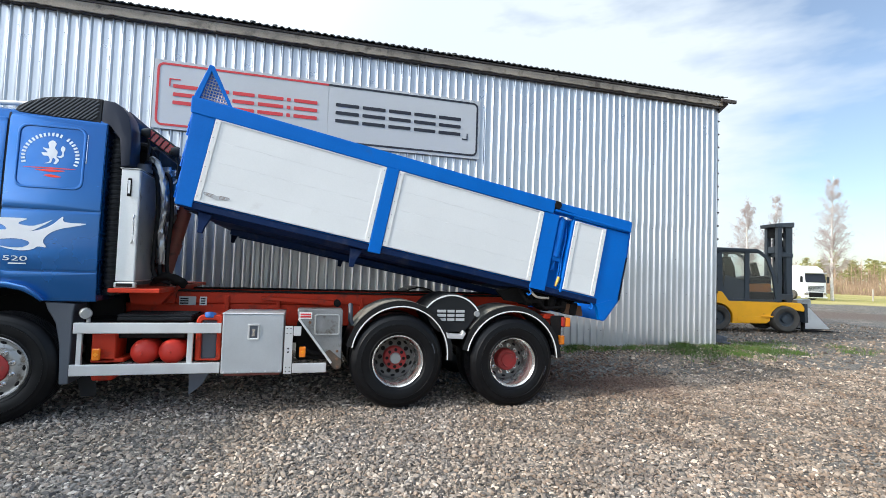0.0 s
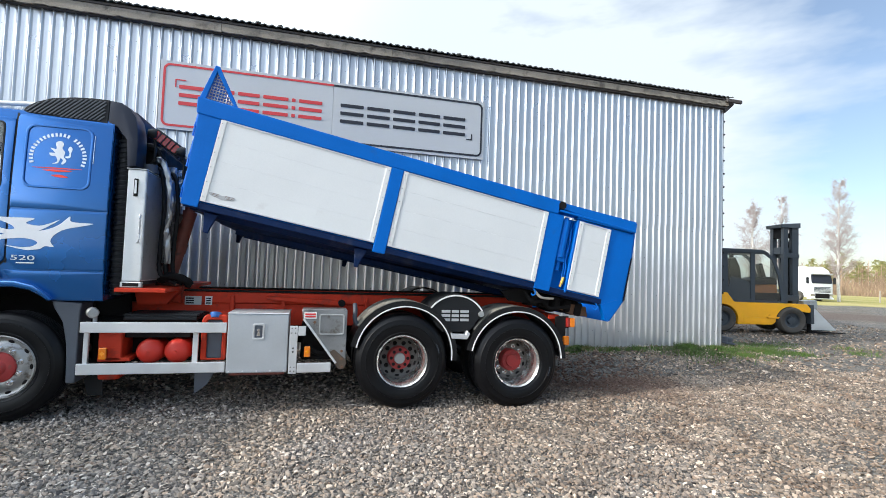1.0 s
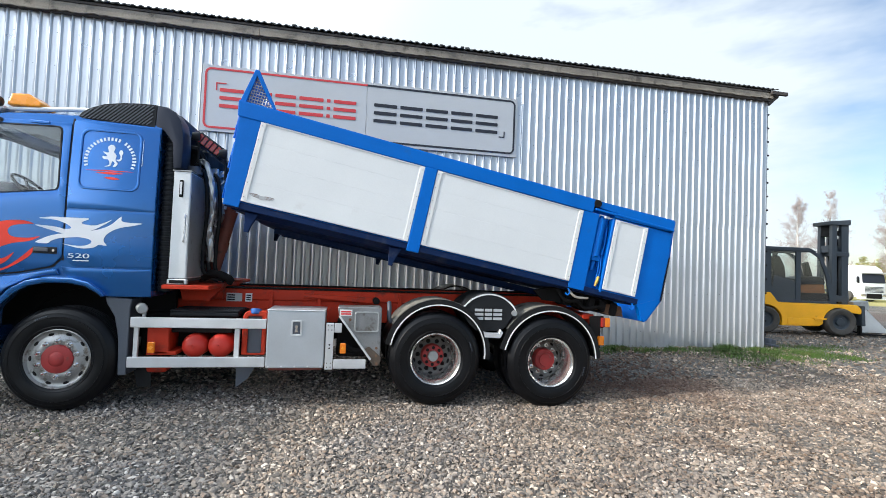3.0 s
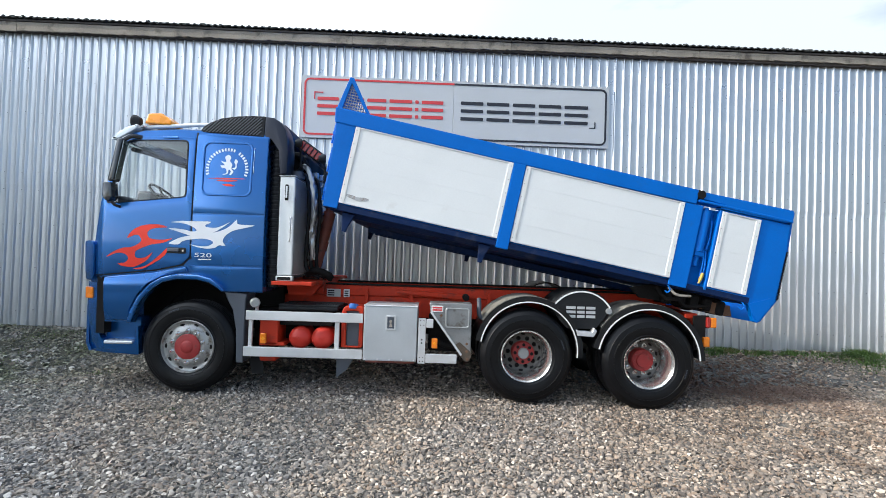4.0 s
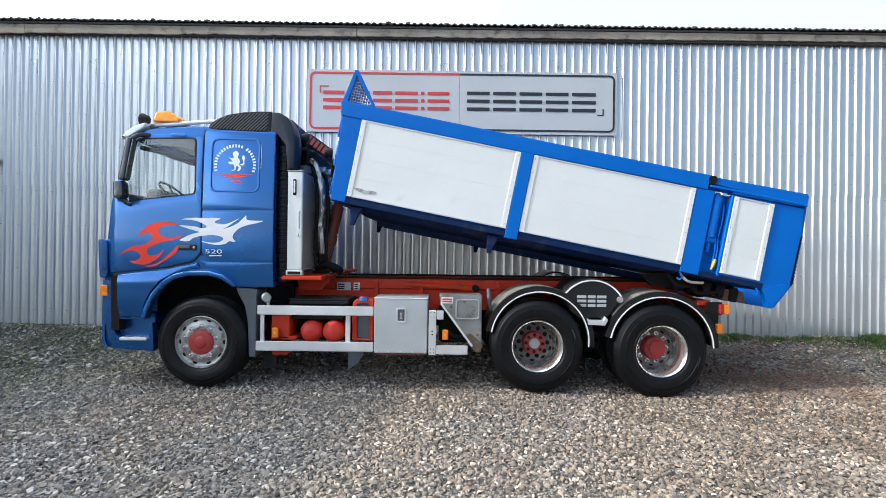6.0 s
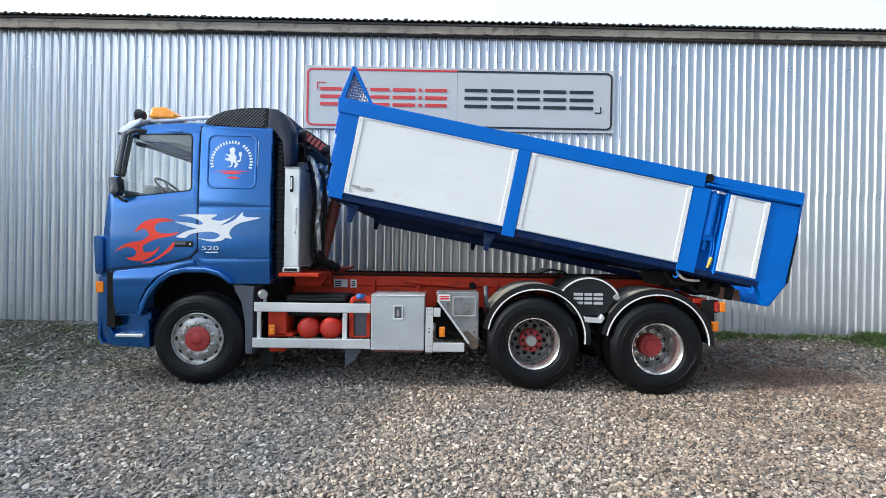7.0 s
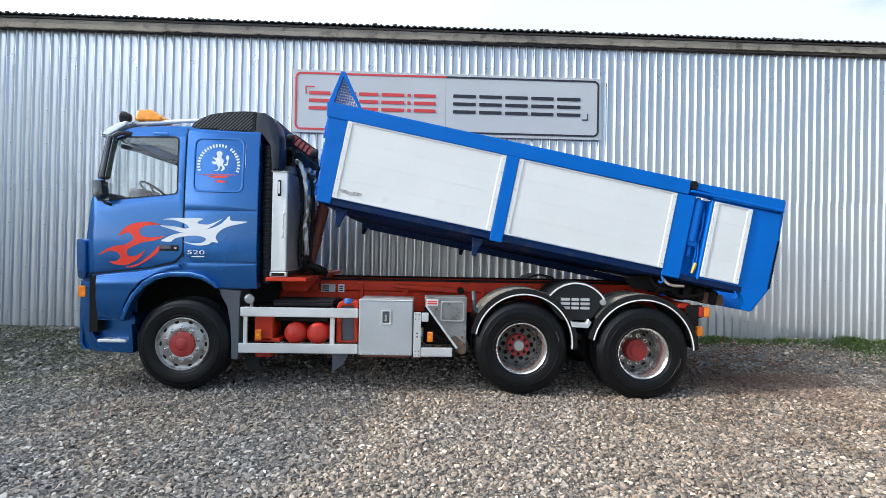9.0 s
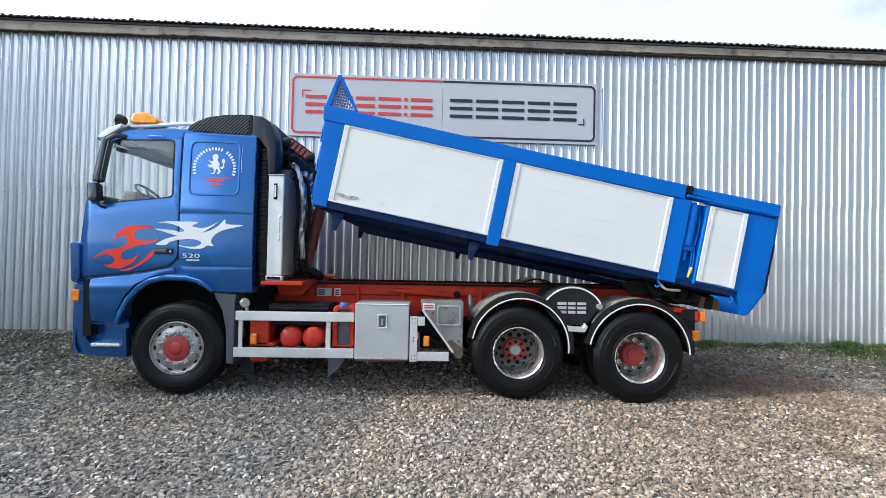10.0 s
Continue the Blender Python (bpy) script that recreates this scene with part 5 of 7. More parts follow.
for i, (dx, z) in enumerate(((0.02, 0.925), (0.06, 0.925), (0.02, 0.87), (0.06, 0.87), (0.04, 0.70), (0.04, 0.66), (0.02, 0.49), (0.06, 0.49), (0.02, 0.445), (0.06, 0.445))):
    bm = bmesh.new()
    cyl(bm, (2.706 + dx, -0.004, z), (2.706 + dx, 0.002, z), 0.006 if i not in (4, 5) else 0.010, n=10)
    part("rivet", bm, "dark", guard)
# tool box
bm = bmesh.new()
box(bm, 2.055, 2.688, -0.005, 0.50, 0.435, 1.078, 0.012, 2)
tool = part("tool_box", bm, "alu_box", truck, "grey aluminium tool box with recessed lock")
bm = bmesh.new()
prism(bm, rounded(2.315, 2.435, 0.80, 0.975, 0.012), -0.014, -0.005, 0.002, holes=[rounded(2.332, 2.418, 0.818, 0.958, 0.01)])
part("lock_frame", bm, "alu", tool)
bm = bmesh.new()
box(bm, 2.336, 2.414, -0.008, -0.0052, 0.822, 0.954)
part("lock_pan", bm, "grey_plastic", tool)
bm = bmesh.new()
cyl(bm, (2.375, -0.008, 0.905), (2.375, -0.018, 0.905), 0.016)
prism(bm, [(2.355, 0.84), (2.395, 0.84), (2.380, 0.90), (2.370, 0.90)], -0.014, -0.008)
part("lock_handle", bm, "chrome", tool)
bm = bmesh.new()
box(bm, 2.05, 2.692, -0.012, 0.51, 1.079, 1.092, 0.004)
part("box_lip", bm, "alu", tool)
for i in range(5):
    bm = bmesh.new()
    cyl(bm, (2.085 + i * 0.143, -0.005, 0.455), (2.085 + i * 0.143, -0.010, 0.455), 0.009, n=10)
    part("rivet", bm, "alu", tool)
bm = bmesh.new()
box(bm, 2.08, 2.66, 0.05, 0.45, 0.40, 0.434, 0.006)
part("box_bracket", bm, "brown", tool)
# air tanks, red brackets, washer canister, black battery cover
for x in (1.265, 1.535):
    bm = bmesh.new()
    t = bmesh.new()
    lathe(t, [(0.0, 0.10), (0.05, 0.105), (0.10, 0.125), (0.128, 0.16), (0.135, 0.20), (0.135, 0.85), (0.10, 0.9), (0.0, 0.92)], 32)
    join(bm, t, Matrix.Translation((x, 0, 0.655)))
    cyl(bm, (x - 0.01, 0.10, 0.655), (x - 0.01, 0.085, 0.655), 0.018, n=8)
    part("air_tank", bm, "red_tank", truck, "red round-ended air tank", smooth=50)
bm = bmesh.new()
box(bm, 0.80, 1.02, 0.10, 0.5, 0.57, 0.86, 0.01)
box(bm, 0.80, 1.10, 0.10, 0.5, 0.56, 0.60, 0.005)
box(bm, 0.80, 1.00, 0.12, 0.6, 0.365, 0.45, 0.035, 3)
part("red_bracket", bm, "red", truck)
bm = bmesh.new()
box(bm, 1.00, 1.72, 0.14, 0.8, 0.985, 1.03, 0.01)
cover = part("battery_cover", bm, "black", truck, "black ribbed battery cover")
for i in range(4):
    bm = bmesh.new()
    box(bm, 1.00, 1.72, 0.15 + i * 0.13, 0.22 + i * 0.13, 1.031, 1.055, 0.006)
    part("cover_rib", bm, "black", cover)
bm = bmesh.new()
box(bm, 1.02, 1.66, 0.16, 0.8, 0.80, 0.98, 0.01)
part("battery_box", bm, "dark", truck)
bm = bmesh.new()
box(bm, 0.62, 2.05, 0.42, 0.78, 0.50, 0.98, 0.02)
part("dark_backing_tank", bm, "dark", truck)
bm = bmesh.new()
prism(bm, round_poly([(1.775, 0.56), (1.775, 1.0), (1.81, 1.06), (2.03, 1.06), (2.03, 0.56)], 0.03), 0.10, 0.40, 0.01, holes=[rounded(1.83, 1.985, 0.50 + 0.08, 1.0, 0.02)])
part("canister_frame", bm, "red", truck)
bm = bmesh.new()
box(bm, 1.825, 1.99, 0.13, 0.40, 0.57, 1.01, 0.02, 2)
part("canister", bm, "grey_plastic", truck, "grey fluid canister with blue cap")
bm = bmesh.new()
lathe(bm, [(0.0, -0.03), (0.05, -0.028), (0.06, -0.01), (0.06, 0.03), (0.0, 0.03)], 20, m=pose(1.905, 0.14, 1.045, 70, 0, 0))
part("canister_cap", bm, "blue_cap", truck, "blue plastic cap", smooth=40)
bm = bmesh.new()
lathe(bm, [(0.0, -0.02), (0.045, -0.018), (0.055, 0.0), (0.055, 0.10), (0.0, 0.10)], 20, m=pose(0.775, 0.0, 1.075, 0, 0, 25))
cyl(bm, (0.775, 0.06, 0.98), (0.775, 0.06, 1.04), 0.02)
part("work_lamp", bm, "worn_steel", truck, "round steel work lamp", smooth=40)
for x in (0.835, 2.865):
    bm = bmesh.new()
    box(bm, x, x + 0.07, 0.02, 0.06, 0.595, 0.715, 0.008)
    lm = part("side_marker", bm, "orange", truck, "amber side marker lamp")
    bm = bmesh.new()
    cyl(bm, (x + 0.035, 0.02, 0.655), (x + 0.035, 0.014, 0.655), 0.022, n=4)
    part("reflector", bm, "amber", lm)
# triangular steel housing before the bogie
bm = bmesh.new()
prism(bm, round_poly([(2.825, 1.135), (3.335, 1.138), (3.335, 0.50), (3.31, 0.455), (3.265, 0.455), (3.215, 0.52), (2.84, 1.02)], 0.02), 0.03, 0.30, 0.008)
spread = part("bogie_housing", bm, "grey_steel", truck, "worn triangular steel housing")
bm = bmesh.new()
prism(bm, rounded(3.02, 3.305, 0.845, 1.085, 0.03), 0.022, 0.031, 0.004)
part("housing_window", bm, "grey_steel", spread)
bm = bmesh.new()
prism(bm, rounded(3.02, 3.305, 0.845, 1.085, 0.03), 0.014, 0.0215, 0.002, holes=[rounded(3.036, 3.289, 0.861, 1.069, 0.022)])
part("window_frame", bm, "worn_steel", spread)
bm = bmesh.new()
box(bm, 2.85, 2.99, 0.024, 0.0295, 1.03, 1.105)
sticker = part("sticker", bm, "white_edge", spread, "pale sticker with red print")
for i in range(2):
    bm = bmesh.new()
    box(bm, 2.862, 2.978, 0.021, 0.0235, 1.045 + i * 0.027, 1.063 + i * 0.027)
    part("print_bar", bm, "sign_red", sticker)
bm = bmesh.new()
prism(bm, round_poly([(3.13, 0.64), (3.20, 0.68), (3.338, 0.56), (3.338, 0.50), (3.312, 0.452), (3.262, 0.452), (3.21, 0.515)], 0.015), 0.026, 0.302)
part("muddy_tip", bm, "mud", spread)
bm = bmesh.new()
prism(bm, [(2.835, 1.025), (2.858, 1.035), (3.235, 0.53), (3.213, 0.515)], 0.018, 0.0295, 0.003)
part("folded_edge", bm, "alu", spread)
for x, z in ((3.285, 0.66), (3.285, 0.57), (3.295, 0.48), (2.97, 0.99)):
    bm = bmesh.new()
    cyl(bm, (x, 0.031, z), (x, 0.018, z), 0.016, n=8)
    part("bolt", bm, "rust", spread)
bm = bmesh.new()
box(bm, 2.82, 3.3, 0.36, 0.78, 0.50, 0.95, 0.03)
tube(bm, [(2.90, 0.2, 0.70), (3.0, 0.18, 0.62), (3.12, 0.2, 0.60), (3.2, 0.25, 0.66)], 0.03)
tube(bm, [(2.92, 0.22, 0.60), (3.0, 0.2, 0.56), (3.14, 0.22, 0.57)], 0.022)
part("valve_block", bm, "dark", truck)
bm = bmesh.new()
tube(bm, [(3.44, 0.3, 1.18), (3.44, 0.24, 1.10), (3.44, 0.22, 1.0), (3.47, 0.22, 0.94)], 0.028)
part("bent_pipe", bm, "grey_plastic", truck, smooth=60)


# fenders over the bogie wheels
def fender(cx, cz, r, a0, a1):
    bm = bmesh.new()
    prism(bm, arc(cx, cz, r, a0, a1, 28) + arc(cx, cz, r - 0.02, a1, a0, 28), 0.02, 0.66)
    prism(bm, arc(cx, cz, r + 0.004, a0, a1, 28) + arc(cx, cz, r - 0.075, a1, a0, 28), 0.004, 0.022)
    f = part("fender", bm, "dusty", truck, "dusty black plastic fender with white edge", smooth=35)
    bm = bmesh.new()
    prism(bm, arc(cx, cz, r + 0.0075, a0 - 22, 62, 16) + arc(cx, cz, r + 0.0045, 62, a0 - 22, 16), 0.05, 0.60)
    part("dust_film", bm, "dust", f, "pale film of road dust", smooth=35)
    bm = bmesh.new()
    prism(bm, arc(cx, cz, r - 0.054, a0, a1, 28) + arc(cx, cz, r - 0.068, a1, a0, 28), -0.006, 0.003)
    part("white_edge_strip", bm, "white_edge", f, smooth=35)


fender(4.025, 0.60, 0.645, 170, -6)
fender(5.475, 0.52, 0.68, 168, 2)
plate = (arc(4.66, 0.92, 0.43, 150, 30, 18) + [(4.86, 0.90), (4.80, 0.875), (4.50, 0.875), (4.42, 0.95)])
bm = bmesh.new()
prism(bm, plate, 0.05, 0.62, 0.01)
mid_plate = part("bogie_cover", bm, "black", truck, "black fender infill with pale mark")
# the far side carries the same fenders
for cx, cz, r, a0, a1 in ((4.025, 0.60, 0.645, 170, -6), (4.66, 0.92, 0.43, 150, 30), (5.475, 0.52, 0.68, 168, 2)):
    bm = bmesh.new()
    prism(bm, arc(cx, cz, r, a0, a1, 28) + arc(cx, cz, r - 0.02, a1, a0, 28), W - 0.66, W - 0.02)
    part("fender", bm, "dusty", truck, "dusty black plastic fender", smooth=35)
bm = bmesh.new()
prism(bm, arc(4.66, 0.92, 0.415, 148, 32, 18) + arc(4.66, 0.92, 0.397, 32, 148, 18), 0.040, 0.049)
part("white_edge_strip", bm, "white_edge", mid_plate)
for i, (x0, x1) in enumerate(((4.475, 4.585), (4.605, 4.695), (4.715, 4.825))):
    bm = bmesh.new()
    for z in (1.010, 1.062, 1.114):
        box(bm, x0, x1, 0.043, 0.0495, z, z + 0.032)
    part("pale_bars", bm, "plate_grey", mid_plate)
bm = bmesh.new()
prism(bm, [(4.58, 0.88), (4.60, 0.80), (4.80, 0.79), (4.84, 0.86), (4.80, 0.90), (4.78, 0.85), (4.62, 0.86)], 0.0, 0.10, 0.005)
part("fender_bracket", bm, "alu", truck)
bm = bmesh.new()
cyl(bm, (4.985, 0.02, 1.10), (4.985, 0.08, 1.10), 0.035)
part("fender_bolt", bm, "worn_steel", truck)
# rear lamps and cross member
bm = bmesh.new()
box(bm, 6.08, 6.22, 0.30, 2.2, 0.88, 1.08, 0.01)
box(bm, 5.98, 6.14, 0.16, 0.3, 1.03, 1.09, 0.006)
part("rear_cross_member", bm, "red", truck)
for x0, x1, z0, z1, m_ in ((6.205, 6.25, 0.935, 1.06, "tail_red"), (6.252, 6.322, 0.935, 1.055, "orange"), (6.165, 6.242, 0.70, 0.82, "orange")):
    bm = bmesh.new()
    box(bm, x0, x1, 0.06, 0.12, z0, z1, 0.008)
    part("tail_lamp", bm, m_, truck)
bm = bmesh.new()
box(bm, 6.06, 6.205, 0.1, 0.13, 0.66, 1.07)
box(bm, 6.10, 6.26, 0.122, 0.16, 0.92, 1.075)
part("lamp_bracket", bm, "dark", truck)
bm = bmesh.new()
tube(bm, [(5.95, 0.5, 1.2), (6.1, 0.4, 1.13), (6.25, 0.4, 1.16), (6.3, 0.5, 1.22)], 0.02)
part("rear_hose", bm, "dark", truck)

# -- the tipped body: built level, then turned about its own front lower corner
BED = Matrix.Translation((1.705, 0, 2.289)) @ Matrix.Rotation(radians(10.9), 4, "Y")
bed = new("tipper_body")
bed.parent = truck
bed.matrix_basis = BED
bed["label"] = "raised blue tipper body with white side boards"
for y0, y1, s in ((0.0, 0.06, 1), (W - 0.06, W, -1)):
    n0, n1 = (y0 - 0.035, y0 + 0.13) if s > 0 else (y1 - 0.13, y1 + 0.035)
    f0, f1 = (y0 - 0.025, y1) if s > 0 else (y0, y1 + 0.025)
    # skin behind the boards
    bm = bmesh.new()
    prism(bm, [(-0.14, -0.04), (4.30, -0.04), (4.30, 0.95), (-0.20, 0.95)], y0 + 0.02 * s, y1)
    part("side_skin", bm, "bed_blue", bed)
    bm = bmesh.new()
    prism(bm, round_poly([(-0.285, 1.105), (4.18, 1.117), (4.18, 0.94), (-0.255, 0.925)], 0.02), n0, n1, 0.012, 2)
    part("top_rail", bm, "bed_blue", bed)
    bm = bmesh.new()
    prism(bm, [(-0.172, -0.072), (0.0, -0.072), (0.0, 0.93), (-0.235, 0.93)], f0, f1, 0.008, 2)
    part("front_post", bm, "bed_blue", bed)
    bm = bmesh.new()
    box(bm, 1.932, 2.082, f0 - 0.012 * s if s > 0 else f0, f1 if s > 0 else f1 + 0.012, -0.10, 0.935, 0.010, 2)
    part("middle_post", bm, "bed_blue", bed)
    bm = bmesh.new()
    box(bm, 4.05, 4.272, f0, f1, -0.075, 0.938, 0.008, 2)
    part("rear_post", bm, "bed_blue", bed)
    bm = bmesh.new()
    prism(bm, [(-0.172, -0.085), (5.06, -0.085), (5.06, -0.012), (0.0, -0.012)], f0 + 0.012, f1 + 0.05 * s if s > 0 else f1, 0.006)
    part("bottom_rail", bm, "bed_under_shade", bed)
    # recess with the gate ram, then the tail
    bm = bmesh.new()
    box(bm, 4.272, 4.50, y0 + (0.10 if s > 0 else -0.10), y1 + (0.10 if s > 0 else -0.10), -0.04, 0.94)
    part("recess_back", bm, "bed_blue", bed)
    bm = bmesh.new()
    box(bm, 4.482, 4.512, f0, f1 + (0.08 if s > 0 else 0), -0.04, 0.938, 0.005)
    part("recess_edge", bm, "bed_blue", bed)
    bm = bmesh.new()
    tail = [(4.50, 0.945), (5.365, 0.955), (5.385, 0.62), (5.372, 0.03), (5.215, -0.29), (5.16, -0.28), (5.06, -0.088), (4.50, -0.075)]
    prism(bm, tail, f0 + 0.015, f1, 0.008, 2)
    part("tail_side", bm, "bed_blue", bed)
    bm = bmesh.new()
    prism(bm, [(5.05, -0.09), (5.21, -0.285), (5.375, 0.028), (5.3, 0.03)], f0 + 0.008, f0 + 0.0145)
    part("tail_kink", bm, "bed_blue", bed)
    bm = bmesh.new()
    box(bm, 4.20, 5.372, n0 - 0.01 * s, n1, 0.975, 1.005, 0.006)
    prism(bm, [(4.25, 1.02), (4.25, 1.105), (5.35, 1.128), (5.372, 1.10), (5.372, 0.985), (5.30, 0.965), (4.48, 0.952), (4.48, 0.985), (4.62, 1.0)], n0, n1 - 0.04 * s if s > 0 else n1, 0.010, 2)
    part("gate_arm", bm, "bed_blue", bed, "tailgate arm along the body top")
    bm = bmesh.new()
    cyl(bm, (4.215, n0 - 0.01, 1.065), (4.215, n1 + 0.01, 1.065), 0.05, n=20)
    box(bm, 4.17, 4.26, n0 - 0.005, n1, 1.02, 1.115, 0.01)
    part("gate_hinge", bm, "dark", bed, "greasy dark gate hinge")
    # boards: four planks a bay, with rivet strips round them
    for x0, x1 in ((0.0, 1.932), (2.082, 4.05), (4.512, 5.0)):
        fy = (y0 - 0.022, y0 - 0.002) if s > 0 else (y1 + 0.002, y1 + 0.022)
        for k in range(4):
            bm = bmesh.new()
            z0 = 0.012 + k * 0.2285
            box(bm, x0 + 0.055, x1 - 0.055, *fy, z0, z0 + 0.2280, 0.0014)
            part("plank", bm, "board", bed)
        for xa, xb, za, zb in ((x0 + 0.004, x0 + 0.062, 0.006, 0.93), (x1 - 0.062, x1 - 0.004, 0.006, 0.93), (x0 + 0.062, x1 - 0.062, 0.004, 0.022), (x0 + 0.062, x1 - 0.062, 0.912, 0.93)):
            ya, yb = (fy[0] - 0.008, fy[1]) if s > 0 else (fy[0], fy[1] + 0.008)
            bm = bmesh.new()
            box(bm, xa, xb, ya, yb, za, zb, 0.002)
            part("edge_strip", bm, "alu" if xb - xa > 0.2 else "white_edge", bed)
        if s > 0:
            for xr in (x0 + 0.025, x1 - 0.025):
                for k in range(6):
                    bm = bmesh.new()
                    z = 0.06 + k * 0.165
                    cyl(bm, (xr, fy[0] - 0.008, z), (xr, fy[0] - 0.012, z), 0.006, n=8)
                    part("rivet", bm, "worn_steel", bed)
# gate ram with its pipes in the near recess
bm = bmesh.new()
cyl(bm, (4.352, 0.045, 0.40), (4.352, 0.045, 0.90), 0.060, n=24)
cyl(bm, (4.352, 0.045, 0.90), (4.352, 0.045, 0.94), 0.025, n=12)
box(bm, 4.30, 4.42, 0.0, 0.09, 0.34, 0.40, 0.008)
cyl(bm, (4.352, 0.045, 0.22), (4.352, 0.045, 0.40), 0.028, n=12)
part("gate_ram", bm, "bed_blue", bed, "blue hydraulic gate ram", smooth=40)
bm = bmesh.new()
tube(bm, [(4.44, 0.03, 0.80), (4.45, 0.02, 0.6), (4.44, 0.02, 0.4), (4.455, 0.01, 0.25), (4.45, 0.01, 0.12)], 0.011)
tube(bm, [(4.41, 0.03, 0.42), (4.42, 0.015, 0.33), (4.425, 0.01, 0.22), (4.42, 0.01, 0.1)], 0.011)
part("ram_pipe", bm, "bed_blue", bed, smooth=60)
bm = bmesh.new()
cyl(bm, (4.445, 0.0, 0.15), (4.43, 0.0, 0.06), 0.022, n=10)
cyl(bm, (4.43, 0.0, 0.06), (4.42, 0.0, 0.02), 0.016, n=10)
part("coupling", bm, "brass", bed)
# front wall with ladder-like brackets, floor, gate
bm = bmesh.new()
prism(bm, [(-0.172, -0.07), (-0.12, -0.07), (-0.185, 1.10), (-0.24, 1.10)], 0.06, W - 0.06)
part("front_wall", bm, "bed_blue", bed)
bm = bmesh.new()
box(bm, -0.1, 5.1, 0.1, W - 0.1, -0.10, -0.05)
part("floor_plate", bm, "bed_under_shade", bed)
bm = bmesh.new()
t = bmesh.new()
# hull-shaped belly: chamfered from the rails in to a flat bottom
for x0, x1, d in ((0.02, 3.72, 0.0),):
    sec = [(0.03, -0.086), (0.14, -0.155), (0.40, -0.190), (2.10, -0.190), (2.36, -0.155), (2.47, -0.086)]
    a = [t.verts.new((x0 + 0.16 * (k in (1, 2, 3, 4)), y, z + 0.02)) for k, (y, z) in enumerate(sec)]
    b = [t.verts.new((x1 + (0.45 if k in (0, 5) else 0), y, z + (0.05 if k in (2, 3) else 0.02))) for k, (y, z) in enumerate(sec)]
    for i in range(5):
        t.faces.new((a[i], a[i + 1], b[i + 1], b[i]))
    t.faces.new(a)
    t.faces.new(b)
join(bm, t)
part("belly", bm, "bed_under_shade", bed, "rounded body floor in blue darkened for its shade")
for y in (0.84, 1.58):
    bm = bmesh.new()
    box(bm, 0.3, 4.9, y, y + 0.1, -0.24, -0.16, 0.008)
    part("long_beam", bm, "bed_under_shade", bed)
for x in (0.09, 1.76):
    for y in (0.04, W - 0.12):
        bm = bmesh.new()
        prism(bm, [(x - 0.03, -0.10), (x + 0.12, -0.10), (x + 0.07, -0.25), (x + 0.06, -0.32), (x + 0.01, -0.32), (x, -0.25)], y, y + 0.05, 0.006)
        part("foot", bm, "bed_under_shade", bed)
bm = bmesh.new()
prism(bm, [(5.372, 1.10), (5.40, 1.09), (5.425, 0.60), (5.41, 0.02), (5.26, -0.27), (5.222, -0.285), (5.375, 0.03), (5.39, 0.62)], 0.02, W - 0.02)
part("tailgate", bm, "bed_blue", bed, "closed blue tailgate")
bm = bmesh.new()
for i in range(30):
    z = 0.62 - i * 0.020
    t = bmesh.new()
    bmesh.ops.create_uvsphere(t, u_segments=8, v_segments=6, radius=0.0115)
    join(bm, t, Matrix.Translation((5.405 - (0.0 if z > 0.03 else (0.03 - z) * 0.5), 0.0 + 0.012 * (i % 2), z)))
part("gate_chain", bm, "dark", bed)
# hooks, hoses and latches under the tail
bm = bmesh.new()
prism(bm, [(3.75, -0.20), (4.05, -0.09), (4.9, -0.09), (5.0, -0.25), (4.7, -0.30), (4.2, -0.28), (3.9, -0.30)], 0.30, 0.36)
for i in range(5):
    box(bm, 4.15 + i * 0.17, 4.25 + i * 0.17, 0.2, 0.5, -0.30 + 0.02 * (i % 2), -0.12, 0.02)
tube(bm, [(4.0, 0.15, -0.12), (4.12, 0.12, -0.24), (4.3, 0.15, -0.22), (4.45, 0.2, -0.28), (4.7, 0.15, -0.2)], 0.022)
part("latch_gear", bm, "dark", bed)
bm = bmesh.new()
prism(bm, [(4.62, -0.26), (4.85, -0.30), (5.05, -0.28), (5.0, -0.15), (4.7, -0.16)], 0.24, 0.30)
part("rusty_hook", bm, "rust", bed)
bm = bmesh.new()
tube(bm, [(4.1, 0.05, -0.10), (4.2, 0.02, -0.17), (4.38, 0.04, -0.15)], 0.016)
part("pale_hose", bm, "post", bed)
for x in (4.06, 4.98):
    bm = bmesh.new()
    tube(bm, [(x, 0.0, -0.08), (x + 0.03, -0.02, -0.13), (x + 0.01, -0.01, -0.17), (x - 0.02, 0.0, -0.15)], 0.009)
    part("tie_hook", bm, "bed_blue", bed)
# headboard with mesh gussets
for y in (-0.01, W - 0.05):
    bm = bmesh.new()
    prism(bm, [(-0.275, 1.09), (-0.20, 1.497), (-0.155, 1.497), (0.125, 1.115), (0.09, 1.105), (-0.165, 1.43), (-0.21, 1.105)], y, y + 0.06, 0.005)
    hb = part("headboard_gusset", bm, "bed_blue", bed, "triangular gusset with wire mesh")
    bm = bmesh.new()
    for i in range(9):
        z = 1.13 + i * 0.033
        xe = -0.165 + (1.43 - z) / (1.43 - 1.105) * 0.255
        cyl(bm, (-0.21 + (z - 1.1) * 0.14, y + 0.03, z), (xe, y + 0.03, z), 0.005, n=5)
    for i in range(9):
        x = -0.19 + i * 0.03
        ztop = 1.43 - max(0.0, (x + 0.165)) / 0.255 * 0.325
        if ztop > 1.12:
            cyl(bm, (x, y + 0.032, 1.105), (x, y + 0.032, ztop), 0.004, n=5)
    part("wire_mesh", bm, "worn_steel", hb)
bm = bmesh.new()
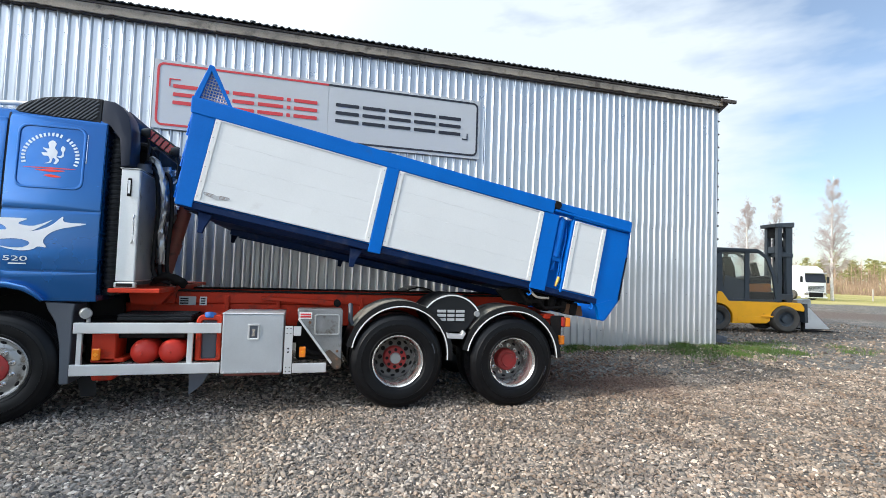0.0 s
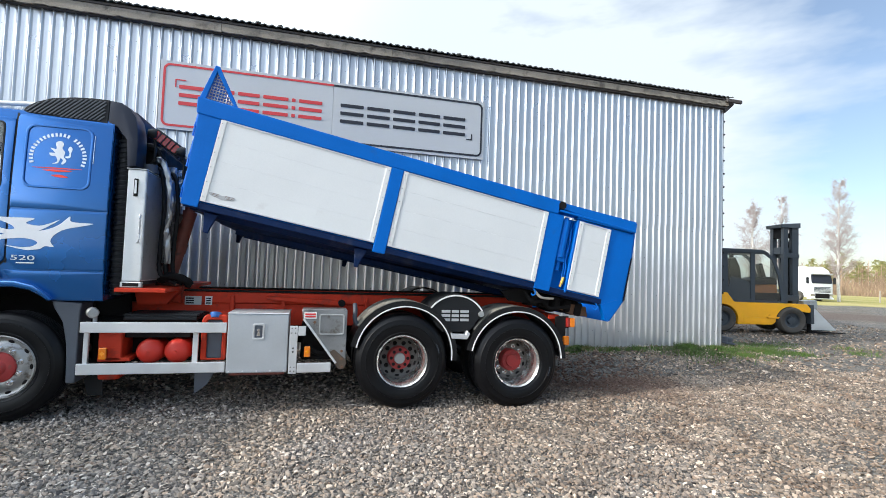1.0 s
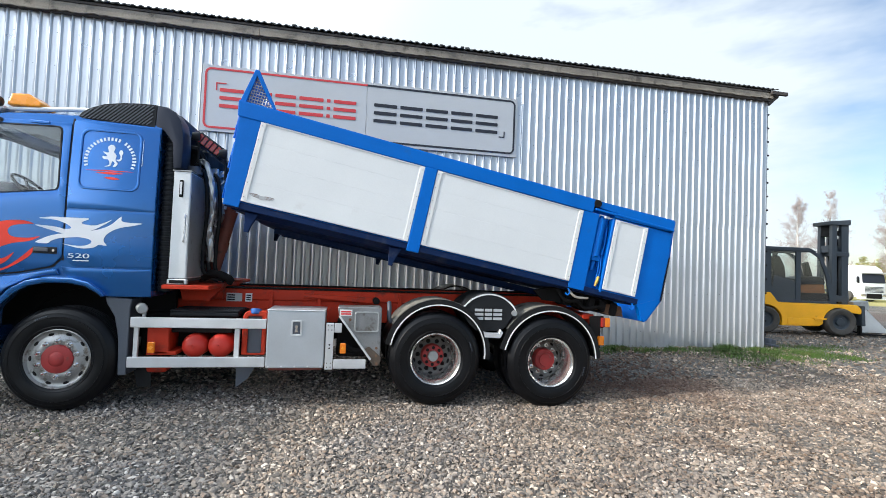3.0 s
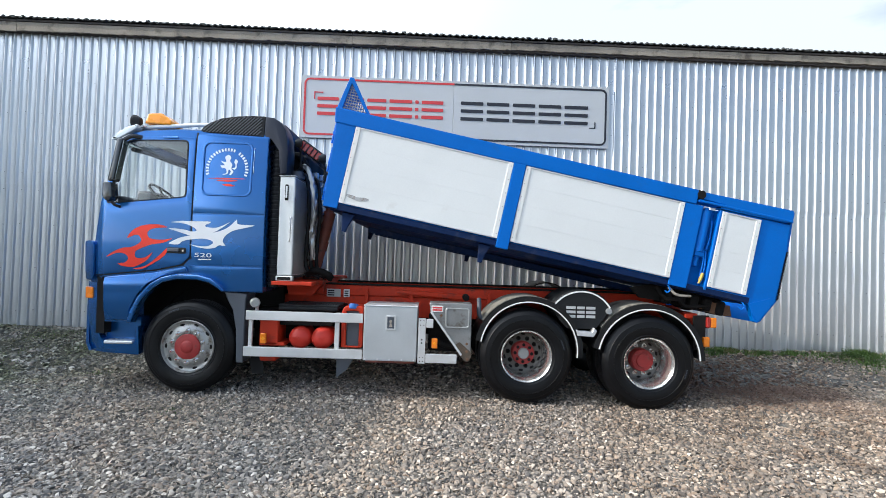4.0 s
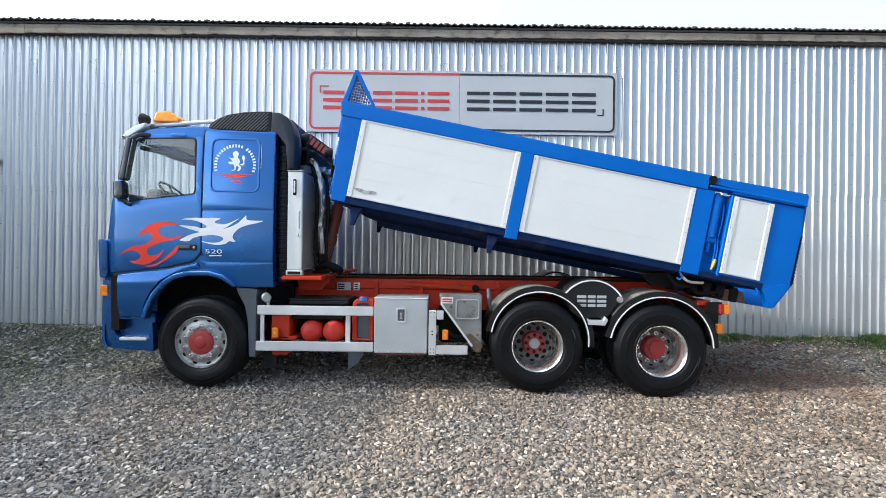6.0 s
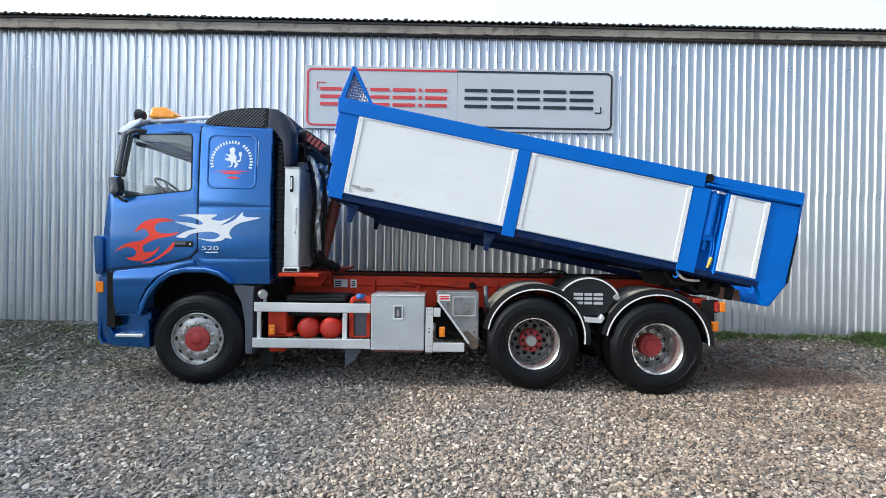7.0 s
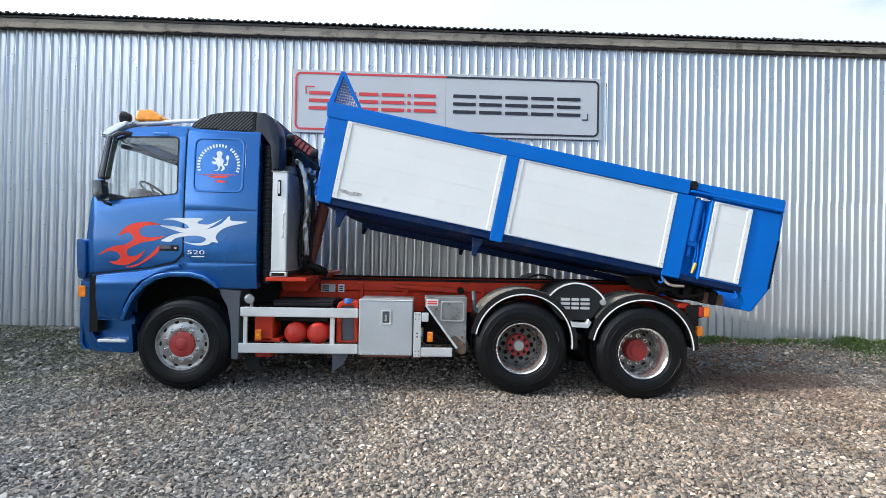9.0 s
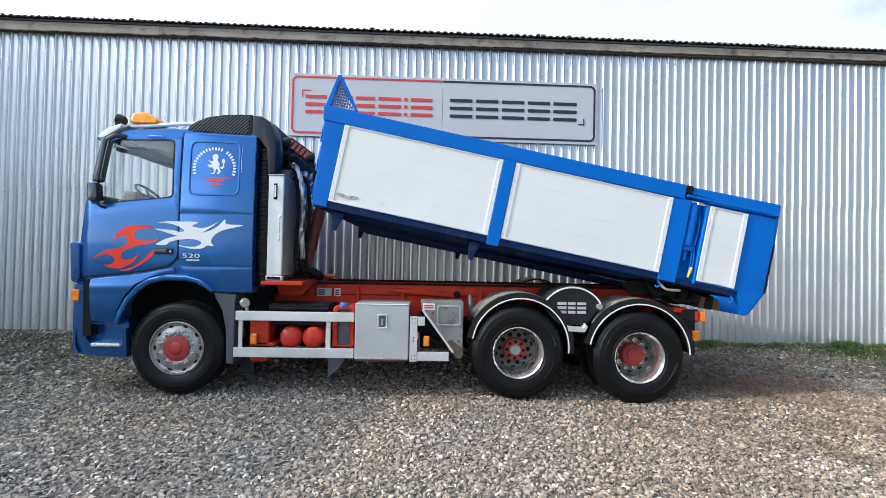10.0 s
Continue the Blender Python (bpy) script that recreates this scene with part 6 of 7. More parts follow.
prism(bm, [(-0.27, 1.09), (-0.205, 1.49), (-0.185, 1.49), (-0.25, 1.09)], 0.05, W - 0.05)
part("headboard_plate", bm, "bed_blue", bed)
for z in (0.1, 0.45, 0.8):
    bm = bmesh.new()
    xz = -0.178 - z * 0.065
    box(bm, xz - 0.05, xz, 0.10, 0.16, z, z + 0.05, 0.006)
    cyl(bm, (xz - 0.04, 0.13, z - 0.1), (xz - 0.04, 0.13, z + 0.2), 0.014, n=8)
    part("front_bracket", bm, "bed_blue", bed)
# maker's badge: a thin winged plate with faint lines
bm = bmesh.new()
prism(bm, spline([(0.075, 0.118), (0.14, 0.124), (0.21, 0.112), (0.28, 0.124), (0.345, 0.118), (0.33, 0.092), (0.25, 0.076), (0.21, 0.070), (0.17, 0.076), (0.09, 0.092)], 4), -0.0262, -0.0225)
badge = part("maker_badge", bm, "plate_grey", bed, "thin winged maker's badge")
for k in (-1, 1):
    for i in range(3):
        bm = bmesh.new()
        xa, xb = sorted((0.21 + k * 0.03, 0.21 + k * (0.125 - 0.015 * i)))
        box(bm, xa, xb, -0.0275, -0.0263, 0.113 - 0.013 * i, 0.1165 - 0.013 * i)
        part("badge_line", bm, "rust", badge)


# ---- the sign on the shed ----
def build_sign():
    s = thing("wall_sign", "long grey company sign with red and black outlines", "sign", (0, 0, 0))
    x0, x1, z0, z1, y = 0.275, 6.115, 3.865, 5.05, WALL_Y - 0.075
    half = 3.145
    for a, b in ((x0, half - 0.002), (half + 0.002, x1)):
        bm = bmesh.new()
        box(bm, a, b, y, y + 0.03, z0, z1, 0.004)
        part("sign_panel", bm, "sign", s)
    # outline bands, half red and half black
    r, w = 0.11, 0.036
    o = (x0 + 0.045, x1 - 0.045, z0 + 0.055, z1 - 0.05)
    bm = bmesh.new()
    left_o = [(half, o[3]), (o[0] + r, o[3])] + arc(o[0] + r, o[3] - r, r, 90, 180, 6) + arc(o[0] + r, o[2] + r, r, 180, 270, 6) + [(half, o[2])]
    left_i = [(half, o[2] + w), (o[0] + r, o[2] + w)] + arc(o[0] + r, o[2] + r, r - w, 270, 180, 6) + arc(o[0] + r, o[3] - r, r - w, 180, 90, 6) + [(half, o[3] - w)]
    prism(bm, left_o + left_i, y - 0.006, y - 0.001)
    part("red_outline", bm, "sign_red", s)
    bm = bmesh.new()
    mx = lambda p: (2 * half - p[0] + (o[1] - half) - (half - o[0]), p[1]) if p[0] < half - 1e-6 else p
    prism(bm, [mx(p) for p in left_o] + [mx(p) for p in left_i], y - 0.006, y - 0.001)
    part("black_outline", bm, "sign_black", s)
    # the name is drawn as plain bars of its letters' sizes
    def block(xa, xb, za, zb, material):
        st = 0.062
        for k in (0, 1, 2):
            z_ = za + k * (zb - za - st) / 2
            bm = bmesh.new()
            prism(bm, rounded(xa, xb, z_, z_ + st, 0.012, 2), y - 0.008, y - 0.001)
            part("name_bar", bm, material, s)
    za, zb = 4.30, 4.645
    x = 0.575
    for w_ in (0.40, 0.42, 0.36, 0.43, 0.065, 0.41):
        block(x, x + w_, za, zb, "sign_red")
        x += w_ + 0.058
    x = 3.28
    for w_ in (0.43, 0.43, 0.43, 0.43, 0.45):
        block(x, x + w_, za, zb + 0.015, "sign_black")
        x += w_ + 0.065
    for pts, material in (([(0.51, 4.60), (0.51, 4.74), (0.68, 4.74), (0.68, 4.72), (0.53, 4.72), (0.53, 4.60)], "sign_red"),
                          ([(5.74, 4.235), (5.86, 4.235), (5.86, 4.36), (5.84, 4.36), (5.84, 4.255), (5.74, 4.255)], "sign_black")):
        bm = bmesh.new()
        prism(bm, pts, y - 0.007, y - 0.001)
        part("corner_mark", bm, material, s)
    for k in range(6):
        for z in (z0 + 0.02, z1 - 0.02):
            bm = bmesh.new()
            cyl(bm, (x0 + 0.1 + k * 1.12, y, z), (x0 + 0.1 + k * 1.12, y - 0.006, z), 0.012, n=8)
            part("screw", bm, "worn_steel", s)
    for x in (0.6, 2.5, 4.2, 5.9):
        bm = bmesh.new()
        box(bm, x, x + 0.05, y + 0.031, WALL_Y - 0.02, z0 + 0.05, z1 - 0.05)
        part("batten", bm, "dark_wood", s)


build_sign()


# ---- gravel: loose stones over the yard, one joined piece of ground cover ----
ICO_V, ICO_F = None, None
_t = bmesh.new()
bmesh.ops.create_icosphere(_t, subdivisions=1, radius=1.0)
ICO_V = np.array([v.co[:] for v in _t.verts])
ICO_F = np.array([[v.index for v in f.verts] for f in _t.faces])
_t.free()


def stone_material():
    m = bpy.data.materials.new("gravel_stones")
    m.use_nodes = True
    n, l = m.node_tree.nodes, m.node_tree.links
    b = n["Principled BSDF"]
    b.inputs["Roughness"].default_value = 0.85
    geo, ramp = n.new("ShaderNodeNewGeometry"), n.new("ShaderNodeValToRGB")
    cr = ramp.color_ramp
    cols = ((0.0, (0.07, 0.07, 0.075)), (0.20, (0.15, 0.15, 0.15)), (0.45, (0.24, 0.231, 0.22)), (0.64, (0.295, 0.275, 0.25)), (0.78, (0.25, 0.205, 0.17)), (0.90, (0.42, 0.405, 0.38)), (1.0, (0.58, 0.57, 0.545)))
    cr.elements[0].position, cr.elements[0].color = 0.0, (*cols[0][1], 1)
    cr.elements[1].position, cr.elements[1].color = 1.0, (*cols[-1][1], 1)
    for p, c in cols[1:-1]:
        cr.elements.new(p).color = (*c, 1)
    l.new(geo.outputs["Random Per Island"], ramp.inputs[0])
    co, nz = n.new("ShaderNodeTexCoord"), n.new("ShaderNodeTexNoise")
    nz.inputs["Scale"].default_value, nz.inputs["Detail"].default_value = 70, 4
    l.new(co.outputs["Object"], nz.inputs["Vector"])
    wide = n.new("ShaderNodeTexNoise")
    wide.inputs["Scale"].default_value, wide.inputs["Detail"].default_value = 0.55, 5
    l.new(co.outputs["Object"], wide.inputs["Vector"])
    tone = n.new("ShaderNodeValToRGB")
    tone.color_ramp.elements[0].position, tone.color_ramp.elements[0].color = 0.40, (1.01, 0.96, 0.92, 1)
    tone.color_ramp.elements[1].position, tone.color_ramp.elements[1].color = 0.62, (1.14, 0.98, 0.82, 1)
    l.new(wide.outputs[0], tone.inputs[0])
    mr = n.new("ShaderNodeMapRange")
    mr.inputs["To Min"].default_value, mr.inputs["To Max"].default_value = 0.70, 1.30
    l.new(nz.outputs[0], mr.inputs["Value"])
    a, c = n.new("ShaderNodeMix"), n.new("ShaderNodeMix")
    for x in (a, c):
        x.data_type, x.blend_type = "RGBA", "MULTIPLY"
        x.inputs["Factor"].default_value = 1
    l.new(ramp.outputs[0], a.inputs["A"])
    l.new(mr.outputs[0], a.inputs["B"])
    l.new(a.outputs["Result"], c.inputs["A"])
    part_x, east, warm = n.new("ShaderNodeSeparateXYZ"), n.new("ShaderNodeMapRange"), n.new("ShaderNodeMix")
    l.new(co.outputs["Object"], part_x.inputs[0])
    east.inputs["From Min"].default_value, east.inputs["From Max"].default_value = 1.5, 7.0
    l.new(part_x.outputs["X"], east.inputs["Value"])
    warm.data_type = "RGBA"
    l.new(east.outputs[0], warm.inputs["Factor"])
    l.new(tone.outputs[0], warm.inputs["A"])
    mud = n.new("ShaderNodeTexNoise")
    mud.inputs["Scale"].default_value, mud.inputs["Detail"].default_value, mud.inputs["Roughness"].default_value = 1.7, 7, 0.7
    l.new(co.outputs["Object"], mud.inputs["Vector"])
    trodden = n.new("ShaderNodeValToRGB")
    trodden.color_ramp.elements[0].position, trodden.color_ramp.elements[0].color = 0.42, (1.13, 0.95, 0.78, 1)
    trodden.color_ramp.elements[1].position, trodden.color_ramp.elements[1].color = 0.62, (0.60, 0.45, 0.34, 1)
    l.new(mud.outputs[0], trodden.inputs[0])
    l.new(trodden.outputs[0], warm.inputs["B"])
    # mossy stones in the yard's west end, with the shade there painted in
    west, moss = n.new("ShaderNodeMapRange"), n.new("ShaderNodeMix")
    west.inputs["From Min"].default_value, west.inputs["From Max"].default_value = -0.6, -2.6
    l.new(part_x.outputs["X"], west.inputs["Value"])
    moss.data_type = "RGBA"
    l.new(west.outputs[0], moss.inputs["Factor"])
    l.new(warm.outputs["Result"], moss.inputs["A"])
    moss_and_shade = n.new("ShaderNodeValToRGB")
    moss_and_shade.color_ramp.elements[0].position, moss_and_shade.color_ramp.elements[0].color = 0.38, (0.84, 0.82, 0.80, 1)
    moss_and_shade.color_ramp.elements[1].position, moss_and_shade.color_ramp.elements[1].color = 0.60, (0.36, 0.40, 0.24, 1)
    l.new(mud.outputs[0], moss_and_shade.inputs[0])
    l.new(moss_and_shade.outputs[0], moss.inputs["B"])
    l.new(moss.outputs["Result"], c.inputs["B"])
    # rust-brown soil spilt on the yard near the tail, truck shade painted in
    dist, blur, cut = n.new("ShaderNodeVectorMath"), n.new("ShaderNodeMath"), n.new("ShaderNodeMapRange")
    dist.operation, blur.operation = "DISTANCE", "MULTIPLY_ADD"
    dist.inputs[1].default_value = (7.3, 1.4, 0.1)
    l.new(co.outputs["Object"], dist.inputs[0])
    l.new(wide.outputs[0], blur.inputs[0])
    blur.inputs[1].default_value = 2.4
    l.new(dist.outputs["Value"], blur.inputs[2])
    cut.inputs["From Min"].default_value, cut.inputs["From Max"].default_value = 1.9, 3.0
    cut.inputs["To Min"].default_value, cut.inputs["To Max"].default_value = 0.85, 0.0
    l.new(blur.outputs[0], cut.inputs["Value"])
    soil_and_shade = n.new("ShaderNodeMix")
    soil_and_shade.data_type = "RGBA"
    l.new(cut.outputs[0], soil_and_shade.inputs["Factor"])
    l.new(c.outputs["Result"], soil_and_shade.inputs["A"])
    soil_and_shade.inputs["B"].default_value = (0.125, 0.072, 0.05, 1)
    l.new(soil_and_shade.outputs["Result"], b.inputs["Base Color"])
    return m


def scatter_stones(name, zones, seed):
    rng = np.random.default_rng(seed)
    V, F, base = [], [], 0
    for x0, x1, y0, y1, count, rmin, rmax in zones:
        xs, ys = rng.uniform(x0, x1, count), rng.uniform(y0, y1, count)
        r = rmin + (rmax - rmin) * rng.random(count) ** 2.2
        zs = np.array([ground_z(x, y) for x, y in zip(xs, ys)])
        sc = np.stack([r * rng.uniform(0.8, 1.45, count), r * rng.uniform(0.7, 1.1, count), r * rng.uniform(0.55, 0.9, count)], 1)
        p = ICO_V[None] * (1 + 0.22 * rng.standard_normal((count, len(ICO_V), 1)).clip(-1.6, 1.6)) * sc[:, None]
        a, tilt = rng.uniform(0, 2 * np.pi, count), rng.normal(0, 0.35, count)
        ct, st = np.cos(tilt)[:, None], np.sin(tilt)[:, None]
        p = np.stack([p[..., 0] * ct - p[..., 2] * st, p[..., 1], p[..., 0] * st + p[..., 2] * ct], -1)
        ca, sa = np.cos(a)[:, None], np.sin(a)[:, None]
        p = np.stack([p[..., 0] * ca - p[..., 1] * sa, p[..., 0] * sa + p[..., 1] * ca, p[..., 2]], -1)
        p += np.stack([xs, ys, zs + r * rng.uniform(0.0, 0.45, count)], 1)[:, None]
        V.append(p.reshape(-1, 3))
        F.append((ICO_F[None] + (base + np.arange(count) * len(ICO_V))[:, None, None]).reshape(-1, 3))
        base += count * len(ICO_V)
    V, F = np.concatenate(V).astype(np.float32), np.concatenate(F).astype(np.int32)
    me = bpy.data.meshes.new(name)
    me.vertices.add(len(V))
    me.vertices.foreach_set("co", V.ravel())
    me.loops.add(F.size)
    me.loops.foreach_set("vertex_index", F.ravel())
    me.polygons.add(len(F))
    me.polygons.foreach_set("loop_start", np.arange(0, F.size, 3, dtype=np.int32))
    me.update(calc_edges=True)
    me.shade_smooth()
    me.set_sharp_from_angle(angle=radians(48))
    me.materials.append(stone_material())
    return tagged(new(name, me), "loose grey and buff gravel stones on the yard", "gravel", kind="stuff")


scatter_stones("gravel", [
    (-1.5, 7.5, -3.0, -0.9, 41000, 0.007, 0.025),
    (-1.5, 10.0, -0.9, 1.2, 38000, 0.007, 0.025),
    (-4.5, -1.5, -0.9, 0.9, 8500, 0.007, 0.026),
    (-1.5, 6.5, 1.2, 3.36, 7000, 0.012, 0.034),
    (-6.5, -1.5, 0.9, 3.36, 6500, 0.010, 0.034),
    (6.5, 12.5, 1.2, 3.36, 4200, 0.010, 0.040),
    (7.5, 14.0, -3.0, 1.2, 24000, 0.008, 0.025),
    (12.2, 24.0, -1.0, 9.0, 6500, 0.014, 0.045),
    (-3.5, -1.5, -3.0, -0.9, 9100, 0.007, 0.025),
], 11)


# ---- grass and moss along the wall foot ----
def grass_patch(name, spots, seed, label):
    rng = random.Random(seed)
    verts, faces = [], []
    for cx, cy, sx, sy, count, h in spots:
        for _ in range(count):
            x, y = rng.gauss(cx, sx), rng.gauss(cy, sy)
            if y > WALL_Y - 0.05 and x < WALL_X1:
                y = WALL_Y - 0.05 - rng.random() * 0.1
            z = ground_z(x, y) + 0.005
            a, hh, w = rng.uniform(0, 6.28), h * rng.uniform(0.4, 1.1), rng.uniform(0.003, 0.007)
            dx, dy = math.cos(a), math.sin(a)
            bx, by = rng.gauss(0, 0.35) * hh, rng.gauss(0, 0.35) * hh
            i = len(verts)
            verts += [(x - dx * w, y - dy * w, z), (x + dx * w, y + dy * w, z), (x + bx * 0.4 + dx * w * 0.7, y + by * 0.4 + dy * w * 0.7, z + hh * 0.6),
                      (x + bx * 0.4 - dx * w * 0.7, y + by * 0.4 - dy * w * 0.7, z + hh * 0.6), (x + bx, y + by, z + hh)]
            faces += [(i, i + 1, i + 2, i + 3), (i + 3, i + 2, i + 4)]
    me = bpy.data.meshes.new(name)
    me.from_pydata(verts, [], faces)
    me.materials.append(M["grass"])
    return tagged(new(name, me), label, "grass", kind="stuff")


rg = random.Random(8)
spots = [(7.2 + i * 0.31 + rg.uniform(-0.2, 0.2), 3.1 - abs(rg.gauss(0, 0.25)), 0.12, 0.08, int(15 + 1300 * rg.random() ** 3.0), rg.uniform(0.05, 0.15)) for i in range(20)]
spots += [(11.2 + rg.uniform(-1, 1), 2.5 + rg.uniform(-0.4, 0.5), 0.14, 0.10, int(40 + 260 * rg.random() ** 2), 0.07) for i in range(9)]
spots += [(12.6 + i * 0.5, 3.2 + rg.uniform(-0.5, 1.2), 0.22, 0.18, int(60 + 420 * rg.random() ** 2), 0.08) for i in range(9)]
spots += [(-3.4 + rg.uniform(-2.2, 1.8), 2.3 + rg.uniform(-1.1, 0.8), 0.20, 0.12, int(20 + 200 * rg.random() ** 2), 0.028) for i in range(12)]
spots += [(0.1, -0.55, 0.12, 0.06, 30, 0.03), (-1.6, 0.9, 0.1, 0.08, 50, 0.03), (-0.9, 1.6, 0.3, 0.1, 60, 0.03)]
spots += [(x, y, 0.30, 0.20, n_, h) for x, y, n_, h in ((9.0, 2.85, 180, 0.06), (10.1, 2.75, 350, 0.07), (11.0, 2.65, 500, 0.07), (11.8, 2.85, 350, 0.06), (12.6, 3.4, 300, 0.06), (13.4, 3.9, 200, 0.06), (10.4, 2.15, 200, 0.05), (11.6, 2.2, 180, 0.05))]
grass_patch("grass", spots, 21, "green and yellowing grass tufts at the wall foot")


# broad-leaved weeds in low cushions between the grass
def weed_patch(name, cushions, seed, label):
    rng = random.Random(seed)
    verts, faces = [], []
    for cx, cy, r, h, count in cushions:
        for _ in range(count):
            a, q = rng.uniform(0, 6.28), rng.random() ** 0.6
            x, y = cx + math.cos(a) * r * q, min(cy + math.sin(a) * r * 0.7 * q, WALL_Y - 0.06 if cx < WALL_X1 else 99)
            z = ground_z(x, y) + 0.01 + h * (1 - q * q) * rng.uniform(0.35, 1.0)
            size, turn, tip = rng.uniform(0.012, 0.030), rng.uniform(0, 6.28), rng.uniform(-0.3, 0.7)
            u = Vector((math.cos(turn), math.sin(turn), tip)) * size
            v = Vector((-math.sin(turn), math.cos(turn), rng.uniform(-0.3, 0.3))) * size * 0.45
            o, i = Vector((x, y, z)), len(verts)
            verts += [tuple(o), tuple(o + u * 0.5 + v), tuple(o + u * 1.1 - Vector((0, 0, size * 0.2))), tuple(o + u * 0.5 - v)]
            faces += [(i, i + 1, i + 2, i + 3)]
    me = bpy.data.meshes.new(name)
    me.from_pydata(verts, [], faces)
    me.materials.append(M["grass"])
    return tagged(new(name, me), label, "weeds", kind="stuff")


cushions = [(7.55 + rg.uniform(-0.5, 0.6), 2.95, 0.16, 0.12, 170) for _ in range(5)] + [(9.1 + rg.uniform(-0.4, 0.6), 2.95, 0.15, 0.07, 120) for _ in range(4)]
cushions += [(rg.uniform(9.9, 12.0), rg.uniform(2.55, 3.0), rg.uniform(0.10, 0.22), rg.uniform(0.06, 0.15), 170) for _ in range(17)]
cushions += [(rg.uniform(12.2, 14.0), rg.uniform(2.9, 4.2), 0.18, 0.07, 110) for _ in range(8)]
weed_patch("weeds", cushions, 33, "low green broad-leaved weeds at the wall foot")


# ---- the forklift beside the shed ----
def wheel_plain(name, parent, x, y, z, r, w, material="tyre_dusty", rim_m="fork_grey"):
    wl_ = new(name)
    wl_.parent = parent
    bm = bmesh.new()
    lathe(bm, [(r * 0.55, 0.03), (r * 0.62, 0.0), (r * 0.88, -0.01), (r * 0.97, 0.03), (r, 0.06), (r, w - 0.06), (r * 0.95, w), (r * 0.6, w), (r * 0.55, w - 0.03)], 40)
    part("tyre", bm, material, wl_, smooth=40)
    bm = bmesh.new()
    lathe(bm, [(r * 0.6, 0.01), (r * 0.56, 0.03), (r * 0.5, 0.10), (r * 0.30, 0.11), (r * 0.26, 0.05), (r * 0.12, 0.04), (0.0, 0.04)], 32)
    part("rim", bm, rim_m, wl_, smooth=40)
    wl_.matrix_basis = pose(x, y, z)
    return wl_


def build_forklift():
    # local: x forwards, y away from the viewer, origin on the ground under the front axle, near side at y = 0
    f = thing("forklift", "yellow diesel forklift with dark grey cab and mast", "forklift")
    def pr(name, pts, y0, y1, m_, parent=f, bevel=0.02, holes=(), label=""):
        bm = bmesh.new()
        prism(bm, pts, y0, y1, bevel if not holes else 0.0, 2, holes=holes)
        return part(name, bm, m_, parent, label)
    body = [(-2.85, 0.42), (-2.9, 1.05), (-2.82, 1.34), (-2.05, 1.34), (-1.82, 1.02), (0.50, 1.02), (0.62, 0.86), (0.60, 0.72), (0.36, 0.76), (0.0, 0.80)]
    body += arc(-0.0, 0.42, 0.50, 85, 185, 8) + [(-0.62, 0.28), (-1.72, 0.26)] + arc(-2.2, 0.44, 0.50, 0, 150, 8)
    pr("chassis_body", round_poly(body, 0.03, 2), 0.06, 1.30, "yellow", label="yellow painted chassis")
    pr("step_recess", [(-1.55, 0.52), (-0.62, 0.52), (-0.70, 0.30), (-1.55, 0.30)], 0.05, 0.06, "yellow", bevel=0.01)
    pr("step_plate", [(-0.80, 0.55), (-0.42, 0.55), (-0.46, 0.50), (-0.78, 0.50)], 0.0, 0.08, "yellow", bevel=0.005)
    pr("counterweight", round_poly([(-3.1, 0.45), (-3.2, 0.9), (-3.05, 1.35), (-2.6, 1.36), (-2.6, 0.45)], 0.06), 0.05, 1.32, "yellow")
    # cab frame with glass
    outline = round_poly([(-2.55, 1.34), (-2.62, 2.78), (-2.40, 2.84), (-0.92, 2.82), (-0.55, 2.60), (-0.30, 1.90), (-0.12, 1.04), (-1.82, 1.03), (-2.04, 1.33)], 0.05)
    rear_w = round_poly([(-2.02, 1.55), (-2.05, 2.70), (-1.30, 2.70), (-1.30, 1.10), (-1.72, 1.10)], 0.05)
    front_w = round_poly([(-1.16, 1.10), (-1.16, 2.70), (-0.86, 2.70), (-0.62, 2.52), (-0.42, 1.95), (-0.30, 1.10)], 0.05)
    back_w = round_poly([(-2.46, 1.50), (-2.52, 2.62), (-2.22, 2.62), (-2.20, 1.50)], 0.03)
    for y0 in (0.08, 1.22):
        pr("cab_frame", outline, y0, y0 + 0.06, "fork_grey", holes=[rear_w, front_w, back_w], label="dark grey steel cab frame")
        for w_ in (rear_w, front_w):
            g_ = pr("cab_window", w_, y0 + 0.02, y0 + 0.03, "glass_tint", bevel=0)
            g_.visible_shadow = False
    pr("cab_roof", round_poly([(-2.62, 2.76), (-2.40, 2.86), (-0.92, 2.84), (-0.70, 2.72)], 0.03), 0.05, 1.31, "fork_grey")
    for y0 in (0.10, 1.23):
        pr("door_panel", round_poly([(-1.98, 1.50), (-1.92, 1.92), (-1.30, 1.72), (-1.30, 1.10), (-1.72, 1.10)], 0.04), y0 + 0.004, y0 + 0.018, "fork_grey", bevel=0.004)
    pr("rear_guard", round_poly([(-2.46, 1.4), (-2.52, 2.70), (-2.22, 2.70), (-2.18, 1.9), (-2.12, 1.4)], 0.04), 0.20, 1.16, "fork_grey")
    pr("backrest", round_poly([(-1.72, 1.5), (-1.80, 2.50), (-1.58, 2.58), (-1.42, 2.2), (-1.36, 1.5)], 0.06), 0.42, 0.98, "black")
    pr("seat", round_poly([(-1.75, 1.1), (-1.80, 2.05), (-1.62, 2.05), (-1.55, 1.55), (-1.05, 1.5), (-1.05, 1.1)], 0.06), 0.45, 0.95, "black")
    pr("engine_cover", round_poly([(-1.14, 1.05), (-1.14, 1.36), (-0.30, 1.36), (-0.22, 1.05)], 0.04), 0.17, 1.2, "dark")
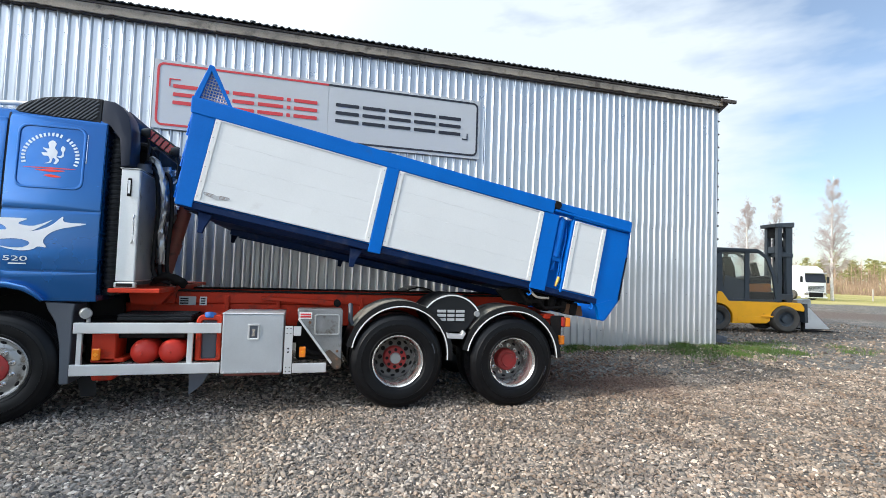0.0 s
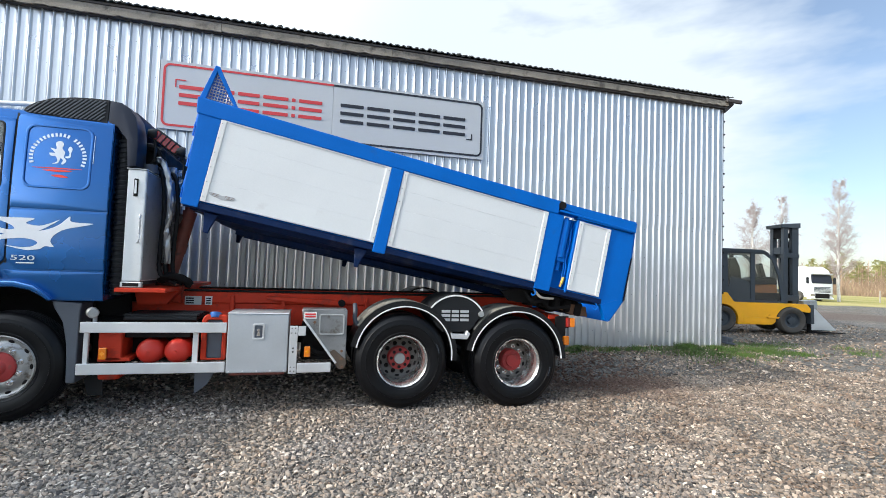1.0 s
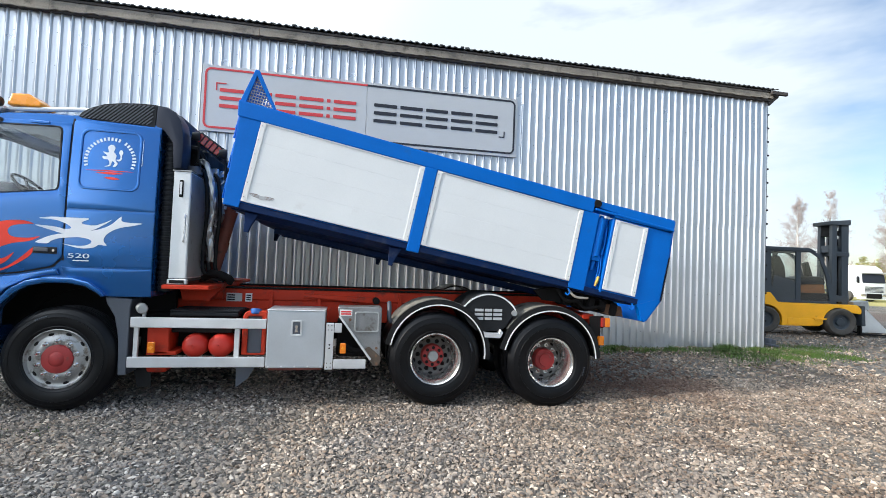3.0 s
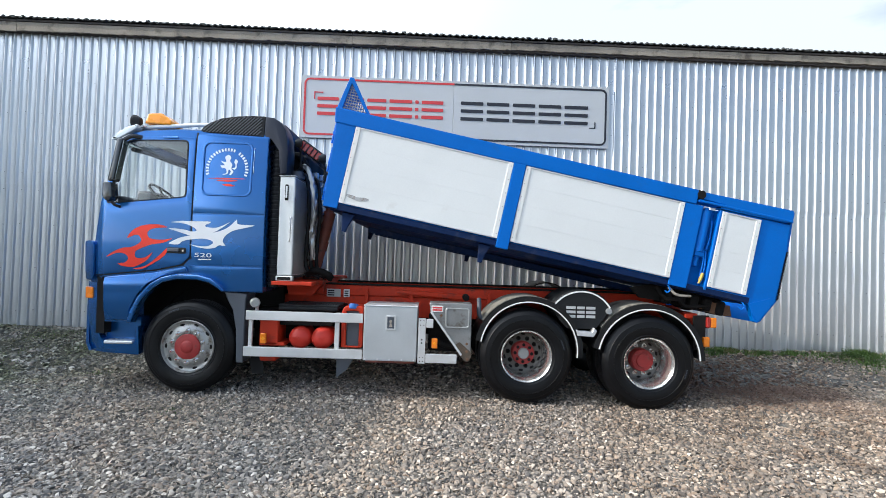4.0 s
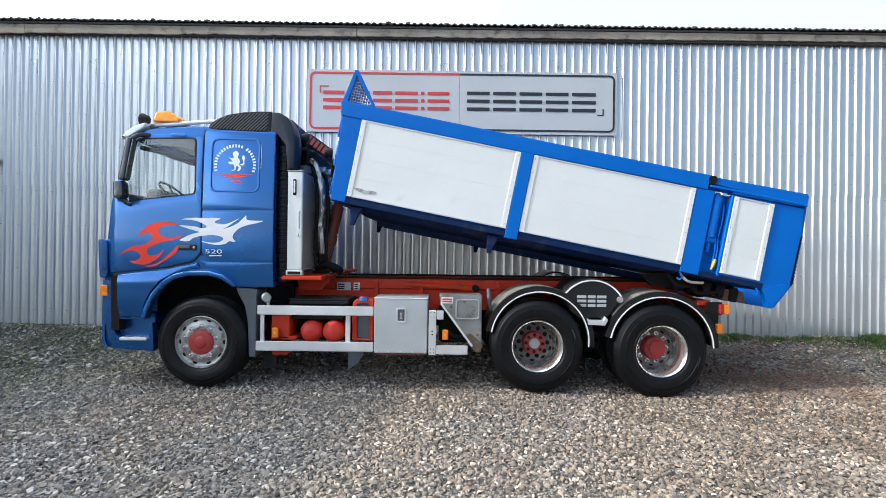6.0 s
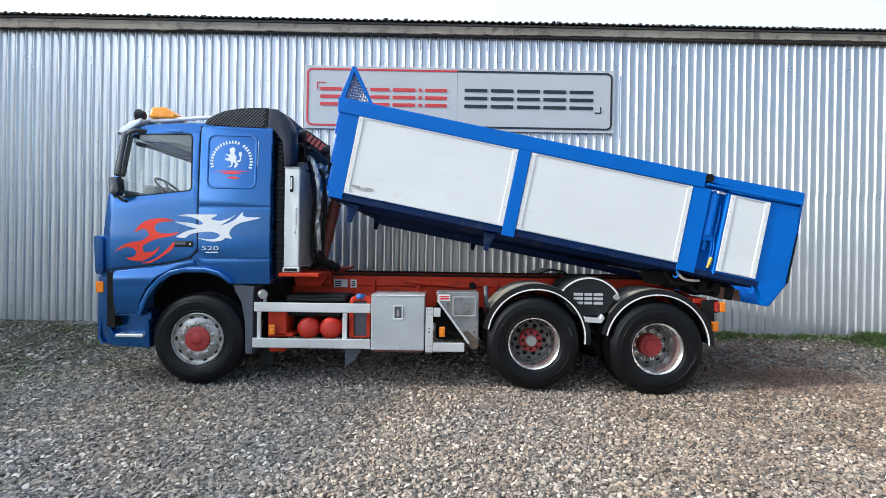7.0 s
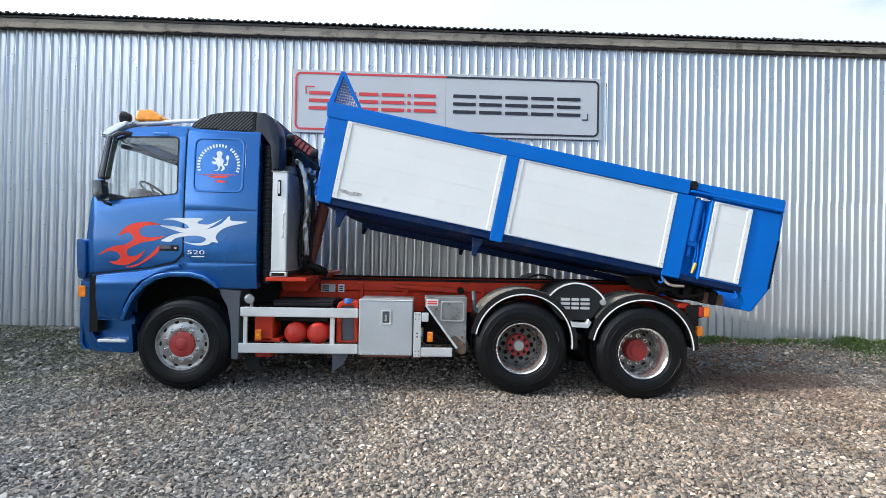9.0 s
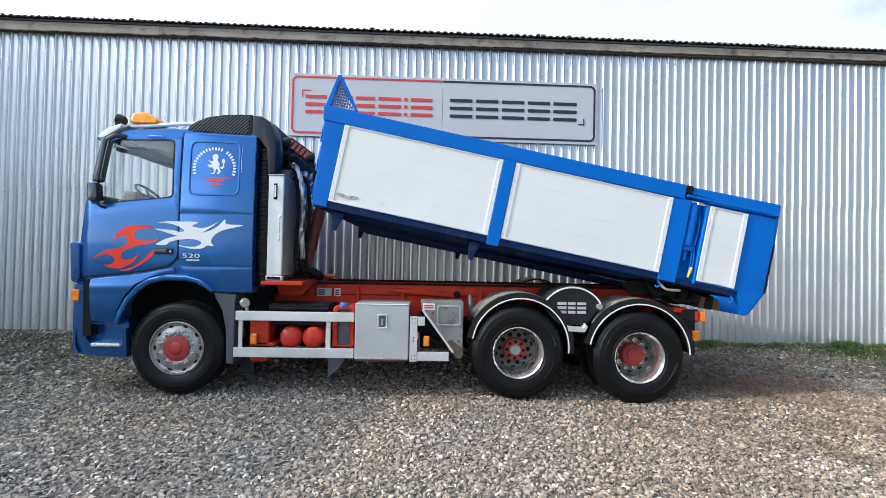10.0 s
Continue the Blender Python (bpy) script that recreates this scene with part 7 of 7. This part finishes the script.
    pr("seat_base", round_poly([(-1.12, 1.34), (-1.12, 1.62), (-0.40, 1.66), (-0.34, 1.36)], 0.05), 0.20, 1.15, "orange_trim")
    pr("dashboard", round_poly([(-1.12, 1.64), (-1.12, 1.82), (-0.62, 1.92), (-0.42, 1.86), (-0.36, 1.68)], 0.05), 0.18, 1.18, "black")
    pr("front_post", round_poly([(-0.62, 1.9), (-0.74, 2.35), (-0.62, 2.40), (-0.48, 1.9)], 0.03), 0.55, 0.75, "black")
    bm = bmesh.new()
    tube(bm, [(-0.80 + 0.17 * math.cos(a * math.pi / 6), 0.65 + 0.17 * math.sin(a * math.pi / 6), 1.92 + 0.08 * math.cos(a * math.pi / 6)) for a in range(13)], 0.014)
    part("steering_wheel", bm, "black", f)
    # mast: two uprights a side, cross heads, chain, carriage, forks
    for y0 in (0.34, 0.86):
        pr("mast_upright", [(-0.06, 0.30), (-0.06, 3.68), (0.08, 3.68), (0.08, 0.30)], y0, y0 + 0.14, "fork_grey", bevel=0.01)
        pr("mast_upright", [(0.26, 0.25), (0.22, 3.72), (0.44, 3.72), (0.44, 0.25)], y0 + 0.02, y0 + 0.16, "fork_grey", bevel=0.01)
    pr("mast_head", [(-0.16, 3.66), (-0.18, 3.78), (0.46, 3.84), (0.46, 3.66)], 0.30, 1.06, "fork_grey", bevel=0.015)
    pr("mast_cross", [(0.05, 2.62), (0.05, 2.78), (0.45, 2.74), (0.45, 2.60)], 0.34, 1.02, "fork_grey", bevel=0.01)
    pr("mast_cross", [(0.05, 1.10), (0.05, 1.30), (0.44, 1.30), (0.44, 1.10)], 0.34, 1.02, "fork_grey", bevel=0.01)
    pr("mast_plate", [(-0.04, 2.74), (-0.04, 2.98), (0.40, 2.96), (0.40, 2.72)], 0.52, 0.86, "fork_grey", bevel=0.01)
    pr("mast_plate", [(-0.05, 3.30), (-0.05, 3.66), (0.22, 3.66), (0.16, 3.30)], 0.50, 0.88, "dark", bevel=0.01)
    bm = bmesh.new()
    tube(bm, [(0.10, 0.50, 3.5), (0.16, 0.46, 3.1), (0.12, 0.50, 2.5), (0.17, 0.47, 1.8), (0.12, 0.5, 1.2)], 0.025, 6)
    tube(bm, [(0.16, 0.74, 3.5), (0.10, 0.74, 2.9), (0.15, 0.74, 2.2), (0.12, 0.74, 1.3)], 0.025, 6)
    part("mast_hose", bm, "black", f, smooth=60)
    bm = bmesh.new()
    cyl(bm, (0.28, 0.62, 0.4), (0.28, 0.62, 3.2), 0.055)
    cyl(bm, (0.26, 0.45, 3.4), (0.26, 0.52, 3.4), 0.10, n=20)
    cyl(bm, (0.26, 0.75, 3.4), (0.26, 0.82, 3.4), 0.10, n=20)
    part("lift_cylinder", bm, "dark", f, smooth=40)
    for y0 in (0.48, 0.80):
        bm = bmesh.new()
        tube(bm, [(0.32, y0, 3.45), (0.33, y0, 2.4), (0.33, y0, 1.2)], 0.018, 6)
        part("lift_chain", bm, "dark", f)
    pr("carriage", [(0.62, 0.35), (0.60, 1.0), (0.70, 1.0), (0.72, 0.35)], 0.05, 1.30, "fork_grey", bevel=0.01)
    for y0 in (0.25, 0.95):
        pr("fork", [(0.72, 0.03), (0.72, 0.75), (0.77, 0.75), (0.78, 0.10), (1.9, 0.05), (1.9, 0.03)], y0, y0 + 0.13, "dark", bevel=0.005)
    # bucket attachment in pale steel
    pr("bucket_side", [(0.80, 0.12), (0.80, 0.85), (0.95, 0.85), (1.62, 0.14)], 0.30, 0.33, "alu", bevel=0.004, label="pale steel bucket")
    pr("bucket_side", [(0.80, 0.12), (0.80, 0.85), (0.95, 0.85), (1.62, 0.14)], 1.30, 1.33, "alu", bevel=0.004)
    pr("bucket_back", [(0.79, 0.12), (0.79, 0.86), (0.83, 0.86), (0.83, 0.12)], 0.33, 1.3, "alu", bevel=0.004)
    pr("bucket_floor", [(0.83, 0.12), (0.83, 0.16), (1.64, 0.15), (1.64, 0.12)], 0.33, 1.3, "alu", bevel=0.004)
    pr("bucket_lip", [(0.62, 0.90), (0.58, 1.12), (1.02, 1.16), (1.06, 0.88), (0.95, 0.85)], 0.35, 0.7, "worn_steel", bevel=0.01)
    for y0, s in ((0.0, 1), (1.06, 1)):
        wheel_plain("front_wheel", f, 0.0, y0, 0.45, 0.45, 0.30)
        wheel_plain("rear_wheel", f, -2.2, y0 + 0.02, 0.44, 0.44, 0.28)
    bm = bmesh.new()
    cyl(bm, (0.0, 0.2, 0.42), (0.0, 1.2, 0.42), 0.1)
    cyl(bm, (-2.2, 0.2, 0.37), (-2.2, 1.2, 0.37), 0.08)
    part("axles", bm, "dark", f)
    f.matrix_basis = pose(17.68, 6.20, 0.0, 0, 0, -15) @ Matrix.Diagonal((1, 1, 0.93, 1))
    return f


build_forklift()
bm = bmesh.new()
box(bm, 0, 0.32, 0, 0.25, 0, 0.05, 0.01, m=pose(12.35, 3.45, 0.14, 4, 8, 20))
box(bm, 0.02, 0.30, 0.02, 0.2, 0.055, 0.18, 0.03, 2, m=pose(12.38, 3.5, 0.12, 6, 8, 25))
tagged(part("scrap_box", bm, "grey_plastic"), "small dark box lying at the shed corner", "box")


# ---- the white truck parked beyond ----
def build_far_truck():
    f = thing("parked_truck", "white lorry cab parked facing the yard", "truck")
    bm = bmesh.new()
    t = bmesh.new()
    sec = [(-1.22, 0.0), (-1.22, -0.55)] + [(-1.22 + 0.25 * (1 - math.cos(a)), -0.55 - 0.25 * math.sin(a)) for a in (0.5, 1.0, 1.57)]
    sec = sec + [(-x, y) for x, y in sec[::-1]]
    rows_ = []
    for z, k, dy in ((0.40, 1.0, 0.0), (1.6, 1.0, 0.0), (1.8, 1.0, 0.02), (2.65, 0.98, 0.17), (3.1, 0.94, 0.34), (3.45, 0.86, 0.8)):
        rows_.append([t.verts.new((x * k, y + dy + (0.9 if y == 0 else 0), z)) for x, y in sec])
    for a, b in zip(rows_, rows_[1:]):
        for i in range(len(sec) - 1):
            t.faces.new((a[i], a[i + 1], b[i + 1], b[i]))
        t.faces.new((a[-1], a[0], b[0], b[-1]))
    t.faces.new(rows_[-1])
    t.faces.new(rows_[0])
    join(bm, t)
    part("cab", bm, "truck_white", f, smooth=40)
    def bx(name, m_, *a, bevel=0.02):
        b_ = bmesh.new()
        box(b_, *a, bevel)
        return part(name, b_, m_, f)
    b_ = bmesh.new()
    prism(b_, round_poly([(-1.04, 1.80), (1.04, 1.80), (1.0, 2.66), (-1.0, 2.66)], 0.08), -0.03, 0.03, 0.005, m=Matrix.Translation((0, -0.79, 1.80)) @ Matrix.Rotation(radians(-10), 4, "X") @ Matrix.Translation((0, 0, -1.80)))
    part("windscreen", b_, "sign_black", f)
    bx("sun_visor", "plate_grey", -1.08, 1.08, -0.86, -0.60, 2.68, 2.78)
    for i in range(5):
        bx("grille_bar", "fork_grey", -0.85, 0.85, -0.83, -0.79, 0.92 + i * 0.115, 0.985 + i * 0.115)
    bx("lower_grille", "dark", -0.72, 0.72, -0.85, -0.79, 0.34, 0.80)
    bx("bumper", "truck_white", -1.24, 1.24, -0.82, -0.4, 0.22, 0.40, bevel=0.06)
    for s in (-1, 1):
        bx("headlamp", "chrome", s * 0.95 - 0.2, s * 0.95 + 0.2, -0.82, -0.7, 0.52, 0.78)
        bx("mirror", "black", s * 1.38 - 0.12, s * 1.38 + 0.12, -0.75, -0.6, 1.75, 2.4, bevel=0.05)
    wheel_plain("wheel", f, -1.2, 0.0, 0.5, 0.5, 0.3).matrix_basis = pose(-1.2, 0.35, 0.5, 0, 0, 90)
    wheel_plain("wheel", f, 1.2, 0.0, 0.5, 0.5, 0.3).matrix_basis = pose(0.9, 0.35, 0.5, 0, 0, 90)
    bx("chassis_rail", "fork_grey", -0.5, 0.5, 1.2, 5.0, 0.7, 1.0)
    f.matrix_basis = pose(47.9, 28.5, -0.05, 0, 0, -8) @ Matrix.Diagonal((1, 1, 0.92, 1))
    return f


build_far_truck()


# ---- trees ----
def birch(seed, height):
    """A bare birch: pale tapering trunk, rising limbs and a haze of fine hanging twigs."""
    rng = random.Random(seed)
    tree = thing("birch_tree", "tall leafless birch with fine reddish twigs", "tree")
    trunk = bmesh.new()
    pts, x, y = [], 0.0, 0.0
    for i in range(9):
        pts.append((x, y, height * i / 8 - 0.4))
        x += rng.gauss(0, 0.08)
        y += rng.gauss(0, 0.08)
    for i in range(8):
        cyl(trunk, pts[i], pts[i + 1], 0.15 * (1 - i / 8.6), 0.15 * (1 - (i + 1) / 8.6), 8, caps=False)
    part("trunk", trunk, "bark_birch", tree)
    limb_v, limb_f = [], []
    def stick(a, b, r):
        a, b = Vector(a), Vector(b)
        d = (b - a).normalized()
        u = d.orthogonal().normalized()
        v = d.cross(u)
        i = len(limb_v)
        for k in range(3):
            o = u * math.cos(k * 2.094) + v * math.sin(k * 2.094)
            limb_v.append(a + o * r)
            limb_v.append(b + o * r * 0.35)
        for k in range(3):
            j = (k + 1) % 3
            limb_f.append((i + 2 * k, i + 2 * j, i + 2 * j + 1, i + 2 * k + 1))
    for k in range(64):
        h = rng.uniform(0.16, 0.98)
        base = Vector(pts[min(7, int(h * 8))]).lerp(Vector(pts[min(8, int(h * 8) + 1)]), h * 8 - int(h * 8))
        a = rng.uniform(0, 6.28)
        ln = height * (0.035 + 0.28 * (1 - h) ** 0.85) * rng.uniform(0.6, 1.1) * min(1.0, h * 3.2)
        up = rng.uniform(0.7, 1.5)
        tip = base + Vector((math.cos(a) * ln * 0.50, math.sin(a) * ln * 0.50, ln * up * 0.85))
        stick(base, tip, 0.045 * (1.1 - h))
        for q in range(int(7 + 16 * (1 - h))):
            s = rng.uniform(0.25, 1.0)
            p = base.lerp(tip, s)
            b2 = a + rng.gauss(0, 0.9)
            l2 = ln * rng.uniform(0.18, 0.42)
            tip2 = p + Vector((math.cos(b2) * l2, math.sin(b2) * l2, l2 * rng.uniform(0.0, 0.9)))
            stick(p, tip2, 0.010)
            for w in range(6):
                p3 = p.lerp(tip2, rng.uniform(0.3, 1))
                b3 = rng.uniform(0, 6.28)
                l3 = rng.uniform(0.25, 0.8)
                stick(p3, p3 + Vector((math.cos(b3) * l3 * 0.5, math.sin(b3) * l3 * 0.5, l3 * rng.uniform(-0.8, 0.5))), 0.007)
    me = bpy.data.meshes.new("crown")
    me.from_pydata(limb_v, [], limb_f)
    me.materials.append(M["twig"])
    ob = new("crown", me)
    ob.parent = tree
    return tree


def far_dir(x, y, t_dist):
    """A place on the ground that far from the yard's centre, in that heading."""
    d = Vector((x, y, 0)).normalized()
    return (2.9 + d.x * t_dist, -5.7 + d.y * t_dist)


for (hx, hy), dist, h, seed in (((0.742, 0.670), 62, 10.9, 3), ((0.764, 0.645), 66, 11.6, 5), ((0.815, 0.580), 58, 12.1, 9)):
    tr = birch(seed, h)
    px, py = far_dir(hx, hy, dist)
    tr.location = (px, py, ground_z(px, py))
    tr["group"] = "birches behind the yard"


def forest():
    """Edge of a pine and birch wood beyond the meadow."""
    rng = random.Random(17)
    tv, tf, nv, nf, bv, bf = [], [], [], [], [], []
    def tri_stick(V, F, a, b, r0, r1):
        i = len(V)
        d = (Vector(b) - Vector(a)).normalized()
        u = d.orthogonal().normalized()
        w = d.cross(u)
        for k in range(4):
            o = u * math.cos(k * 1.571) + w * math.sin(k * 1.571)
            V.append(Vector(a) + o * r0)
            V.append(Vector(b) + o * r1)
        for k in range(4):
            j = (k + 1) % 4
            F.append((i + 2 * k, i + 2 * j, i + 2 * j + 1, i + 2 * k + 1))
    def clump(V, F, c, r):
        i = len(V)
        for k in range(3):
            a = rng.uniform(0, 6.28)
            d = Vector((math.cos(a), math.sin(a), rng.uniform(-0.5, 0.5))) * r
            e = Vector((rng.gauss(0, 1), rng.gauss(0, 1), rng.gauss(0, 1))).normalized() * r * 0.55
            V += [c - d, c + e, c + d]
            F.append((i + 3 * k, i + 3 * k + 1, i + 3 * k + 2))
    for k in range(420):
        ang = rng.uniform(math.radians(8), math.radians(38.5))
        dist = rng.uniform(105, 150)
        x, y = 2.9 + dist * math.cos(ang), -5.7 + dist * math.sin(ang)
        z = ground_z(x, y)
        pine = rng.random() < 0.33
        h = rng.uniform(4.6, 7.6) if pine else rng.uniform(3.8, 6.4)
        tri_stick(tv, tf, (x, y, z - 0.3), (x + rng.gauss(0, 0.2), y, z + h * 0.97), 0.13, 0.03)
        if pine:
            for q in range(46):
                s = rng.random() ** 0.8
                hz = h * (0.45 + 0.57 * s)
                rr = 1.7 * (1.08 - s) + 0.25
                a = rng.uniform(0, 6.28)
                q_r = rr * math.sqrt(rng.random())
                clump(nv, nf, Vector((x + q_r * math.cos(a), y + q_r * math.sin(a), z + hz)), rng.uniform(0.25, 0.5))
        else:
            for q in range(34):
                s = rng.random()
                a = rng.uniform(0, 6.28)
                base = Vector((x, y, z + h * (0.12 + 0.75 * s)))
                ln = rng.uniform(0.6, 1.9) * (1.1 - s * 0.6)
                tri_stick(bv, bf, base, base + Vector((math.cos(a) * ln * 0.6, math.sin(a) * ln * 0.6, ln)), 0.03, 0.008)
    # undergrowth
    for k in range(2600):
        ang = rng.uniform(math.radians(8), math.radians(39.5))
        dist = rng.uniform(100, 112)
        x, y = 2.9 + dist * math.cos(ang), -5.7 + dist * math.sin(ang)
        z = ground_z(x, y)
        a = rng.uniform(0, 6.28)
        ln = rng.uniform(0.8, 3.2)
        tri_stick(bv, bf, (x, y, z - 0.1), (x + math.cos(a) * ln * 0.25, y + math.sin(a) * ln * 0.25, z + ln), 0.05, 0.012)
    for nm, V, F, mt, lb in (("wood_trunks", tv, tf, "trunk", "reddish trunks of the distant wood"), ("wood_pine_crowns", nv, nf, "pine", "sunlit pine crowns of the distant wood"),
                             ("wood_bare_branches", bv, bf, "bare", "bare brown branches and brush at the wood's edge")):
        me = bpy.data.meshes.new(nm)
        me.from_pydata(V, [], F)
        me.materials.append(M[mt])
        tagged(new(nm, me), lb, "woods", kind="stuff")


forest()
for hx, hy, d, h in ((0.842, 0.540, 62, 1.15), (0.885, 0.465, 56, 1.1), (0.905, 0.425, 60, 1.1)):
    px, py = far_dir(hx, hy, d)
    bm = bmesh.new()
    cyl(bm, (0, 0, -0.2), (0.03, 0, h), 0.07, 0.06, 8)
    ob = tagged(part("fence_post", bm, "post"), "weathered wooden post in the meadow", "post", "meadow posts")
    ob.location = (px, py, ground_z(px, py))


def fir(h, seed):
    rng = random.Random(seed)
    tree = thing("fir_tree", "small dark green fir in the meadow", "tree")
    bm = bmesh.new()
    cyl(bm, (0, 0, -0.2), (0, 0, h), 0.06, 0.01, 8)
    part("trunk", bm, "trunk", tree)
    V, F = [], []
    for k in range(700):
        s = rng.random()
        rr = (1 - s) * h * 0.33 * rng.uniform(0.5, 1.1)
        a = rng.uniform(0, 6.28)
        c = Vector((rr * math.cos(a), rr * math.sin(a), 0.15 + s * h * 0.95))
        i = len(V)
        d = Vector((math.cos(a), math.sin(a), -0.35)) * 0.16
        V += [c - d, c + Vector((-math.sin(a), math.cos(a), 0)) * 0.05, c + d]
        F.append((i, i + 1, i + 2))
    me = bpy.data.meshes.new("crown")
    me.from_pydata(V, [], F)
    me.materials.append(M["pine"])
    ob = new("crown", me)
    ob.parent = tree
    return tree


px, py = far_dir(0.868, 0.497, 85)
fir(3.4, 2).location = (px, py, ground_z(px, py))
